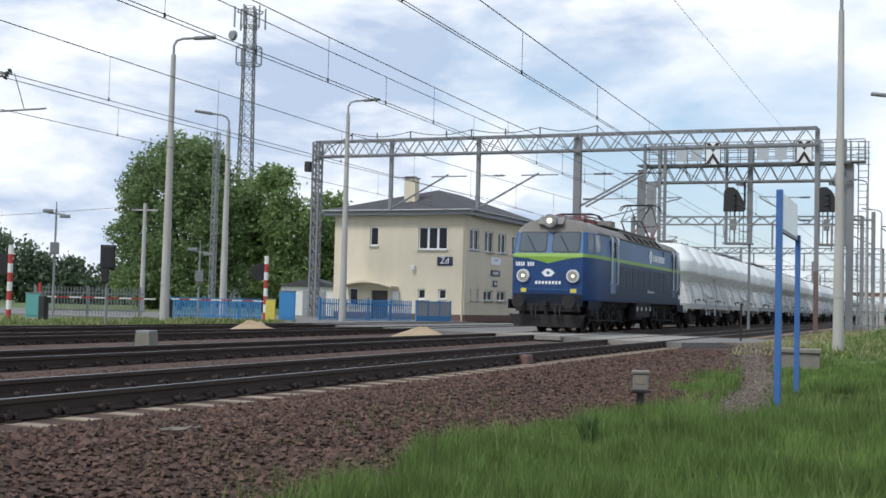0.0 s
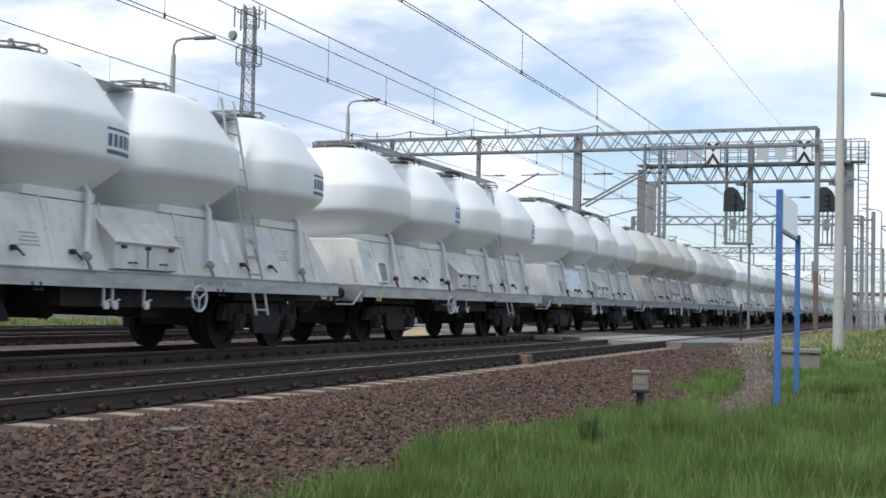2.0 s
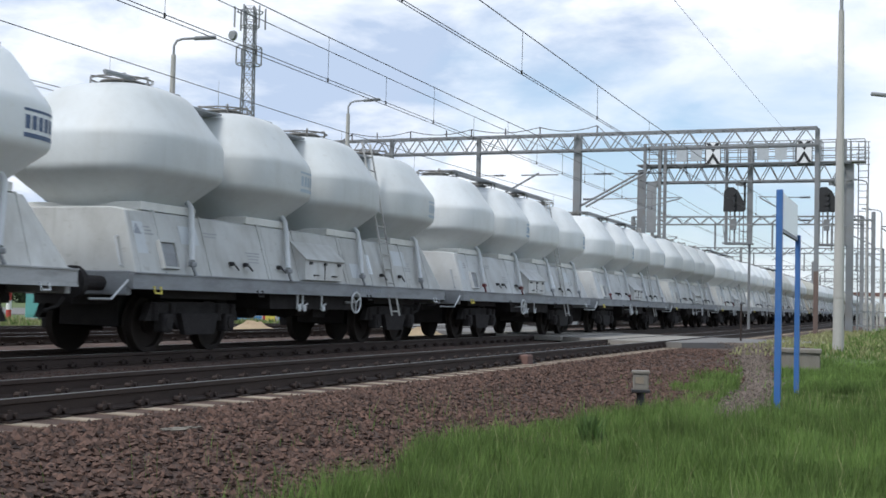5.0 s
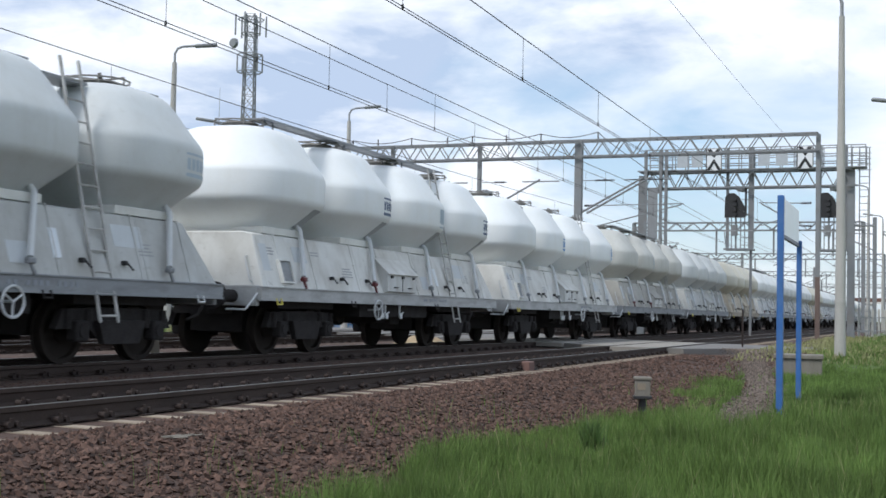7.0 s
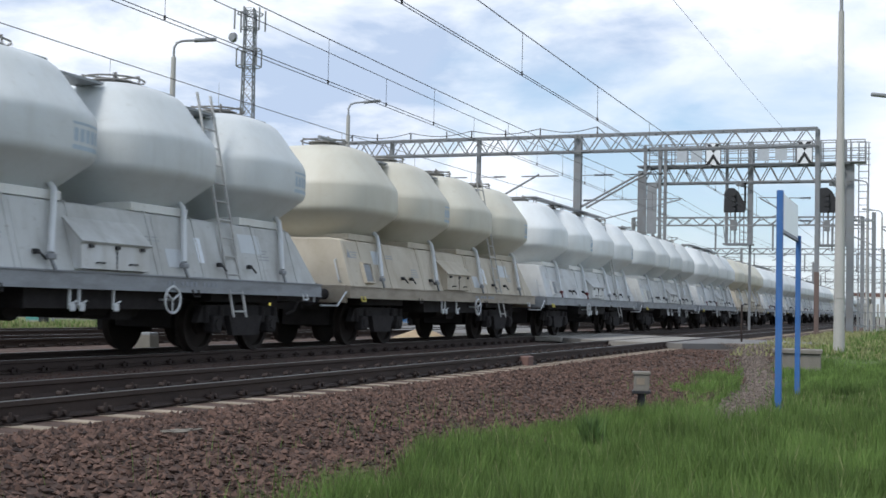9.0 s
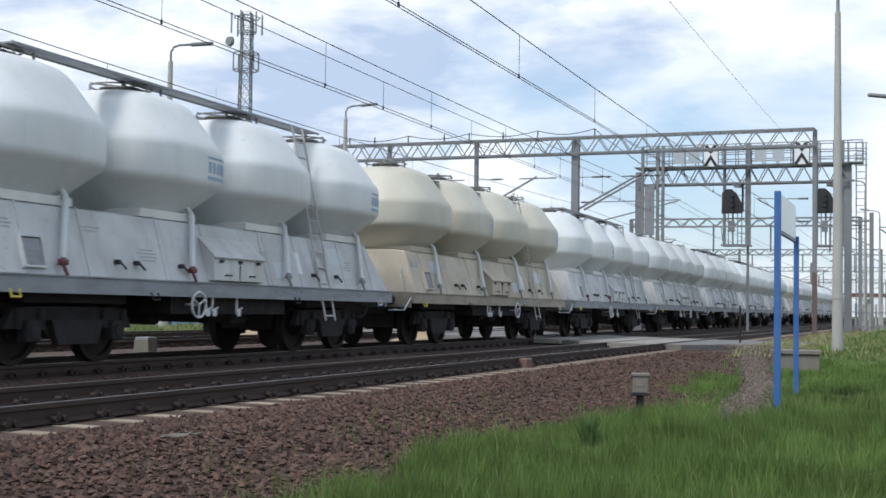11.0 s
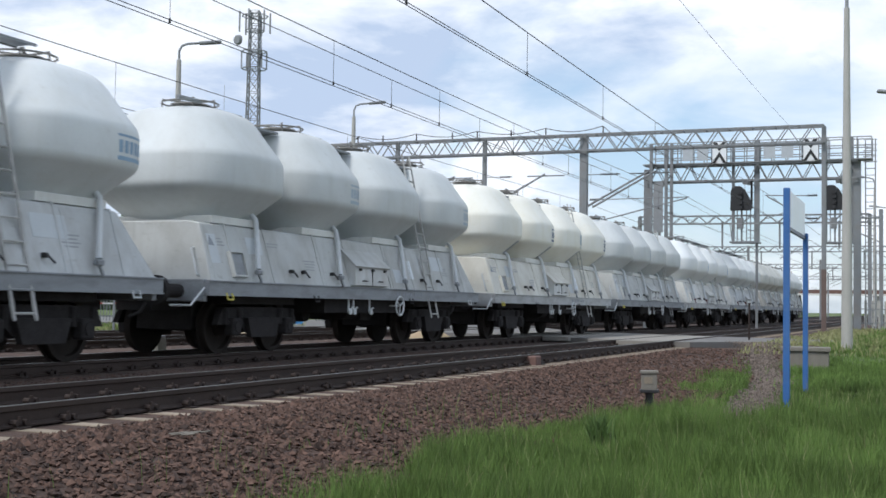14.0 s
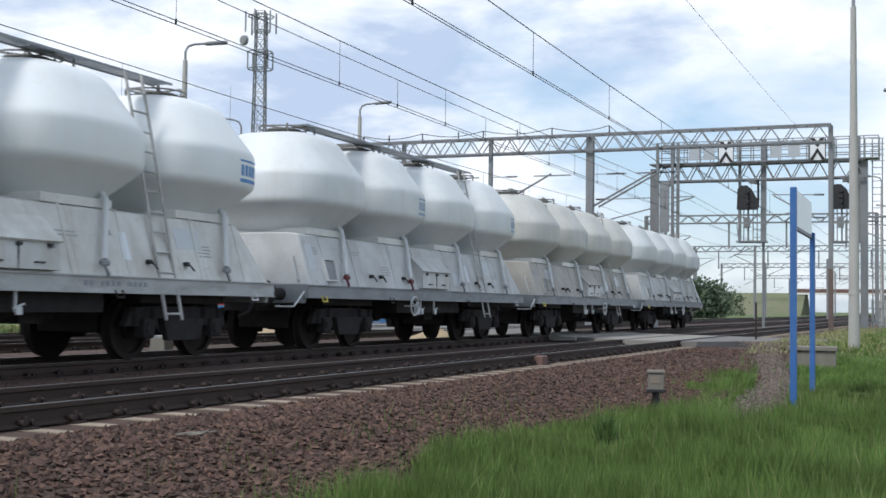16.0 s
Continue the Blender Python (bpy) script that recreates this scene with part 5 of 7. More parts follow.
# ---------- trees ----------
def tree(x, y, h, crowns, seed, name="tree", label="broad dense green deciduous tree", leaf="leaf", size=(0.18, 0.42), count=9000, trunk=0.3):
    """Trunk, limbs and a crown of many leaf clumps gathered in uneven lobes."""
    r = np.random.default_rng(seed)
    t = thing(name, pose(x, y, -0.2), label, "tree", "trees")

    def wood(bm):
        tube(bm, (0, 0, -0.3), (0.1, 0, h * 0.4), trunk, trunk * 0.7, 9)
        tube(bm, (0.1, 0, h * 0.4), (0, 0.1, h * 0.8), trunk * 0.7, trunk * 0.2, 7)
        for cx, cy, cz, cr in crowns:
            tube(bm, (0.08, 0, h * 0.3), (cx * 0.8, cy * 0.8, cz), trunk * 0.45, 0.04, 6)
    part("trunk", wood, M["bark"], t, "", 50)
    vol = np.array([c[3] ** 2 for c in crowns])
    vs = []
    for (cx, cy, cz, cr), share_ in zip(crowns, vol / vol.sum()):
        n = int(count * share_)
        d = r.normal(size=(n, 3))
        d /= np.linalg.norm(d, axis=1)[:, None]
        rad = cr * (r.uniform(0.3, 1.06, n) ** 0.6) * (1 + 0.22 * np.sin(d[:, 0] * 5 + seed) * np.cos(d[:, 2] * 6 + d[:, 1] * 4))
        m = 44                                  # leaf sprays on the lobe's surface
        e = r.normal(size=(m, 3))
        e /= np.linalg.norm(e, axis=1)[:, None]
        spray = r.integers(0, m, n)
        q = e[spray] * cr * r.uniform(0.7, 0.98, m)[spray][:, None] + r.normal(size=(n, 3)) * cr * 0.15
        inner = r.uniform(size=n) < 0.3
        q[inner] = (d * rad[:, None] * 0.85)[inner]
        vs.append(q * (1, 1, 0.9) + (cx, cy, cz))
    c = np.concatenate(vs)
    n = len(c)
    s = r.uniform(size[0], size[1], n)
    a, b = r.normal(size=(n, 3)), r.normal(size=(n, 3))
    a /= np.linalg.norm(a, axis=1)[:, None]
    b -= a * (a * b).sum(1)[:, None]
    b /= np.linalg.norm(b, axis=1)[:, None]
    v = np.stack([c + a * s[:, None], c + b * (s * 0.55)[:, None], c - a * s[:, None], c - b * (s * 0.55)[:, None]], 1).reshape(-1, 3)
    f = 4 * np.arange(n)[:, None] + np.arange(4)
    ob = from_arrays("crown", v, f, M[leaf], "", "", "", t)
    return t


tree(-56.5, 84.0, 14.8, [(0.4, 0, 11.2, 3.2), (-2.2, 0, 9.4, 3.0), (2.6, 0.5, 9.0, 3.2), (-3.2, 0, 6.6, 2.6), (0.5, 0, 6.0, 3.8), (-0.6, 1, 13.2, 1.9), (-3.0, 0, 12.0, 2.0), (-4.6, 0, 10.2, 1.7), (2.2, 0, 12.4, 1.8), (-4.2, 0, 8.6, 1.6), (-5.4, 0, 6.2, 1.6), (-4.8, 0, 3.6, 2.0), (4.6, 0, 8.4, 1.7),
                         (3.6, 0, 6.0, 2.6), (-1.6, 0, 3.4, 3.0), (1.8, 0, 2.8, 3.0)], 1, count=48000, size=(0.09, 0.22))
tree(-50.3, 87.0, 12.5, [(0, 0, 9.0, 2.9), (-2.0, 0, 6.6, 3.0), (2.2, 0, 7.0, 2.8), (0, 0, 3.6, 3.2), (0.6, 0, 11.0, 1.5), (2.4, 0, 3.0, 2.6)], 2, leaf="leaf2", count=28000, size=(0.09, 0.22))
tree(-46.2, 89.5, 10.6, [(0, 0, 6.6, 2.6), (-1.4, 0, 4.2, 2.6), (1.6, 0, 4.6, 2.4), (0.4, 0, 8.8, 1.5), (0.5, 0, 2.2, 2.6)], 3, leaf="leaf2", count=20000, size=(0.09, 0.22))
tree(-42.5, 90.0, 9.4, [(0, 0, 5.4, 2.5), (-1.0, 0, 3.0, 2.4), (0.4, 0, 7.6, 1.5), (1.5, 0, 2.6, 2.2)], 9, leaf="leaf", count=15000, size=(0.09, 0.22))
tree(-62.0, 88.0, 6.6, [(0, 0, 3.8, 2.0), (-2.2, 0, 2.2, 1.8), (1.8, 0, 3.0, 2.2), (0, 0, 1.6, 2.0)], 4, leaf="leaf2", count=13000, size=(0.09, 0.22))


def bush_row(x0, y0, x1, y1, n, hs, seed, leaf="farleaf", count=3000):
    r = np.random.default_rng(seed)
    for k in range(n):
        f = (k + 0.5) / n
        h = hs[0] + (hs[1] - hs[0]) * f + r.uniform(-0.8, 0.8)
        w = math.hypot(x1 - x0, y1 - y0) / n * 0.75
        tree(x0 + (x1 - x0) * f, y0 + (y1 - y0) * f, h, [(0, 0, h * 0.62, max(w, h * 0.36)), (w * 0.5, 0, h * 0.35, max(w, h * 0.34)), (-w * 0.5, 0, h * 0.3, max(w, h * 0.3))],
             seed * 50 + k, "tree", "dark green tree in the distant treeline", leaf, (0.16, 0.38), count, 0.2)


bush_row(-108, 106, -93, 118, 6, (13.5, 5.0), 5)
bush_row(-93, 119, -50, 140, 12, (3.6, 6.0), 6)
bush_row(-60, 236, -40, 250, 5, (7.0, 5.0), 8)


# ---------- train ----------
SPEED, LOCO_Y, WAGON_Y, PITCH, WAGONS = 25.28, 41.05, 59.31, 13.5, 30


def loft(bm, stations, closed=False):
    """Skin through a row of equal-length point lists."""
    rows = [[bm.verts.new(p) for p in s] for s in stations]
    n = len(rows[0])
    for a, b in zip(rows, rows[1:]):
        for i in range(n if closed else n - 1):
            bm.faces.new((a[i], a[(i + 1) % n], b[(i + 1) % n], b[i]))
    return rows


def disc_wheel(bm, x, y, r, side):
    """Flanged wheel with a dished web, outer face towards side."""
    s = side
    prof = [(0.0, -0.09), (0.16, -0.09), (0.16, -0.03), (r * 0.82, 0.0), (r * 0.84, -0.07), (r, -0.07), (r, 0.05), (r + 0.03, 0.055), (r + 0.03, 0.08), (0.0, 0.08)]
    n = 28
    rings = [[bm.verts.new((x - s * d, y + q * math.cos(6.2832 * i / n), r + q * math.sin(6.2832 * i / n))) for i in range(n)] for q, d in prof[1:-1]]
    for a, b in zip(rings, rings[1:]):
        for i in range(n):
            bm.faces.new((a[i], a[(i + 1) % n], b[(i + 1) % n], b[i]))
    bm.faces.new(rings[0][::-1])
    bm.faces.new(rings[-1])


def wheelset(parent, y, r):
    for s in (-1, 1):
        part("wheel", lambda bm: disc_wheel(bm, s * 0.74, y, r, s), M["wheel"], parent, "", 40)
    part("axle", lambda bm: tube(bm, (-0.7, y, r), (0.7, y, r), 0.08), M["under"], parent)


def buffer(parent, x, y, z, d):
    b = part("buffer", lambda bm: (tube(bm, (x, y, z), (x, y + d * 0.45, z), 0.11, n=12), tube(bm, (x, y + d * 0.45, z), (x, y + d * 0.6, z), 0.075, n=12)), M["under"], parent)
    part("buffer_plate", lambda bm: tube(bm, (x, y + d * 0.57, z), (x, y + d * 0.62, z), 0.24, 0.22, 18), M["under"], b)


LEN = 17.2


def locomotive():
    t = thing("locomotive", pose(T2, LOCO_Y, 0), "blue electric freight locomotive with a green stripe and raised pantograph", "locomotive")
    ys = [(0.0, 1.22), (0.10, 1.32), (0.85, 1.47), (1.3, 1.49), (LEN - 1.3, 1.49), (LEN - 0.85, 1.47), (LEN - 0.10, 1.32), (LEN, 1.22)]

    def slope(y, z):
        """Windscreens lean back above the waist at both ends."""
        k = max(0.0, (z - 2.62)) * 0.30
        f = max(0.0, 1 - y / 1.3)
        g = max(0.0, 1 - (LEN - y) / 1.3)
        return y + k * f - k * g

    def section(y, w, zs):
        return [(sx, slope(y, z), z) for sx, z in zs(w)]

    low = lambda w: [(w - 0.04, 1.12), (w, 1.2), (w, 2.62)]
    up = lambda w: [(w, 2.62), (w - 0.02, 3.0), (w - 0.07, 3.48)]
    roofp = lambda w: [(w - 0.07, 3.48), (w - 0.16, 3.62), (w - 0.38, 3.80), (w - 0.75, 3.93), (0.3, 3.99), (-0.3, 3.99), (-w + 0.75, 3.93), (-w + 0.38, 3.80), (-w + 0.16, 3.62), (-w + 0.07, 3.48)]

    def sides(bm, zs, stations, ends=True):
        for s in (-1, 1):
            loft(bm, [[(s * x, y, z) for x, y, z in section(y, w, zs)] for y, w in stations])
        if ends:
            for y, w in (stations[0], stations[-1]):
                pts = section(y, w, zs)
                for a, b in zip(pts, pts[1:]):
                    bm.faces.new([bm.verts.new(p) for p in (a, b, (-b[0], b[1], b[2]), (-a[0], a[1], a[2]))])
        bmesh.ops.remove_doubles(bm, verts=bm.verts[:], dist=0.001)
    f_st = ys[:4] + [(2.5, 1.49)]
    part("cab_lower", lambda bm: sides(bm, low, f_st), M["lfront"], t, "bright blue cab front", 35)
    part("body_lower", lambda bm: sides(bm, low, [(2.5, 1.49), (LEN - 1.3, 1.49)] + ys[5:], True), M["lnavy"], t, "dark blue lower body", 35)
    part("body_upper", lambda bm: sides(bm, up, ys), M["lblue"], t, "blue upper body", 35)

    def top(bm):
        loft(bm, [section(y, w, roofp) for y, w in ys])
        for y, w in (ys[0], ys[-1]):
            bm.faces.new([bm.verts.new(p) for p in section(y, w, roofp)])
    part("roof", top, M["lgrey"], t, "grey weathered roof", 40)

    def fairing(bm):
        extrude(bm, [(0.15, 3.75), (0.45, 4.03), (1.7, 4.05), (2.4, 3.9)], "x", -0.45, 0.45)
    part("headlamp_fairing", fairing, M["lgrey"], t)

    def stripe(bm):
        for s in (-1, 1):
            for (y0, w0), (y1, w1) in zip(ys, ys[1:]):
                pts = [(s * (w0 + 0.004), y0, 2.60), (s * (w1 + 0.004), y1, 2.60), (s * (w1 + 0.003), slope(y1, 2.72), 2.72), (s * (w0 + 0.003), slope(y0, 2.72), 2.72)]
                bm.faces.new([bm.verts.new(p) for p in pts])
        for y, d in ((0, -1), (LEN, 1)):
            rows = [(-1.235, 2.62, 2.60), (-0.7, 2.62, 2.545), (-0.35, 2.62, 2.47), (0.0, 2.62, 2.38), (0.35, 2.62, 2.47), (0.7, 2.62, 2.545), (1.235, 2.62, 2.60)]
            loft(bm, [[(x, slope(y, 2.74) + d * 0.008, 2.74), (x, y + d * 0.008, a), (x, y + d * 0.008, b), (x, y - d * 0.03, b)] for x, a, b in rows])
    part("green_stripe", stripe, M["lgreen"], t, "bright green stripe")

    def screen(y0, x0, x1, grow, lift, thick=0.03):
        """A windscreen sheet with rounded corners on the leaning front."""
        d = -1 if y0 < 5 else 1

        def f(bm):
            lo, hi, ra = 2.80 - grow, 3.46 + grow, 0.10
            a, b = x0 - grow, x1 + grow
            pts = []
            for cx, cz, q in ((b - ra, lo + ra, -90), (b - ra, hi - ra, 0), (a + ra, hi - ra, 90), (a + ra, lo + ra, 180)):
                pts += [(cx + ra * math.cos(radians(q + 22.5 * i)), cz + ra * math.sin(radians(q + 22.5 * i))) for i in range(5)]
            rows = [[bm.verts.new((x, y0 - d * (z - 2.62) * 0.30 + d * o, z)) for x, z in pts] for o in (lift, lift - thick)]
            bm.faces.new(rows[0])
            for i in range(len(pts)):
                j = (i + 1) % len(pts)
                bm.faces.new((rows[0][i], rows[0][j], rows[1][j], rows[1][i]))
        return f
    for y0 in (0.0, LEN):
        for x0, x1 in ((-1.06, -0.13), (0.13, 1.06)):
            w = part("windscreen", screen(y0, x0, x1, 0.0, 0.016), M["screen"], t)
            part("rubber_seal", screen(y0, x0, x1, 0.035, 0.010), M["black"], w)
            if y0 == 0:
                part("wiper", lambda bm: bar(bm, ((x0 + x1) / 2 + 0.1, 0.02, 2.84), ((x0 + x1) / 2 - 0.22, 0.16, 3.36), 0.018), M["black"], w)
    for s in (-1, 1):
        for ya, yb in ((0.16, 0.62), (0.74, 1.42), (LEN - 1.42, LEN - 0.74), (LEN - 0.62, LEN - 0.16)):
            def pane(bm):
                def wide(y):
                    for (p, w0), (q, w1) in zip(ys, ys[1:]):
                        if p <= y <= q:
                            return w0 + (w1 - w0) * (y - p) / (q - p)
                cuts = [ya] + [p for p, w0 in ys if ya < p < yb] + [yb]
                loft(bm, [[(s * (wide(y) - k - 0.02 if o else wide(y) - k + 0.01), slope(y, z), z) for z, k, o in ((2.82, 0.01, 1), (2.82, 0.01, 0), (3.0, 0.02, 0), (3.42, 0.064, 0), (3.42, 0.064, 1))] for y in cuts])
            part("cab_side_window", pane, M["screen"], t)
        for yd in (2.83, LEN - 2.9):
            d = part("door", lambda bm: box(bm, (s * 1.478, yd + 0.42, 2.38), (0.05, 0.8, 1.95), 0.03), M["lblue"] if yd < 5 else M["lnavy"], t)
            part("door_window", lambda bm: box(bm, (s * 1.502, yd + 0.42, 3.0), (0.02, 0.36, 0.55), 0.05), M["glass"], d)
            part("door_stripe", lambda bm: box(bm, (s * 1.505, yd + 0.42, 2.66), (0.006, 0.8, 0.12)), M["lgreen"], d)
            for k in (-0.04, 0.87):
                part("handrail", lambda bm: pipe(bm, [(s * 1.50, yd + k, 1.75), (s * 1.57, yd + k, 1.8), (s * 1.57, yd + k, 3.42), (s * 1.48, yd + k, 3.48)], 0.026, 6), M["pipe"], t, "white handrail")
            part("step", lambda bm: [box(bm, (s * 1.46, yd + 0.42, 1.0 - 0.3 * k), (0.12, 0.5, 0.04)) for k in range(3)], M["under"], t)
        # machine-room grilles, framed panels set into the lower side
        for k in range(9):
            y = 4.75 + k * 1.0
            if 4.3 < y < 13.3:
                p = part("grille", lambda bm: box(bm, (s * 1.49, y, 2.05), (0.022, 0.78, 0.86), 0.01), M["grille"], t, "dark louvred side grille")
        for y in (4.85, 13.0):
            part("side_panel", lambda bm: box(bm, (s * 1.475, y, 3.08), (0.02, 1.25, 0.66), 0.01), M["lblue"], t)
        # roof slope ventilation grilles
        for k in range(6):
            y = 6.25 + k * 1.1
            part("roof_grille", lambda bm: [bar(bm, (s * (1.42 - 0.05 * 0), y - 0.4, 3.54), (s * 1.42, y + 0.4, 3.54), 0.03)] + [box(bm, (s * 1.29, y, 3.655), (0.36, 0.96, 0.03), 0, Matrix.Translation((s * 1.29, y, 3.655)) @ Matrix.Rotation(s * 0.78, 4, "Y") @ Matrix.Translation((-s * 1.29, -y, -3.655)))], M["void"], t, "dark roof ventilation grille")
        # emblem and name drawn as plain shapes, running number as bars
        for y0 in (9.72,):
            def emblem(bm):
                x = s * 1.482
                for a in range(2):
                    pts = [(-0.34, 0.0), (-0.08, 0.26), (0.14, 0.26), (-0.1, 0.0), (0.14, -0.26), (-0.08, -0.26)]
                    extrude(bm, [(y0 + (p if a == 0 else -p), 3.05 + q) for p, q in pts], "x", x - 0.006, x + 0.006)
            part("emblem", emblem, M["signwhite"], t, "white emblem")
            tagged(part("company_name", lambda bm: [box(bm, (s * 1.486, y0 + 0.56 + 0.30 * k, 3.02), (0.008, 0.215 if k % 3 else 0.17, 0.27), 0.004) for k in range(8)], M["signwhite"], t, "white lettering blocks"), kind="stuff")
        tagged(part("running_number", lambda bm: [box(bm, (s * 1.493, 9.3 + 0.12 * k, 1.62), (0.006, 0.075, 0.13)) for k in range(10) if k not in (2, 8)], M["signwhite"], t), kind="stuff")
        tagged(part("running_number", lambda bm: [box(bm, (s * 1.478, LEN - 1.35 + 0.115 * k, 2.0), (0.006, 0.075, 0.17)) for k in range(8) if k != 4], M["signwhite"], t), kind="stuff")
        part("data_plate", lambda bm: box(bm, (s * 1.488, LEN - 1.15, 1.48), (0.012, 0.5, 0.18)), M["signwhite"], t)
    # front face
    for yf, d in ((0.0, -1), (LEN, 1)):
        for x in (-0.89, 0.89):
            h = part("headlamp", lambda bm: (tube(bm, (x, yf - d * 0.05, 1.95), (x, yf + d * 0.10, 1.95), 0.235, 0.22, 20)), M["pipe"], t, "round headlamp housing")
            part("lamp_glass", lambda bm: tube(bm, (x, yf + d * 0.08, 1.95), (x, yf + d * 0.115, 1.95), 0.18, 0.17, 20), M["lens"], h)
            part("bulb", lambda bm: tube(bm, (x + 0.02, yf + d * 0.10, 1.95), (x + 0.02, yf + d * 0.125, 1.95), 0.055, 0.05, 14), M["lamp"] if d < 0 else M["lens"], h)
            part("marker_plate", lambda bm: box(bm, (x + 0.02, yf + d * 0.01, 1.45), (0.2, 0.03, 0.14)), M["yellow"], t, "yellow warning plate")
            buffer(t, x, yf - d * 0.05, 1.05, d)
        part("buffer_beam", lambda bm: box(bm, (0, yf - d * 0.08, 0.86), (2.3, 0.2, 0.28), 0.03), M["under"], t)
        part("front_apron", lambda bm: box(bm, (0, yf - d * 0.04, 1.12), (2.47, 0.1, 0.42), 0.02), M["grime"], t, "grimy lower front apron")
        part("coupling", lambda bm: (box(bm, (0, yf + d * 0.2, 1.0), (0.12, 0.4, 0.16), 0.02), bar(bm, (0, yf + d * 0.35, 1.0), (0.05, yf + d * 0.28, 0.55), 0.07)), M["under"], t)
        for x in (-0.5, -0.35, 0.35, 0.5):
            part("brake_hose", lambda bm: pipe(bm, [(x, yf + d * 0.05, 0.95), (x, yf + d * 0.28, 0.8), (x + 0.03, yf + d * 0.3, 0.55), (x + 0.1, yf + d * 0.2, 0.42)], 0.03, 6), M["black"], t)
        part("plough", lambda bm: extrude(bm, [(-1.35, 0.62), (1.35, 0.62), (1.15, 0.2), (-1.15, 0.2)], "y", yf - d * 0.02, yf + d * 0.10), M["under"], t, "grimy steel track plough")
        part("grab_rail", lambda bm: pipe(bm, [(-0.7, yf + d * 0.05, 1.42), (-0.7, yf + d * 0.09, 1.48), (0.7, yf + d * 0.09, 1.48), (0.7, yf + d * 0.05, 1.42)], 0.018, 6), M["lblue"], t)
    part("front_emblem", lambda bm: [extrude(bm, [(a * p, 2.06 + q) for p, q in ((-0.24, 0.0), (-0.08, 0.13), (0.08, 0.13), (-0.08, 0.0), (0.06, -0.13), (-0.1, -0.13))], "y", -0.012, 0.0) for a in (1, -1)], M["signwhite"], t, "white emblem")
    tagged(part("front_lettering", lambda bm: [box(bm, (-0.42 + 0.12 * k, -0.006, 1.72), (0.075, 0.012, 0.105)) for k in range(8)], M["signwhite"], t), kind="stuff")
    tagged(part("front_number", lambda bm: [box(bm, (-1.14 + 0.085 * k, -0.006, 2.36), (0.055, 0.012, 0.14)) for k in range(8) if k != 4], M["signwhite"], t), kind="stuff")
    top_l = part("roof_headlamp", lambda bm: tube(bm, (0, 0.05, 3.86), (0, 0.6, 3.86), 0.235, 0.22, 20), M["galv"], t)
    part("lamp_glass", lambda bm: tube(bm, (0, 0.025, 3.86), (0, 0.06, 3.86), 0.17, 0.18, 18), M["lens"], top_l)
    part("bulb", lambda bm: tube(bm, (0, 0.01, 3.86), (0, 0.05, 3.86), 0.09, 0.09, 18), M["lamp"], top_l)
    for x in (0.36, 0.52, -0.4):
        part("horn", lambda bm: tube(bm, (x, 0.5, 3.98), (x, 1.0, 4.0), 0.07, 0.03, 10), M["galv"], t)

    def pantograph(y, up_):
        def frame_(bm):
            zb = 4.12
            for sx in (-0.55, 0.55):
                bar(bm, (sx, y - 0.9, zb), (sx, y + 0.9, zb), 0.06)
            for yy in (-0.8, 0.8):
                bar(bm, (-0.6, y + yy, zb), (0.6, y + yy, zb), 0.06)
            if up_:
                for sx in (-0.5, 0.5):
                    for d in (-1, 1):
                        tube(bm, (sx, y + d * 0.35, zb), (sx * 0.9, y + d * 1.7, zb + 0.62), 0.04, 0.032, 6)
        p = part("pantograph_base", frame_, M["panto"], t, "dark red pantograph frame")

        top = 5.56 if up_ else 4.32
        rods = []
        if up_:
            for d in (-1, 1):
                rods += [((sx, y + d * 1.7, 4.74), (sx * 1.1, y + d * 0.18, top), 0.022) for sx in (-0.45, 0.45)]
                rods += [((-0.5, y + d * 1.7, 4.74), (0.5, y + d * 1.7, 4.74), 0.022), ((-0.45, y + d * 1.7, 4.74), (0.45, y + d * 0.2, top), 0.015)]
        else:
            for sx in (-0.45, 0.45):
                rods += [((sx, y - 1.1, top - 0.08), (sx, y + 1.1, top - 0.03), 0.025), ((sx * 0.8, y - 1.0, top - 0.1), (-sx * 0.8, y + 1.0, top - 0.02), 0.02)]
        for p0, p1, thick in rods:
            part("pantograph_rod", lambda bm: tube(bm, p0, p1, thick, n=6), M["black"] if up_ else M["panto"], t)

        def head(bm):
            top = 5.60 if up_ else 4.36
            for d in (-0.18, 0.18):
                pipe(bm, [(-0.95, y + d, top - 0.25), (-0.8, y + d, top - 0.06), (-0.6, y + d, top), (0.6, y + d, top), (0.8, y + d, top - 0.06), (0.95, y + d, top - 0.25)], 0.028, 6)
            for sx in (-0.5, 0.5):
                bar(bm, (sx, y - 0.18, top), (sx, y + 0.18, top), 0.03)
        part("pantograph_head", head, M["black"], t)
        part("insulator", lambda bm: [insulators(bm, (sx, y + d, 3.9), (sx, y + d, 4.1), 3, 0.08) for sx in (-0.5, 0.5) for d in (-0.75, 0.75)], M["insulator"], t)
    pantograph(3.6, False)
    pantograph(14.2, True)
    for yf, d in ((0.0, 1), (LEN, -1)):
        for s in (-1, 1):
            part("cab_apron", lambda bm: extrude(bm, [(yf + d * 0.1, 0.80), (yf + d * 1.35, 0.80), (yf + d * 1.75, 1.13), (yf + d * 0.1, 1.13)], "x", s * 1.44 - 0.03, s * 1.44 + 0.03), M["grime"], t)
    part("roof_box", lambda bm: box(bm, (0.3, 6.3, 4.12), (0.8, 0.7, 0.34), 0.03), M["lgrey"], t)
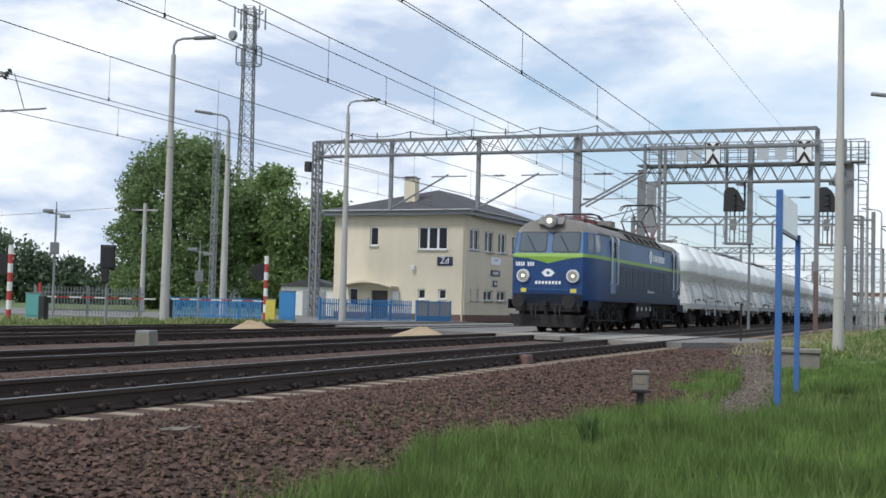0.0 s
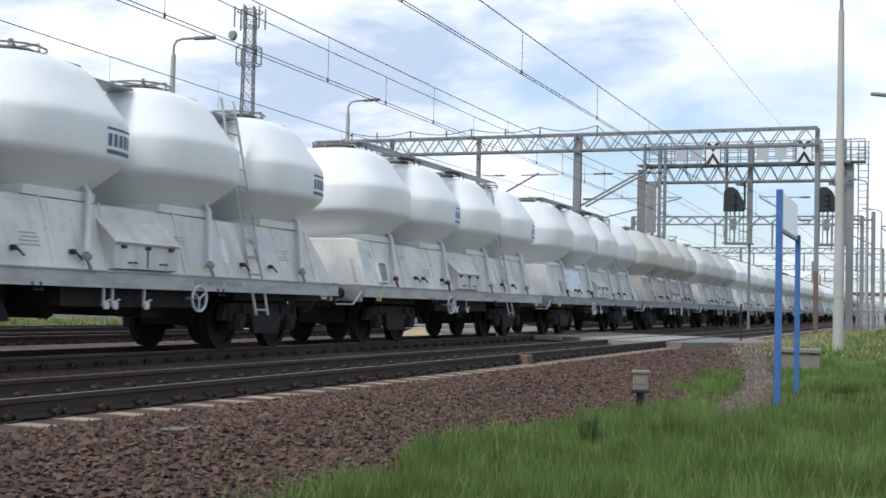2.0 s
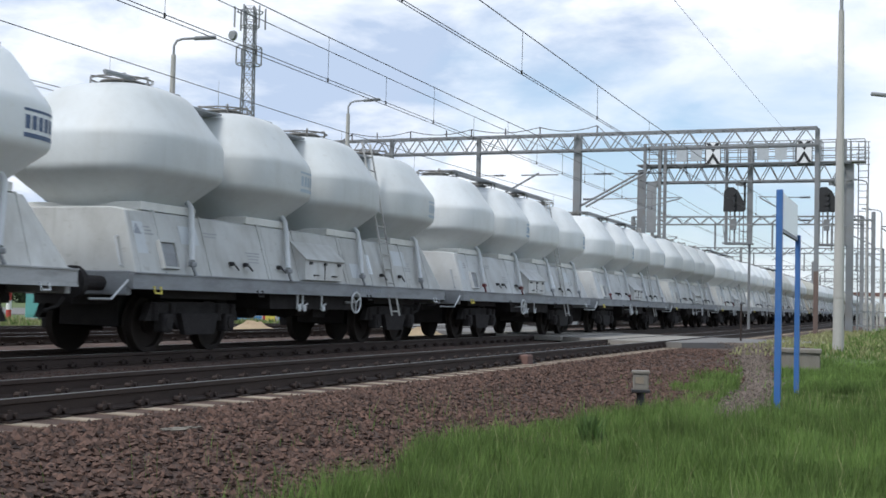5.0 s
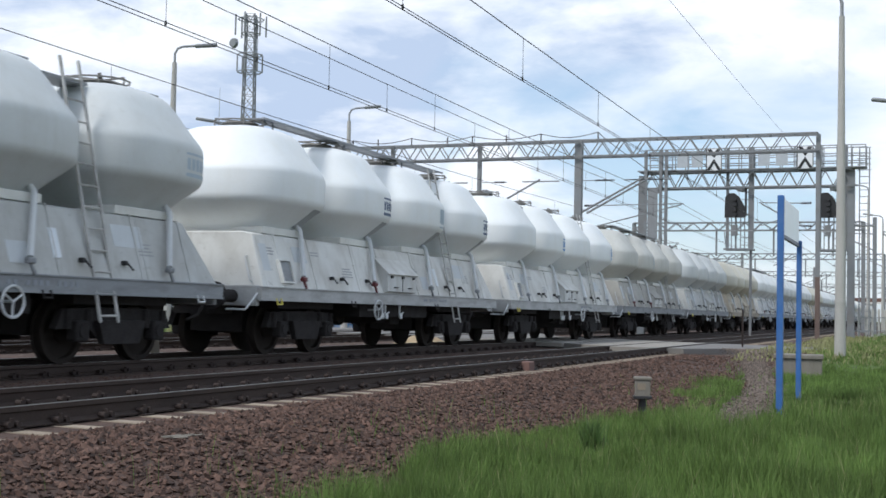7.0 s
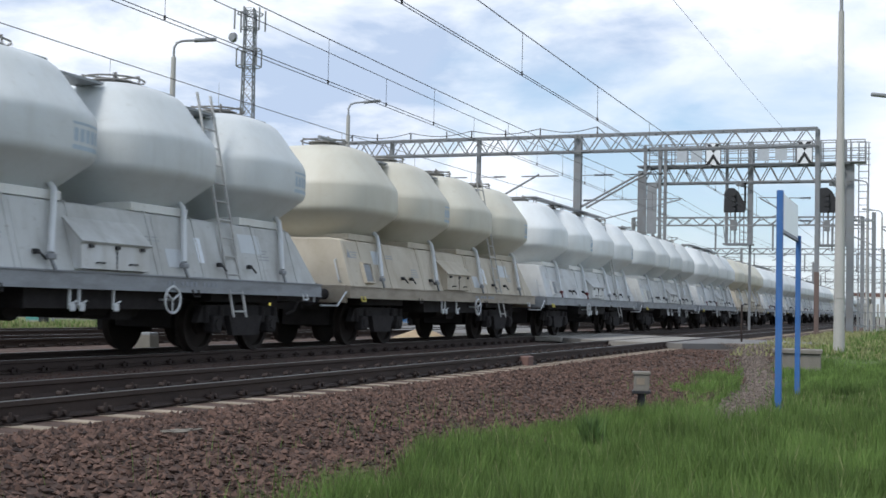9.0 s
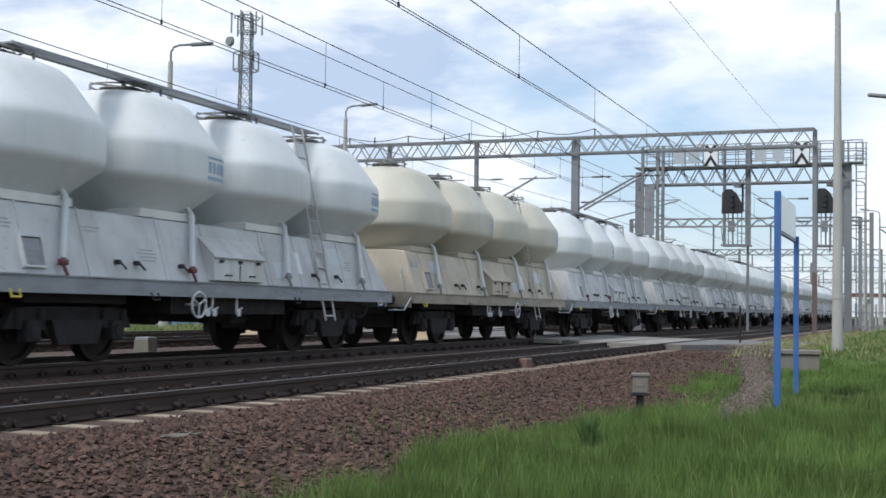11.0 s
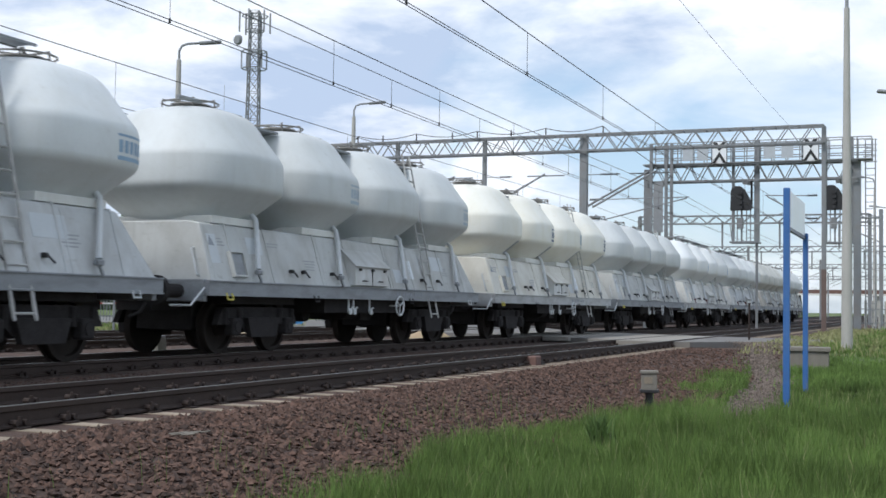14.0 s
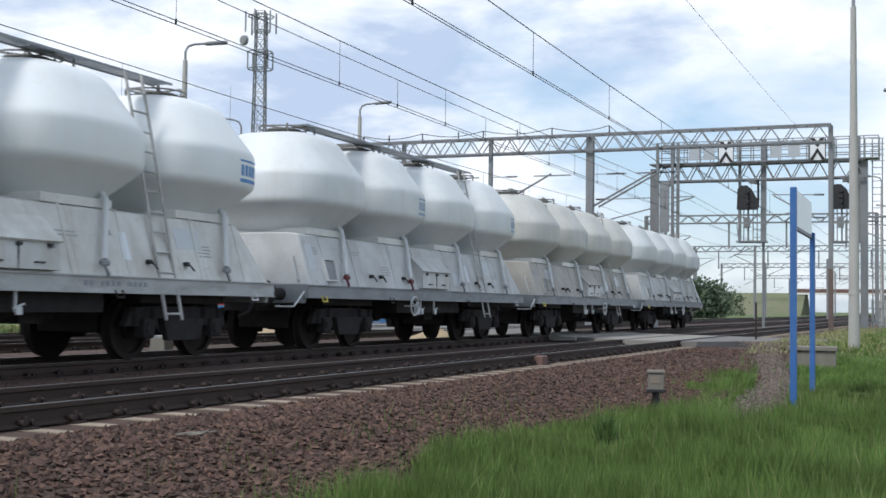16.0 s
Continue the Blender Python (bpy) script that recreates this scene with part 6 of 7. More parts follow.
    part("roof_busbar", lambda bm: (tube(bm, (-0.1, 4.5, 4.2), (-0.1, 13, 4.2), 0.025), [insulators(bm, (-0.1, 5 + 1.5 * k, 3.95), (-0.1, 5 + 1.5 * k, 4.2), 3, 0.06) for k in range(6)]), M["insulator"], t)
    part("roof_catwalk", lambda bm: box(bm, (0.72, 8.5, 4.0), (0.3, 9.0, 0.04)), M["lgrey"], t)
    for s in (-1, 1):
        for k in range(7):
            y = 5.7 + k * 1.1
            part("grille_frame", lambda bm: box(bm, (s * 1.29, y, 3.665), (0.46, 0.13, 0.05), 0, Matrix.Translation((s * 1.29, y, 3.665)) @ Matrix.Rotation(s * 0.78, 4, "Y") @ Matrix.Translation((-s * 1.29, -y, -3.665))), M["lgrey"], t, "pale grille frame")
        part("gutter_rail", lambda bm: bar(bm, (s * 1.45, 1.2, 3.50), (s * 1.45, LEN - 1.2, 3.50), 0.045), M["lgrey"], t)
        part("grille_rail", lambda bm: bar(bm, (s * 1.13, 5.6, 3.84), (s * 1.13, 12.4, 3.84), 0.05), M["lgrey"], t)
    # underframe and bogies
    part("underframe", lambda bm: (box(bm, (0, LEN / 2, 1.05), (2.3, LEN - 1.2, 0.25)), box(bm, (0, LEN / 2, 0.8), (1.9, 4.0, 0.7))), M["under"], t)
    for s in (-1, 1):
        part("equipment_case", lambda bm: (box(bm, (s * 1.32, LEN / 2 - 0.1, 0.86), (0.3, 2.5, 0.62), 0.03)), M["under"], t, "dark equipment case")
        part("case_fittings", lambda bm: [box(bm, (s * 1.48, LEN / 2 - 1.2 + 0.8 * k, 0.9), (0.02, 0.1, 0.16)) for k in range(4)], M["pipe"], t)
    for c in (3.5, LEN - 3.5):
        # The long middle box is added only to block daylight through the bogie.
        b = part("bogie_frame", lambda bm: [extrude(bm, [(c - 2.6, 0.62), (c - 2.3, 0.95), (c + 2.3, 0.95), (c + 2.6, 0.62), (c + 2.2, 0.55), (c + 1.0, 0.72), (c - 1.0, 0.72), (c - 2.2, 0.55)], "x", s * 1.05 - 0.07, s * 1.05 + 0.07) for s in (-1, 1)] + [box(bm, (0, c, 0.75), (2.0, 0.6, 0.3)), box(bm, (0, c, 0.62), (1.3, 4.6, 0.62))] + [extrude(bm, [(c + q - 0.5, 0.72), (c + q + 0.5, 0.72), (c + q + 0.3, 0.36), (c + q - 0.3, 0.36)], "x", s * 1.08 - 0.04, s * 1.08 + 0.04) for s in (-1, 1) for q in (-0.86, 0.86)], M["under"], t)
        for k in (-1.72, 0, 1.72):
            wheelset(b, c + k, 0.6)
            for s in (-1, 1):
                part("axle_box", lambda bm: (box(bm, (s * 1.16, c + k, 0.6), (0.2, 0.36, 0.36), 0.05), tube(bm, (s * 1.24, c + k, 0.6), (s * 1.3, c + k, 0.6), 0.13, n=12)), M["under"], b)
                for q in (-0.68, 0.68):
                    part("brake_shoe", lambda bm: box(bm, (s * 0.86, c + k + q, 0.58), (0.2, 0.11, 0.44), 0.02), M["under"], b)
                for q in (-0.34, 0.34):
                    part("spring", lambda bm: tube(bm, (s * 1.12, c + k + q, 0.78), (s * 1.12, c + k + q, 1.02), 0.1, n=10), M["under"], b)
        for s in (-1, 1):
            part("sand_box", lambda bm: box(bm, (s * 1.2, c - 2.45, 0.8), (0.24, 0.3, 0.4), 0.03), M["under"], b)
            part("brake_rod", lambda bm: bar(bm, (s * 1.2, c - 2.3, 0.45), (s * 1.2, c + 2.3, 0.42), 0.05), M["under"], b)
            for q in (-0.8, 0.75, -2.4, 2.3):
                part("brake_hanger", lambda bm: bar(bm, (s * 1.18, c + q, 0.3), (s * 1.18, c + q + 0.1, 0.9), 0.07), M["under"], b)
    return t


SILO = [(0.42, 1.9), (0.60, 2.02), (1.01, 2.375), (1.405, 2.715), (1.445, 2.755), (1.475, 2.81), (1.485, 2.87), (1.485, 3.27), (1.475, 3.335), (1.44, 3.41), (1.32, 3.575),
        (1.19, 3.765), (1.075, 3.94), (1.00, 4.04), (0.90, 4.12), (0.74, 4.185), (0.45, 4.23), (0.0001, 4.25)]
PLAN = 3.15                                 # squareness of the silos' plan


def silo_point(c, sx, a, z, off=0.004):
    """A point on a silo's skin, a degrees round from its side, off the skin by off."""
    zs = [q for r, q in SILO]
    r = float(np.interp(z, zs, [q for q, w in SILO])) + off
    u, v = math.cos(radians(a)), math.sin(radians(a))
    k = (abs(u) ** PLAN + abs(v) ** PLAN) ** (-1 / PLAN)
    return (sx * r * k * u, c + r * k * v, z)


def silo_patch(bm, c, sx, a0, a1, z0, z1, off=0.004, n=3, m=2):
    """A thin sheet that follows a silo's skin."""
    rows = [[bm.verts.new(silo_point(c, sx, a0 + (a1 - a0) * i / n, z0 + (z1 - z0) * j / m, off)) for i in range(n + 1)] for j in range(m + 1)]
    for p, q in zip(rows, rows[1:]):
        for i in range(n):
            bm.faces.new((p[i], p[i + 1], q[i + 1], q[i]))


def on_casing(sx, y, z, off=0.0):
    """Pose on the sloping casing: local x along the wagon, local y up the slope, local z outwards."""
    out = Vector((sx * 0.9545, 0, 0.298))
    up = Vector((-sx * 0.298, 0, 0.9545))
    along = up.cross(out)
    p = Vector((sx * (1.42 - 0.3125 * (z - 1.2)), y, z)) + out * off
    return Matrix(((along.x, up.x, out.x, p.x), (along.y, up.y, out.y, p.y), (along.z, up.z, out.z, p.z), (0, 0, 0, 1)))


def wagon(look_, roofwalk, label, mark="logo", patched=False, panel=False):
    t = thing("cement_wagon", pose(T2, 0, 0), label, "hopper wagon", "cement wagons of the train")
    tank_m, skirt_m = M["tank_" + look_], M["skirt_" + look_]
    sill_m = M["sill_cream"] if look_ == "cream" else M["sill_pale"] if look_ in ("white", "pale") else M["sill"]
    r = random.Random(len(label) + len(look_))
    CY = [6.745 + 3.08 * (k - 1.5) for k in range(4)]
    y0, y1 = 0.62, PITCH - 0.62
    for k, c in enumerate(CY):
        def body(bm):
            lathe(bm, SILO, 56, PLAN)
            bmesh.ops.translate(bm, vec=(0, c, 0), verts=bm.verts[:])
        s = part("silo", body, tank_m, t, "", 28)

        def hatch(bm):
            tube(bm, (0, c, 4.2), (0, c, 4.31), 0.32, 0.30, 16)
            tube(bm, (0, c, 4.31), (0, c, 4.335), 0.35, 0.33, 16)
            for i in range(14):
                a, b = 6.2832 * i / 14, 6.2832 * (i + 1) / 14
                tube(bm, (0.5 * math.cos(a), c + 0.5 * math.sin(a), 4.35), (0.5 * math.cos(b), c + 0.5 * math.sin(b), 4.35), 0.016, n=5)
                if i % 3 == 0:
                    tube(bm, (0.5 * math.cos(a), c + 0.5 * math.sin(a), 4.16), (0.5 * math.cos(a), c + 0.5 * math.sin(a), 4.35), 0.016, n=5)
                    bar(bm, (0.1, c, 4.36), (0.5 * math.cos(a), c + 0.5 * math.sin(a), 4.38), 0.025)
            tube(bm, (0.12, c - 0.1, 4.33), (0.2, c - 0.2, 4.43), 0.02, n=5)
            tube(bm, (-0.12, c + 0.1, 4.33), (-0.1, c + 0.25, 4.42), 0.02, n=5)
        part("filling_hatch", hatch, M["hatch"], s)
        for sx in (-1, 1):
            part("outlet_pipe", lambda bm: pipe(bm, [(sx * 0.98, c + 0.46, 2.44), (sx * 1.13, c + 0.40, 2.32), (sx * 1.22, c + 0.30, 2.12), (sx * 1.46, c - 0.01, 1.44)], 0.046, 10), M["pipe"], t, "pale slanted discharge pipe", 40)
            part("pipe_valve", lambda bm: (box(bm, (sx * 1.475, c - 0.02, 1.39), (0.09, 0.15, 0.08), 0.02), bar(bm, (sx * 1.48, c - 0.03, 1.37), (sx * 1.5, c + 0.05, 1.22), 0.035), bar(bm, (sx * 1.49, c - 0.12, 1.42), (sx * 1.5, c + 0.02, 1.40), 0.03)), M["crank"] if roofwalk and k < 2 else M["sill"], t)
            for q, w in ((-0.62, 0.035), (0.62, 0.025)):
                part("support_rib", lambda bm: extrude(bm, [(sx * 1.30, 1.22), (sx * 1.425, 1.22), (sx * 1.125, 2.19), (sx * 0.95, 2.19)], "y", c + q, c + q + w), skirt_m, t)
        part("saddle", lambda bm: box(bm, (0, c - 0.12, 2.25), (2.14, 1.5, 0.13), 0.012), M["saddle"] if look_ != "cream" else skirt_m, t, "pale saddle plate")
        for sx in (-1, 1):
            if k in (1, 3):
                def logo(bm):
                    for i in range(5):
                        silo_patch(bm, c, sx, 13 + 5.1 * i, 16.5 + 5.1 * i, 2.97, 3.15, n=1, m=1)
                    silo_patch(bm, c, sx, 12, 38, 3.20, 3.235, n=6, m=1)
                    silo_patch(bm, c, sx, 12, 38, 2.86, 2.92, n=6, m=1)
                part("logo", logo, M[mark], s, "blocky company mark between two stripes")
            elif k == 2 and patched:
                part("repaint_patch", lambda bm: silo_patch(bm, c, sx, 16, 40, 2.82, 3.26, n=5), M["patch_blue"], s, "grey blue repainted square")
            if patched:
                part("repaint_patch", lambda bm: silo_patch(bm, c, sx, 17, 36, 2.36, 2.72, n=4, m=4), M["patch"], s, "grey repainted patch")

    def casing(bm):
        prof = [(-1.42, 1.2), (1.42, 1.2), (1.12, 2.16), (0.9, 2.2), (-0.9, 2.2), (-1.12, 2.16)]
        a = [bm.verts.new((x, y0 + 0.12 + (0.05 if z > 1.5 else 0), z)) for x, z in prof]
        b = [bm.verts.new((x, y1 - 0.1 - (0.62 if z > 1.5 else 0), z)) for x, z in prof]
        for i in range(6):
            bm.faces.new((a[i], a[(i + 1) % 6], b[(i + 1) % 6], b[i]))
        bm.faces.new(a[::-1])
        bm.faces.new(b)
        bmesh.ops.bevel(bm, geom=bm.edges[:], offset=0.02, segments=1, affect="EDGES")
    part("hopper_casing", casing, skirt_m, t, "dusty light grey sheet casing" if look_ != "cream" else "dusty cream sheet casing")
    for sx in (-1, 1):
        part("sill", lambda bm: extrude(bm, [(sx * 1.46, 1.0), (sx * 1.36, 1.0), (sx * 1.36, 1.2), (sx * 1.46, 1.2)], "y", y0, y1), sill_m, t)
        for z in (1.213, 0.989):
            part("sill_lip", lambda bm: box(bm, (sx * 1.435, PITCH / 2, z), (0.09, y1 - y0, 0.022)), sill_m, t)
        tagged(part("sill_stencil", lambda bm: [box(bm, (sx * 1.464, 7.9 + 0.12 * i, 1.11), (0.006, 0.07, 0.07)) for i in range(12) if i not in (2, 7)], M["logogrey"], t, "dark stencilled number bars"), kind="stuff")
        h = part("access_hatch", lambda bm: extrude(bm, [(sx * 1.34, 1.24), (sx * 1.52, 1.26), (sx * 1.50, 1.62), (sx * 1.20, 1.92)], "y", 5.75, 7.3), M["hatchpaint"] if look_ != "cream" else skirt_m, t, "pale two-door access hatch")
        part("hatch_roof", lambda bm: extrude(bm, [(sx * 1.53, 1.61), (sx * 1.545, 1.635), (sx * 1.19, 1.965), (sx * 1.18, 1.94)], "y", 5.72, 7.33), skirt_m, h)
        for i in range(3):
            part("hatch_hinge", lambda bm: box(bm, (sx * 1.525, 5.95 + 0.58 * i, 1.57), (0.03, 0.09, 0.05)), M["black"], h)
        for y in (6.15, 6.9):
            part("hatch_handle", lambda bm: pipe(bm, [(sx * 1.512, y - 0.08, 1.34), (sx * 1.55, y - 0.08, 1.35), (sx * 1.55, y + 0.08, 1.35), (sx * 1.512, y + 0.08, 1.34)], 0.012, 5), M["black"], h)
        part("hatch_seam", lambda bm: box(bm, (sx * 1.517, 6.53, 1.43), (0.012, 0.015, 0.34)), M["black"], h)
        sh = part("small_hatch", lambda bm: box(bm, (0, 0, 0.02), (0.36, 0.38, 0.06), 0.02, on_casing(sx, 1.62, 1.5)), M["sill"], t)
        part("rim", lambda bm: [box(bm, (p, q, 0.03), (u, v, 0.09), 0, on_casing(sx, 1.62, 1.5)) for p, q, u, v in ((-0.2, 0, 0.03, 0.44), (0.2, 0, 0.03, 0.44), (0, 0.21, 0.37, 0.03), (0, -0.21, 0.37, 0.03))], skirt_m, sh)
        for y in (3.4, 3.85, 9.4, 10.35, 5.0):
            part("valve_lever", lambda bm: (box(bm, (sx * 1.385, y, 1.45), (0.09, 0.07, 0.07), 0.015), bar(bm, (sx * 1.42, y, 1.46), (sx * 1.45, y + 0.13, 1.35), 0.022)), M["black"], t)
        part("placard", lambda bm: box(bm, (0, 0, 0.004), (0.16, 0.42, 0.012), 0, on_casing(sx, 8.95, 1.66)), M["plate"], t, "small pale placard")
        for y, z, w, lines in ((1.25, 1.92, 0.34, 3), (3.0, 1.92, 0.5, 2), (4.25, 1.66, 0.5, 4), (7.75, 1.80, 0.42, 2), (11.0, 1.75, 0.42, 4)):
            tagged(part("stencil", lambda bm: [box(bm, (-r.uniform(0, 0.05), -0.055 * i, 0.0), (w * r.uniform(0.6, 1.0), 0.024, 0.006), 0, on_casing(sx, y, z)) for i in range(lines)], M["stencil"], t, "faded stencilled lines"), kind="stuff")
        for y, z, w, hh in ((1.02, 1.75, 0.28, 0.5), (2.35, 1.85, 0.5, 0.3), (8.2, 1.5, 0.4, 0.3), (10.6, 1.85, 0.7, 0.34)):
            if r.random() < 0.75:
                part("touch_up_patch", lambda bm: box(bm, (0, 0, 0), (w, hh, 0.008), 0, on_casing(sx, y, z)), M["touchup"], t, "paler touched-up paint")
        for y in (0.88, 4.72, 7.82, 10.9):
            part("weld_seam", lambda bm: box(bm, (0, 0, 0), (0.022, 0.94, 0.012), 0, on_casing(sx, y, 1.68)), skirt_m, t)
        if panel:
            part("repaint_panel", lambda bm: box(bm, (0, 0, 0), (1.95, 0.7, 0.004), 0, on_casing(sx, 3.54, 1.76)), M["panelblue"], t, "large pale blue repainted panel")
        part("warning_mark", lambda bm: extrude(bm, [(0.0, 0.11), (-0.09, -0.06), (0.09, -0.06)], "z", 0.0, 0.008) and bmesh.ops.transform(bm, matrix=on_casing(sx, 8.62 if roofwalk else 0.99, 1.86), verts=bm.verts[:]), M["logogrey"], t, "small dark triangle mark")

        def ladder(bm):
            def at(yy, f):                      # a straight ladder that leans in through the gap between two silos
                return (sx * (1.53 - 0.78 * f), yy - 0.18 * f, 0.60 + 3.95 * f)
            for yy in (9.66, 10.06):
                bar(bm, at(yy, 0.0), at(yy, 0.945), 0.055, 0.03)
            for i in range(12):
                tube(bm, at(9.66, (i + 0.3) / 13), at(10.06, (i + 0.3) / 13), 0.017, n=5)
        part("ladder", ladder, M["laddersteel"], t, "worn pale steel ladder")

        def handwheel(bm):
            n = 20
            c = Vector((sx * 1.50, 5.35 if roofwalk else 7.95, 0.86))
            for i in range(n):
                a, b = 6.2832 * i / n, 6.2832 * (i + 1) / n
                tube(bm, c + Vector((0, 0.2 * math.cos(a), 0.2 * math.sin(a))), c + Vector((0, 0.2 * math.cos(b), 0.2 * math.sin(b))), 0.02, n=5)
            for i in range(3):
                a = 6.2832 * i / 3 + 0.5
                tube(bm, c, c + Vector((0, 0.2 * math.cos(a), 0.2 * math.sin(a))), 0.014, n=5)
            tube(bm, c, c - Vector((sx * 0.3, 0, 0)), 0.02, n=5)
        part("handwheel", handwheel, M["pipe"], t, "pale brake handwheel")
        for y in (5.65, 5.85, 6.6):
            part("brake_lever", lambda bm: (box(bm, (sx * 1.42, y, 0.86), (0.03, 0.03, 0.3)), box(bm, (sx * 1.44, y + 0.05, 0.73), (0.03, 0.12, 0.11), 0.02), bar(bm, (sx * 1.45, y - 0.06, 0.76), (sx * 1.46, y + 0.12, 0.82), 0.02)), M["pipe"], t)
        for y in (1.2, 4.2, 8.6, 12.2):
            part("lashing_hook", lambda bm: pipe(bm, [(sx * 1.47, y - 0.08, 1.02), (sx * 1.5, y - 0.08, 0.92), (sx * 1.5, y + 0.08, 0.92), (sx * 1.47, y + 0.08, 1.02)], 0.018, 5), M["yellow"] if y < 2 else M["pipe"] if y > 12 else M["under"], t)
        part("shunter_rail", lambda bm: pipe(bm, [(sx * 1.38, y0 - 0.02, 1.1), (sx * 1.38, y0 - 0.4, 0.82), (sx * 1.0, y0 - 0.4, 0.82)], 0.018, 6), M["pipe"], t)
        part("grab_handle", lambda bm: pipe(bm, [(sx * 1.18, y0 + 0.13, 1.30), (sx * 1.18, y0 + 0.05, 1.32), (sx * 1.05, y0 + 0.07, 1.74), (sx * 1.05, y0 + 0.16, 1.76)], 0.016, 5), M["pipe"], t)

    for yy in (y0 + 0.06, y1 - 0.06):
        part("headstock", lambda bm: box(bm, (0, yy, 1.06), (2.7, 0.12, 0.36), 0.02), sill_m, t)
    # The wide 3.6 m box is filler, added to darken the gap between bogies.
    part("underframe", lambda bm: (box(bm, (0, PITCH / 2, 0.9), (0.7, PITCH - 1.3, 0.34)), box(bm, (0, PITCH / 2, 1.08), (2.6, PITCH - 1.5, 0.12)), box(bm, (0, PITCH / 2, 0.86), (2.5, 3.6, 0.30)), tube(bm, (-0.7, 5.6, 0.72), (0.5, 5.6, 0.72), 0.2, n=12), box(bm, (0, 7.5, 0.7), (1.8, 0.5, 0.3))), M["under"], t)
    part("air_reservoir", lambda bm: tube(bm, (0.7, 6.7, 0.74), (0.7, 8.0, 0.74), 0.17, n=14), M["under"], t)
    for x in (-0.88, 0.88):
        buffer(t, x, y0, 1.05, -1)
        buffer(t, x, y1, 1.05, 1)
    part("coupling", lambda bm: (bar(bm, (0, y0, 1.02), (0, 0.02, 0.98), 0.09), bar(bm, (0, y1, 1.02), (0, PITCH - 0.02, 0.98), 0.09), pipe(bm, [(0.35, y0, 1.0), (0.35, 0.35, 0.7), (0.3, 0.1, 0.62)], 0.03, 6)), M["under"], t)
    for c in (2.85, PITCH - 2.85):
        # Inner box and top plate are fillers that keep light from passing through.
        b = part("bogie_frame", lambda bm: [extrude(bm, [(c - 1.35, 0.5), (c - 1.2, 0.78), (c - 0.5, 0.80), (c + 0.5, 0.80), (c + 1.2, 0.78), (c + 1.35, 0.5), (c + 0.62, 0.5), (c + 0.45, 0.36), (c - 0.45, 0.36), (c - 0.62, 0.5)], "x", s * 1.0 - 0.06, s * 1.0 + 0.06) for s in (-1, 1)] + [box(bm, (0, c, 0.65), (2.0, 0.35, 0.28)), box(bm, (0, c, 0.66), (1.1, 2.7, 0.5)), box(bm, (0, c, 0.95), (2.3, 2.2, 0.2))] + [extrude(bm, [(c - 0.42, 0.28), (c + 0.42, 0.28), (c + 0.55, 0.62), (c - 0.55, 0.62)], "x", s * 1.12 - 0.05, s * 1.12 + 0.05) for s in (-1, 1)], M["under"], t)
        for q in (-0.9, 0.9):
            wheelset(b, c + q, 0.46)
            for s in (-1, 1):
                part("axle_box", lambda bm: (box(bm, (s * 1.08, c + q, 0.47), (0.2, 0.28, 0.3), 0.04), tube(bm, (s * 1.16, c + q, 0.47), (s * 1.2, c + q, 0.47), 0.1, n=10), [tube(bm, (s * 1.06, c + q + k, 0.5), (s * 1.06, c + q + k, 0.78), 0.07, n=8) for k in (-0.22, 0.22)]), M["under"], b)
    if roofwalk:
        def plank(bm):
            for i in range(14):
                box(bm, (0.42, CY[0] + 0.2 + 0.64 * i, 4.40), (0.34, 0.60, 0.022))
            for q in (0.25, 0.59):
                bar(bm, (q, CY[0] - 0.15, 4.39), (q, CY[0] + 8.85, 4.39), 0.035)
            for c in CY[:3]:
                bar(bm, (0.42, c + 0.5, 4.15), (0.42, c + 0.5, 4.4), 0.03)
        part("roof_walkway", plank, M["fascia"], t, "grey grating roof walkway")
    else:
        part("roof_pipe", lambda bm: tube(bm, (0.35, CY[0] - 0.9, 4.32), (0.35, CY[0] - 0.2, 4.34), 0.04, n=8), M["galv"], t)
        for c in CY:
            part("vent_pipe", lambda bm: pipe(bm, [(0.5, c + 0.95, 3.9), (0.5, c + 0.9, 4.24), (0.2, c + 0.5, 4.33)], 0.016, 6), M["galv"], t)
        for a, b in zip(CY, CY[1:]):
            part("footplate", lambda bm: box(bm, (0.3, (a + b) / 2, 4.1), (0.5, 1.2, 0.04)), M["galv"], t)
    return t


TRAIN = [(locomotive(), LOCO_Y)]
KINDS = {"grey": wagon("grey", False, "pale grey four-silo cement hopper wagon with ladders", "logofaded"),
         "greywalk": wagon("light", True, "pale grey four-silo cement hopper wagon with a roof walkway"),
         "panelwalk": wagon("light", True, "pale grey cement hopper wagon with a pale blue repainted panel", "logofaded", False, True),
         "beige": wagon("beige", False, "dusty warm grey four-silo cement hopper wagon with ladders", "logofaded"),
         "beigewalk": wagon("beige", True, "dusty warm grey four-silo cement hopper wagon with a roof walkway", "logofaded"),
         "white": wagon("white", False, "clean white four-silo cement hopper wagon", "logonavy"),
         "whiteblue": wagon("white", False, "clean white four-silo cement hopper wagon with bright blue marks", "logobright"),
         "whitewalk": wagon("white", True, "clean white four-silo cement hopper wagon with a roof walkway", "logobright"),
         "patched": wagon("white", True, "white cement hopper wagon with grey repainted patches and roof walkway", "logonavy", True),
         "pale": wagon("pale", False, "pale cream four-silo cement hopper wagon with grey repainted patches", "logonavy", True),
         "cream": wagon("cream", False, "dusty cream four-silo cement hopper wagon", "logofaded")}
ORDER = ("white whitewalk panelwalk beige grey white grey greywalk greywalk grey patched whiteblue beigewalk grey cream greywalk grey greywalk cream greywalk "
         "grey greywalk greywalk grey pale grey whitewalk greywalk beige grey").split()
used = set()
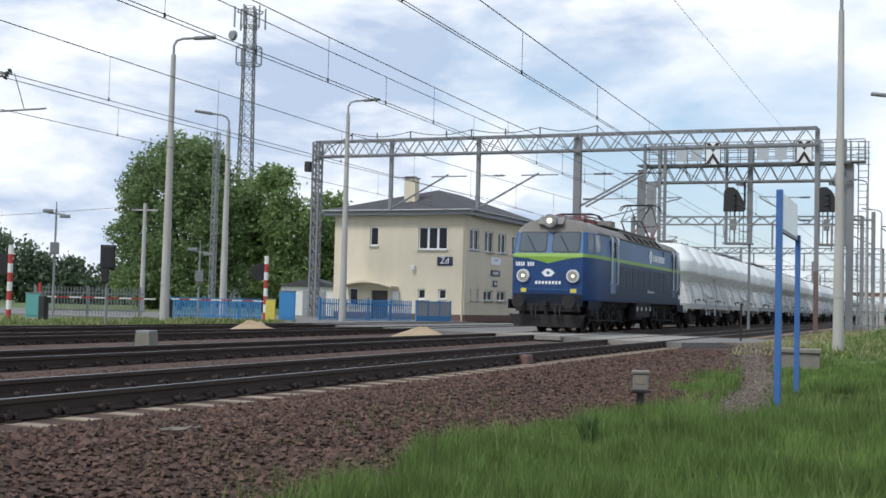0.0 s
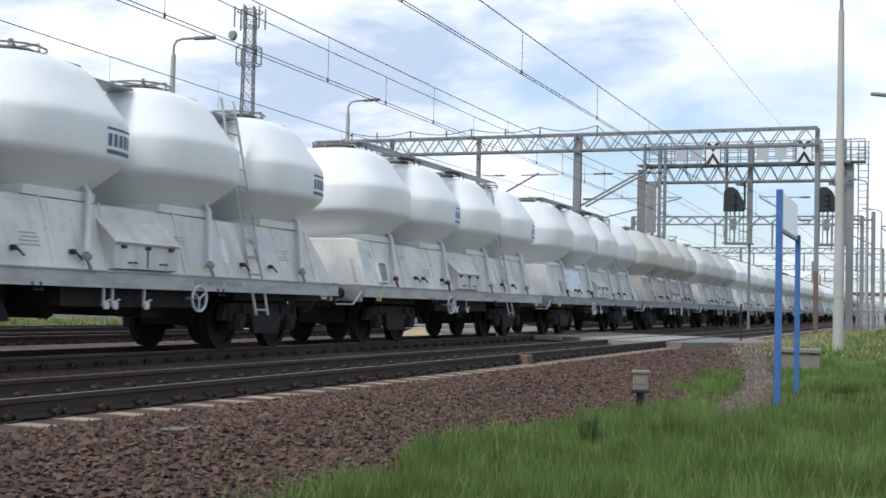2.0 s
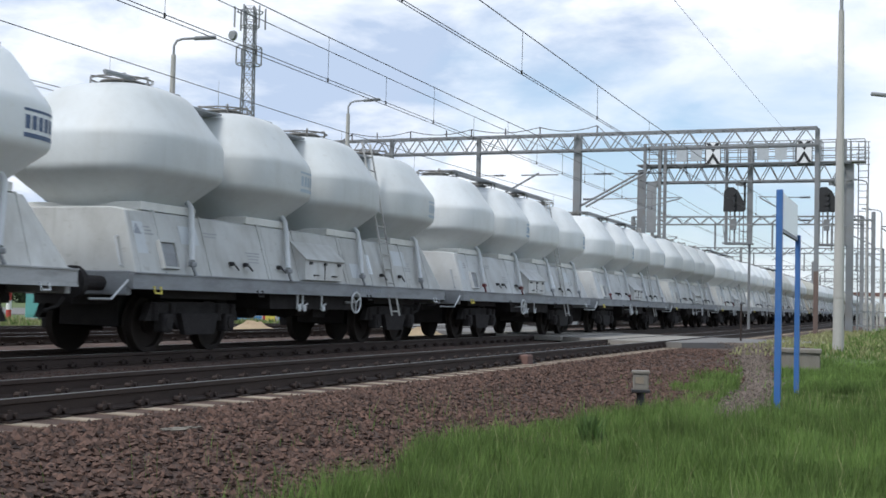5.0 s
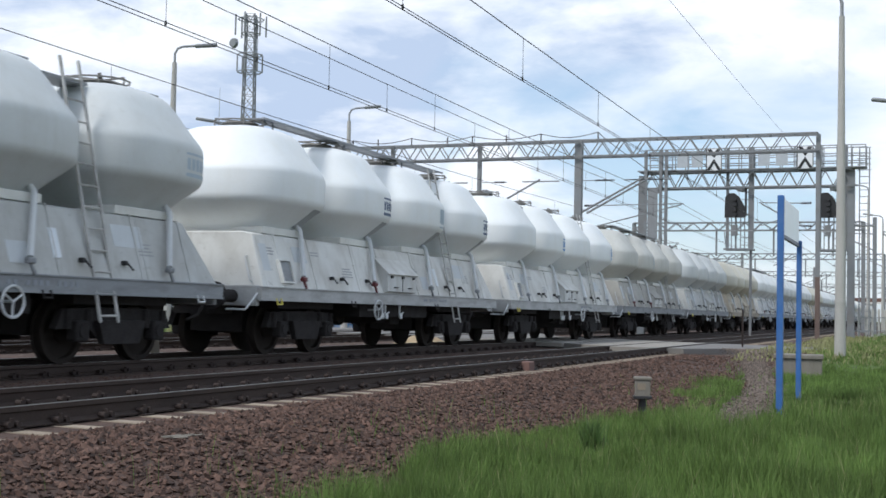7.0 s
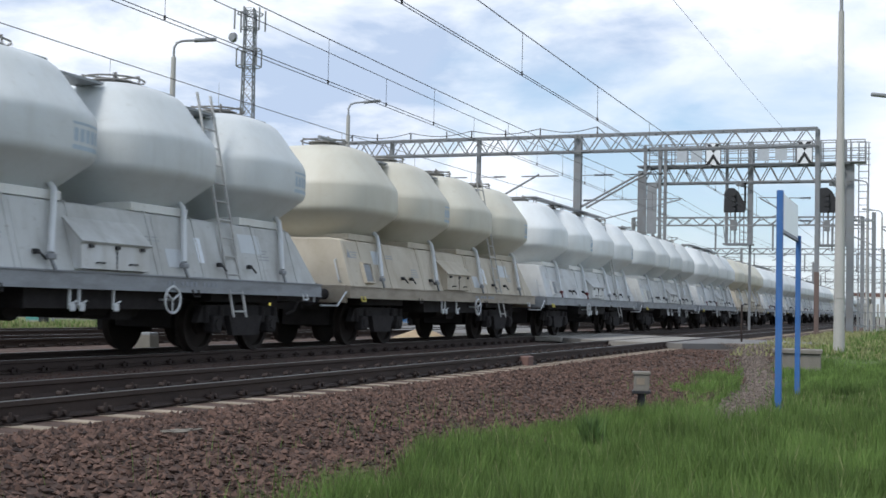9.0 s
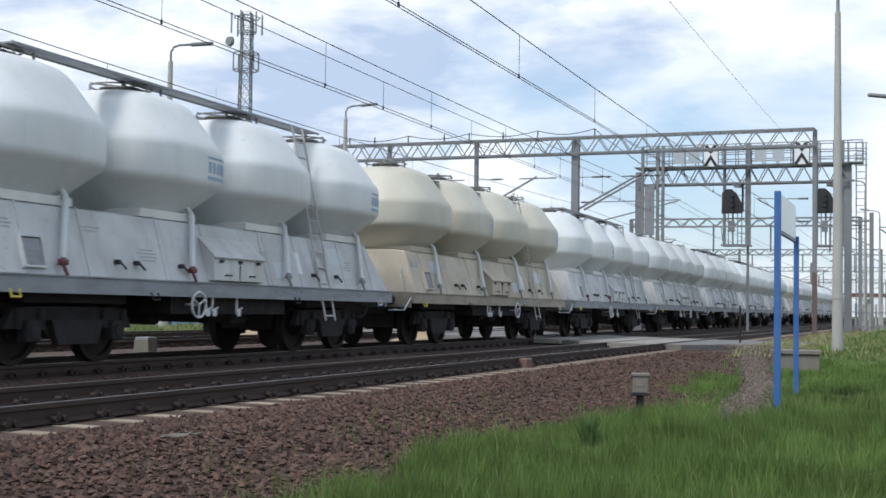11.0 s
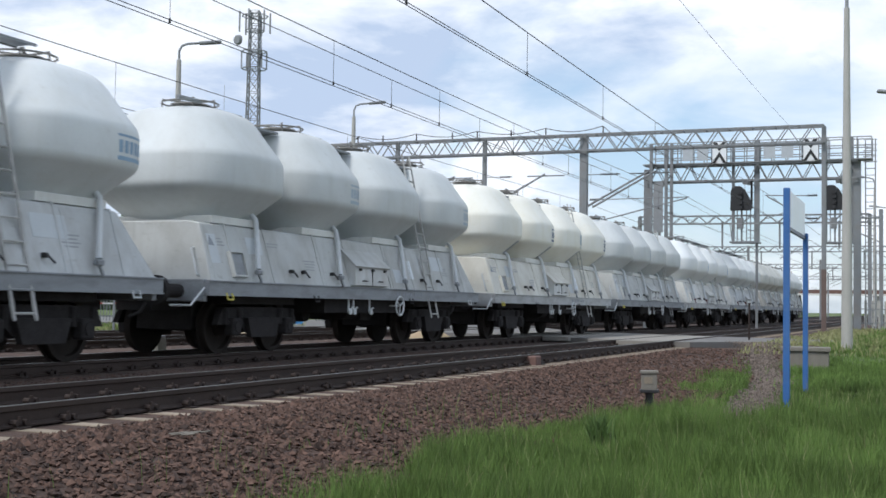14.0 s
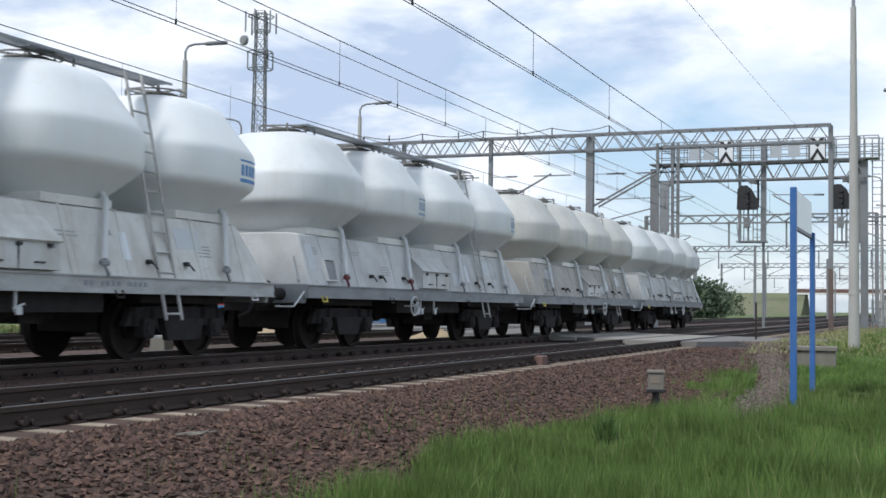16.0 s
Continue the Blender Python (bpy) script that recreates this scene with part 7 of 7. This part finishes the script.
for k, kind in enumerate(ORDER[:WAGONS]):
    y = WAGON_Y + PITCH * k
    if kind in used:
        ob = copy_thing(KINDS[kind], pose(T2, y, 0))
    else:
        ob = KINDS[kind]
        used.add(kind)
    TRAIN.append((ob, y))


# ---------- things beside the line ----------
def platform_sign():
    t = thing("track_sign", pose(-1.97, 17.9, -0.55), "faded white board on two blue posts in the grass", "sign")
    part("post", lambda bm: box(bm, (0, 0, 1.58), (0.09, 0.11, 3.2), 0.01), M["blue"], t, "worn blue square post")
    part("post", lambda bm: box(bm, (0.02, 2.5, 1.33), (0.08, 0.10, 2.7), 0.01), M["blue"], t, "worn blue square post")
    part("board", lambda bm: box(bm, (0.0, 1.27, 2.90), (0.03, 2.36, 0.54), 0.008), M["signwhite"], t)
    part("board_edge", lambda bm: box(bm, (0.0, 1.27, 2.61), (0.05, 2.36, 0.05)), M["navy"], t)


platform_sign()


def concrete_chamber():
    t = thing("cable_chamber", pose(-2.66, 27.9, -0.42, 0, 0, 4), "weathered concrete cable chamber with a slab lid", "cable chamber")
    part("chamber", lambda bm: box(bm, (0, 0, 0.17), (0.98, 0.7, 0.5), 0.02), M["oldconcrete"], t)
    part("lid", lambda bm: box(bm, (0, 0, 0.47), (1.04, 0.8, 0.09), 0.015), M["oldconcrete"], t)


concrete_chamber()


def track_box():
    t = thing("trackside_box", pose(-3.74, 17.0, -0.40, 0, 0, 15), "small grey trackside cable box on a short leg", "trackside box")
    t.scale = (0.86, 0.86, 0.9)
    part("leg", lambda bm: tube(bm, (0, 0, -0.15), (0, 0, 0.16), 0.07, 0.06, 10), M["black"], t)
    b = part("box", lambda bm: box(bm, (0, 0, 0.27), (0.25, 0.22, 0.26), 0.02), M["oldconcrete"], t)
    part("lid", lambda bm: box(bm, (0, 0, 0.425), (0.29, 0.26, 0.05), 0.015), M["oldconcrete"], t)
    part("label_plate", lambda bm: box(bm, (-0.02, -0.115, 0.3), (0.13, 0.01, 0.1)), M["sleeper"], b)
    part("base", lambda bm: box(bm, (0, 0, 0.13), (0.3, 0.28, 0.05), 0.01), M["black"], t)


track_box()


def relay_box(x, y, z, s, label):
    t = thing("relay_box", pose(x, y, z, 0, 0, 8), label, "relay box")

    def body(bm):
        extrude(bm, [(-s * 0.5, -0.08), (s * 0.5, -0.08), (s * 0.42, 0.36), (-s * 0.42, 0.36)], "y", -0.2, 0.2)
        bmesh.ops.bevel(bm, geom=bm.edges[:], offset=0.015, segments=1, affect="EDGES")
    part("body", body, M["oldconcrete"], t)
    part("lid", lambda bm: box(bm, (0, 0, 0.38), (s * 0.8, 0.38, 0.05), 0.01), M["galv"], t)


relay_box(-15.25, 21.5, -0.24, 0.38, "grey concrete relay box between the tracks")


def rail_joint_box():
    t = thing("rail_bond_box", pose(-6.86, 21.4, -0.18), "small grey track circuit box beside the rail", "track box")
    part("case", lambda bm: box(bm, (0, 0, 0.06), (0.2, 0.32, 0.2), 0.025), M["plinth"], t)
    part("cable", lambda bm: pipe(bm, [(0.05, 0.15, 0.02), (0.15, 0.4, -0.03), (0.12, 0.8, -0.05)], 0.02, 6), M["black"], t)


rail_joint_box()


def litter():
    bm = bmesh.new()
    bmesh.ops.create_icosphere(bm, subdivisions=1, radius=0.05)
    for v in bm.verts:
        v.co *= 1 + 0.4 * noise.noise(v.co * 30)
    ob = finish("pale_stone", bm, M["signwhite"])
    ob.matrix_basis = pose(-5.35, 10.75, -0.36)
    tagged(ob, "white stone lying on the ballast", "stone")
    bm = bmesh.new()
    for k in range(7):
        a = random.uniform(-0.6, 0.6)
        p = Vector((random.uniform(-0.12, 0.12), random.uniform(-0.1, 0.1), 0.03))
        tube(bm, p, p + Vector((0.16 * math.cos(a), 0.16 * math.sin(a), 0.02)), 0.006, n=4)
    ob = finish("dry_twigs", bm, M["oldconcrete"])
    ob.matrix_basis = pose(-5.75, 8.4, -0.24)
    tagged(ob, "bundle of pale dry twigs on the ballast", "twigs")


litter()


def camera_pole(x, y, h, label, box_z=None, rot=0):
    t = thing("camera_pole", pose(x, y, -0.2, 0, 0, rot), label, "camera pole", "camera poles at the crossing")
    part("pole", lambda bm: tube(bm, (0, 0, 0), (0, 0, h), 0.042, 0.036, 10), M["galv"], t)
    part("camera", lambda bm: (box(bm, (-0.28, 0, h - 0.08), (0.36, 0.12, 0.12), 0.02, Matrix.Translation((0, 0, 0)))), M["galv"], t)
    part("camera", lambda bm: (box(bm, (0.3, 0, h - 0.25), (0.36, 0.12, 0.12), 0.02)), M["galv"], t)
    part("bracket", lambda bm: bar(bm, (-0.3, 0, h - 0.15), (0.32, 0, h - 0.2), 0.05), M["galv"], t)
    part("aerial", lambda bm: tube(bm, (0.0, 0, h), (0.0, 0, h + 0.25), 0.02, n=6), M["galv"], t)
    if box_z:
        part("control_box", lambda bm: box(bm, (0.0, -0.12, box_z), (0.3, 0.2, 0.42), 0.02), M["mast"], t)


camera_pole(-28.6, 34.7, 4.1, "grey camera pole with a control box at the crossing", 2.7, 35)
camera_pole(-25.6, 39.3, 3.0, "slim grey camera pole before the blue fence", 1.9, 32)


def road_signal_back(x, y, z0, z1, label):
    t = thing("light_signal", pose(x, y, -0.2, 0, 0, 35), label, "light signal", "crossing signals")
    part("post", lambda bm: tube(bm, (0, 0, 0), (0, 0, z0 + 0.2), 0.038, 0.038, 10), M["galv"], t)
    part("housing", lambda bm: box(bm, (0, 0, z0 + 0.32), (0.38, 0.2, 0.72), 0.04), M["black"], t)
    part("housing", lambda bm: box(bm, (-0.05, 0, z0 - 0.25), (0.22, 0.18, 0.5), 0.03), M["black"], t)
    part("backing", lambda bm: box(bm, (0, 0.11, z0 + 0.32), (0.46, 0.02, 0.8)), M["black"], t)


road_signal_back(-24.25, 31.95, 1.98, 2.6, "black light signal seen from behind on a grey post")


def barrier_post(x, y, h, label):
    t = thing("warning_post", pose(x, y, -0.1, 0, 0, 30), label, "warning post", "striped warning posts")
    n = 8
    for k in range(n):
        part("band", lambda bm: tube(bm, (0, 0, h * k / n), (0, 0, h * (k + 1) / n), 0.1, 0.1, 12), M["white"] if k % 2 else M["red"], t)
    part("light_shield", lambda bm: tube(bm, (-0.28, 0.12, h - 0.75), (-0.28, 0.18, h - 0.75), 0.42, 0.42, 20), M["black"], t)
    part("light_hood", lambda bm: (tube(bm, (-0.5, 0.1, h - 0.75), (-0.5, 0.4, h - 0.75), 0.13, n=12), tube(bm, (-0.1, 0.1, h - 0.75), (-0.1, 0.4, h - 0.75), 0.13, n=12)), M["black"], t)


barrier_post(-33.0, 37.5, 2.85, "red and white warning post with a round black light shield")
barrier_post(-29.0, 50.2, 3.05, "red and white warning post beside the blue fence")


def barrier(a, b, z, label):
    t = thing("barrier_boom", pose(0, 0, 0), label, "level crossing barrier", "crossing barriers")
    a, b = Vector((*a, z)), Vector((*b, z))
    n = 9
    for k in range(n):
        p, q = a.lerp(b, k / n), a.lerp(b, (k + 1) / n)
        part("band", lambda bm: bar(bm, p, q, 0.13, 0.05), M["white"] if k % 2 == 0 else M["red"], t)
    part("drive_case", lambda bm: box(bm, (a.x, a.y, z / 2 - 0.08), (0.26, 0.26, z + 0.2), 0.02), M["black"], t)


barrier((-29.5, 35.3), (-26.4, 37.7), 0.80, "lowered red and white crossing barrier across the road")
barrier((-29.4, 42.9), (-26.1, 45.0), 0.82, "lowered red and white crossing barrier before the blue fence")


def cabinet(x, y, s, m, label, post=False):
    t = thing("switch_cabinet", pose(x, y, -0.15, 0, 0, 30), label, "switch cabinet", "crossing cabinets")
    part("case", lambda bm: box(bm, (0, 0, s[2] / 2 + 0.1), (s[0], s[1], s[2]), 0.02), M[m], t)
    part("door", lambda bm: box(bm, (0, -s[1] / 2 - 0.008, s[2] / 2 + 0.12), (s[0] * 0.86, 0.02, s[2] * 0.84), 0.008), M[m], t)
    part("plinth", lambda bm: box(bm, (0, 0, 0.03), (s[0] * 1.05, s[1] * 1.05, 0.16)), M["concrete"], t)
    part("roof", lambda bm: box(bm, (0, 0, s[2] + 0.12), (s[0] * 1.08, s[1] * 1.08, 0.04)), M["galv"], t)
    if post:
        part("marker", lambda bm: box(bm, (0.2, 0, s[2] + 0.32), (0.1, 0.06, 0.4)), M["red"], t, "short red and white marker")


cabinet(-32.4, 38.2, (0.55, 0.4, 0.95), "teal", "teal switch cabinet beside the barrier", True)
cabinet(-27.6, 49.8, (0.75, 0.5, 1.35), "fenceblue", "blue steel switch cabinet beside the road")
cabinet(-26.2, 45.8, (0.42, 0.3, 0.95), "yellow", "yellow switch cabinet at the end of the fence")


def picket_fence(name, a, b, h, m, step, label, rails=2, post=2.2, pw=0.045):
    """Posts, rails and pickets, each picket a piece of its own."""
    a, b = Vector(a), Vector(b)
    d = (b - a)
    ang = math.degrees(math.atan2(d.y, d.x))
    L = d.length
    t = thing(name, pose(a.x, a.y, a.z, 0, 0, ang), label, "fence", "fences")
    bm = bmesh.new()
    box(bm, (0, 0, h / 2), (pw, 0.025, h))
    ob = finish("picket", bm, M[m])
    me = ob.data
    bpy.data.objects.remove(ob)
    n = int(L / step)
    for k in range(n):
        share("picket", me, t, pose(step * (k + 0.5), -0.03, 0.04))
    for k in range(rails):
        part("rail", lambda q: box(q, (L / 2, 0.01, h * (0.2 + 0.62 * k)), (L, 0.04, 0.06)), M[m], t)
    k = 0.0
    while k <= L + 0.01:
        part("post", lambda q: box(q, (k, 0.02, h / 2 + 0.05), (0.08, 0.08, h + 0.12)), M[m], t)
        k += post
    return t


picket_fence("steel_fence", (-35.6, 42.0, 0.0), (-31.9, 44.8, 0.0), 1.2, "mast", 0.13, "grey steel picket fence behind the barrier", 2, 2.2, 0.04)
picket_fence("blue_fence", (-30.7, 44.9, -0.08), (-27.3, 47.0, -0.08), 0.95, "fenceblue", 0.12, "blue steel picket fence along the road", 2, 1.5, 0.075)
picket_fence("blue_fence", (-28.3, 54.4, -0.15), (-25.75, 60.2, -0.15), 1.15, "fenceblue", 0.14, "blue steel picket fence before the signal box", 2, 1.6, 0.06)


def panel_fence():
    t = thing("panel_fence", pose(-25.7, 60.6, -0.2, 0, 0, 74), "blue framed fence panels beside the signal box", "fence", "fences")
    for k in range(3):
        part("panel", lambda bm: box(bm, (0.55 + 1.02 * k, 0, 0.62), (0.94, 0.03, 1.1)), M["fascia"], t, "pale translucent panel")
    for k in range(4):
        part("post", lambda bm: box(bm, (0.04 + 1.02 * k, 0, 0.62), (0.08, 0.08, 1.35)), M["fenceblue"], t)
    part("rail", lambda bm: box(bm, (1.57, 0, 1.2), (3.1, 0.05, 0.06)), M["fenceblue"], t)
    part("base_panel", lambda bm: box(bm, (1.57, -0.03, 0.22), (3.0, 0.02, 0.42)), M["fenceblue"], t)


panel_fence()


def garage():
    t = thing("shed", pose(-39.6, 75.4, -0.3, 0, 0, 10), "small white shed behind the signal box", "shed")
    part("wall", lambda bm: box(bm, (0, 0, 1.1), (4.0, 3.0, 2.2)), M["white"], t)
    part("roof", lambda bm: extrude(bm, [(-2.2, 2.18), (2.2, 2.18), (0.0, 2.75)], "y", -1.7, 1.7), M["roof"], t)
    part("door", lambda bm: box(bm, (0.4, -1.52, 0.95), (1.6, 0.06, 1.9)), M["fascia"], t)


garage()


def marker_post(x, y, h, label):
    t = thing("marker_post", pose(x, y, -0.1), label, "post")
    part("tube", lambda bm: tube(bm, (0, 0, -0.1), (0, 0, h), 0.03, 0.03, 8), M["clip"], t)
    part("cap", lambda bm: tube(bm, (0, 0, h), (0, 0, h + 0.02), 0.036, 0.03, 8), M["clip"], t)


marker_post(-5.4, 38.8, 1.2, "thin rusty steel post beside the crossing")


def concrete_fence():
    t = thing("post_fence", pose(-4.3, 70.0, -0.1), "grey concrete post fence along the line", "fence", "fences")
    for k in range(26):
        part("post", lambda bm: box(bm, (0.30 * k, 1.6 * k, 0.8), (0.14, 0.14, 1.8), 0.02), M["concrete"], t)
    for z in (0.4, 1.2):
        part("rail", lambda bm: bar(bm, (0, 0, z), (7.5, 40, z), 0.05), M["galv"], t)


concrete_fence()


def mast(x, y, h, m, label, arm=0.0):
    t = thing("catenary_mast", pose(x, y, -0.2), label, "mast", "distant masts")
    part("post", lambda bm: box(bm, (0, 0, h / 2), (0.28, 0.28, h)), M[m], t)
    if arm:
        part("bracket", lambda bm: (tube(bm, (0, 0, h - 2.4), (arm, 0, h - 1.2), 0.05, n=5), tube(bm, (0, 0, h - 1.2), (arm, 0, h - 1.1), 0.04, n=5)), M[m], t)
    return t


for x, y, h, a in ((-25.5, 120, 9.5, 2.5), (-21, 150, 9, -2.5), (-30, 160, 9, 2.5), (-16.0, 190, 9, 2.4), (-27, 205, 9, -2.4), (-20, 255, 9, 2.4), (-10.0, 215, 9, -2.5),
                   (-3.6, 92, 8.5, -2.5), (-3.2, 132, 8.5, -2.5), (-2.2, 105, 7.5, 0), (-1.2, 84, 8.0, -1.6), (0.5, 120, 8.0, 0), (-8.0, 280, 9, 2.0), (-34, 300, 9, 2.0)):
    mast(x, y, h, "mast", "grey steel catenary mast in the distance" if a else "plain grey steel mast in the distance", a)


def shunting_signal():
    t = thing("shunting_signal", pose(-19.7, 98, -0.2), "small white and black round signal on a grey post", "railway signal")
    part("post", lambda bm: tube(bm, (0, 0, 0), (0, 0, 3.6), 0.06), M["galv"], t)
    part("head", lambda bm: box(bm, (0, -0.05, 3.9), (0.5, 0.2, 1.0), 0.15), M["black"], t)
    part("face", lambda bm: box(bm, (0.0, -0.16, 3.9), (0.28, 0.03, 0.7), 0.1), M["signwhite"], t)


shunting_signal()


def shop_sign():
    t = thing("billboard", pose(-58.0, 262, 0), "green and white billboard on a pole far away", "billboard")
    part("pole", lambda bm: box(bm, (0, 0, 4), (0.4, 0.4, 8)), M["mast"], t)
    b = part("panel", lambda bm: box(bm, (0, -0.3, 9.0), (5.0, 0.3, 3.4), 0.03), M["signwhite"], t)
    part("emblem", lambda bm: [box(bm, (-1.4 + 0.95 * k, -0.48, 9.0), (0.7, 0.05, 1.5)) for k in range(4)], M["teal"], b, "green characters too far to tell")


shop_sign()


def overpass():
    t = thing("overpass", pose(0, 330, 0), "distant road overpass with a pale parapet", "bridge")
    part("deck", lambda bm: box(bm, (18, 0, 6.2), (106, 8, 1.1)), M["plinth"], t)
    part("parapet", lambda bm: box(bm, (18, -4.1, 5.5), (106, 0.2, 0.5)), M["white"], t)
    for x in (-14, 2, 18, 34):
        part("pier", lambda bm: box(bm, (x, 0, 2.7), (1.0, 6, 5.8)), M["concrete"], t)
    part("embankment", lambda bm: extrude(bm, [(-14, -0.3), (10, -0.3), (3, 5.6), (-3, 5.6)], "x", -120, -33), M["farslope"], t, "grassy bridge embankment")


overpass()
bush_row(-36, 152, -27, 156, 3, (5.5, 4.0), 21, "farleaf", 5000)


def catenary_mast():
    """Single mast beside the far siding; its bracket reaches over the track."""
    t = thing("catenary_mast", pose(-25.3, 25.1, 0), "grey catenary mast with a bracket over the far siding", "catenary mast")
    part("mast", lambda bm: lattice_leg(bm, 0, 0, -0.4, 7.6, 0.26, 0.2, 12, 0.06, 0.03), M["mast"], t)
    part("top_tube", lambda bm: tube(bm, (0.1, 0, 6.85), (3.0, 0, 6.62), 0.03, n=8), M["galv"], t)
    part("stay", lambda bm: tube(bm, (0.1, 0, 5.6), (2.7, 0, 6.6), 0.028, n=8), M["galv"], t)
    part("insulator", lambda bm: insulators(bm, (2.75, 0, 6.5), (2.95, 0, 6.74), 4, 0.08), M["insulator"], t)
    part("registration_arm", lambda bm: tube(bm, (0.1, 0, 5.60), (4.15, 0, 5.66), 0.026, n=8), M["galv"], t)
    part("hanger", lambda bm: tube(bm, (3.08, 0, 6.62), (3.45, 0, 5.66), 0.012, n=6), M["wire"], t)


catenary_mast()


# ---------- the moving train ----------
def motions():
    for ob, y in TRAIN:
        walk(ob, [(t, pose(T2, y - SPEED * t + 0.38 - 0.0155 * (t - 8.8) ** 2, 0)) for t in range(0, 17)])


motions()
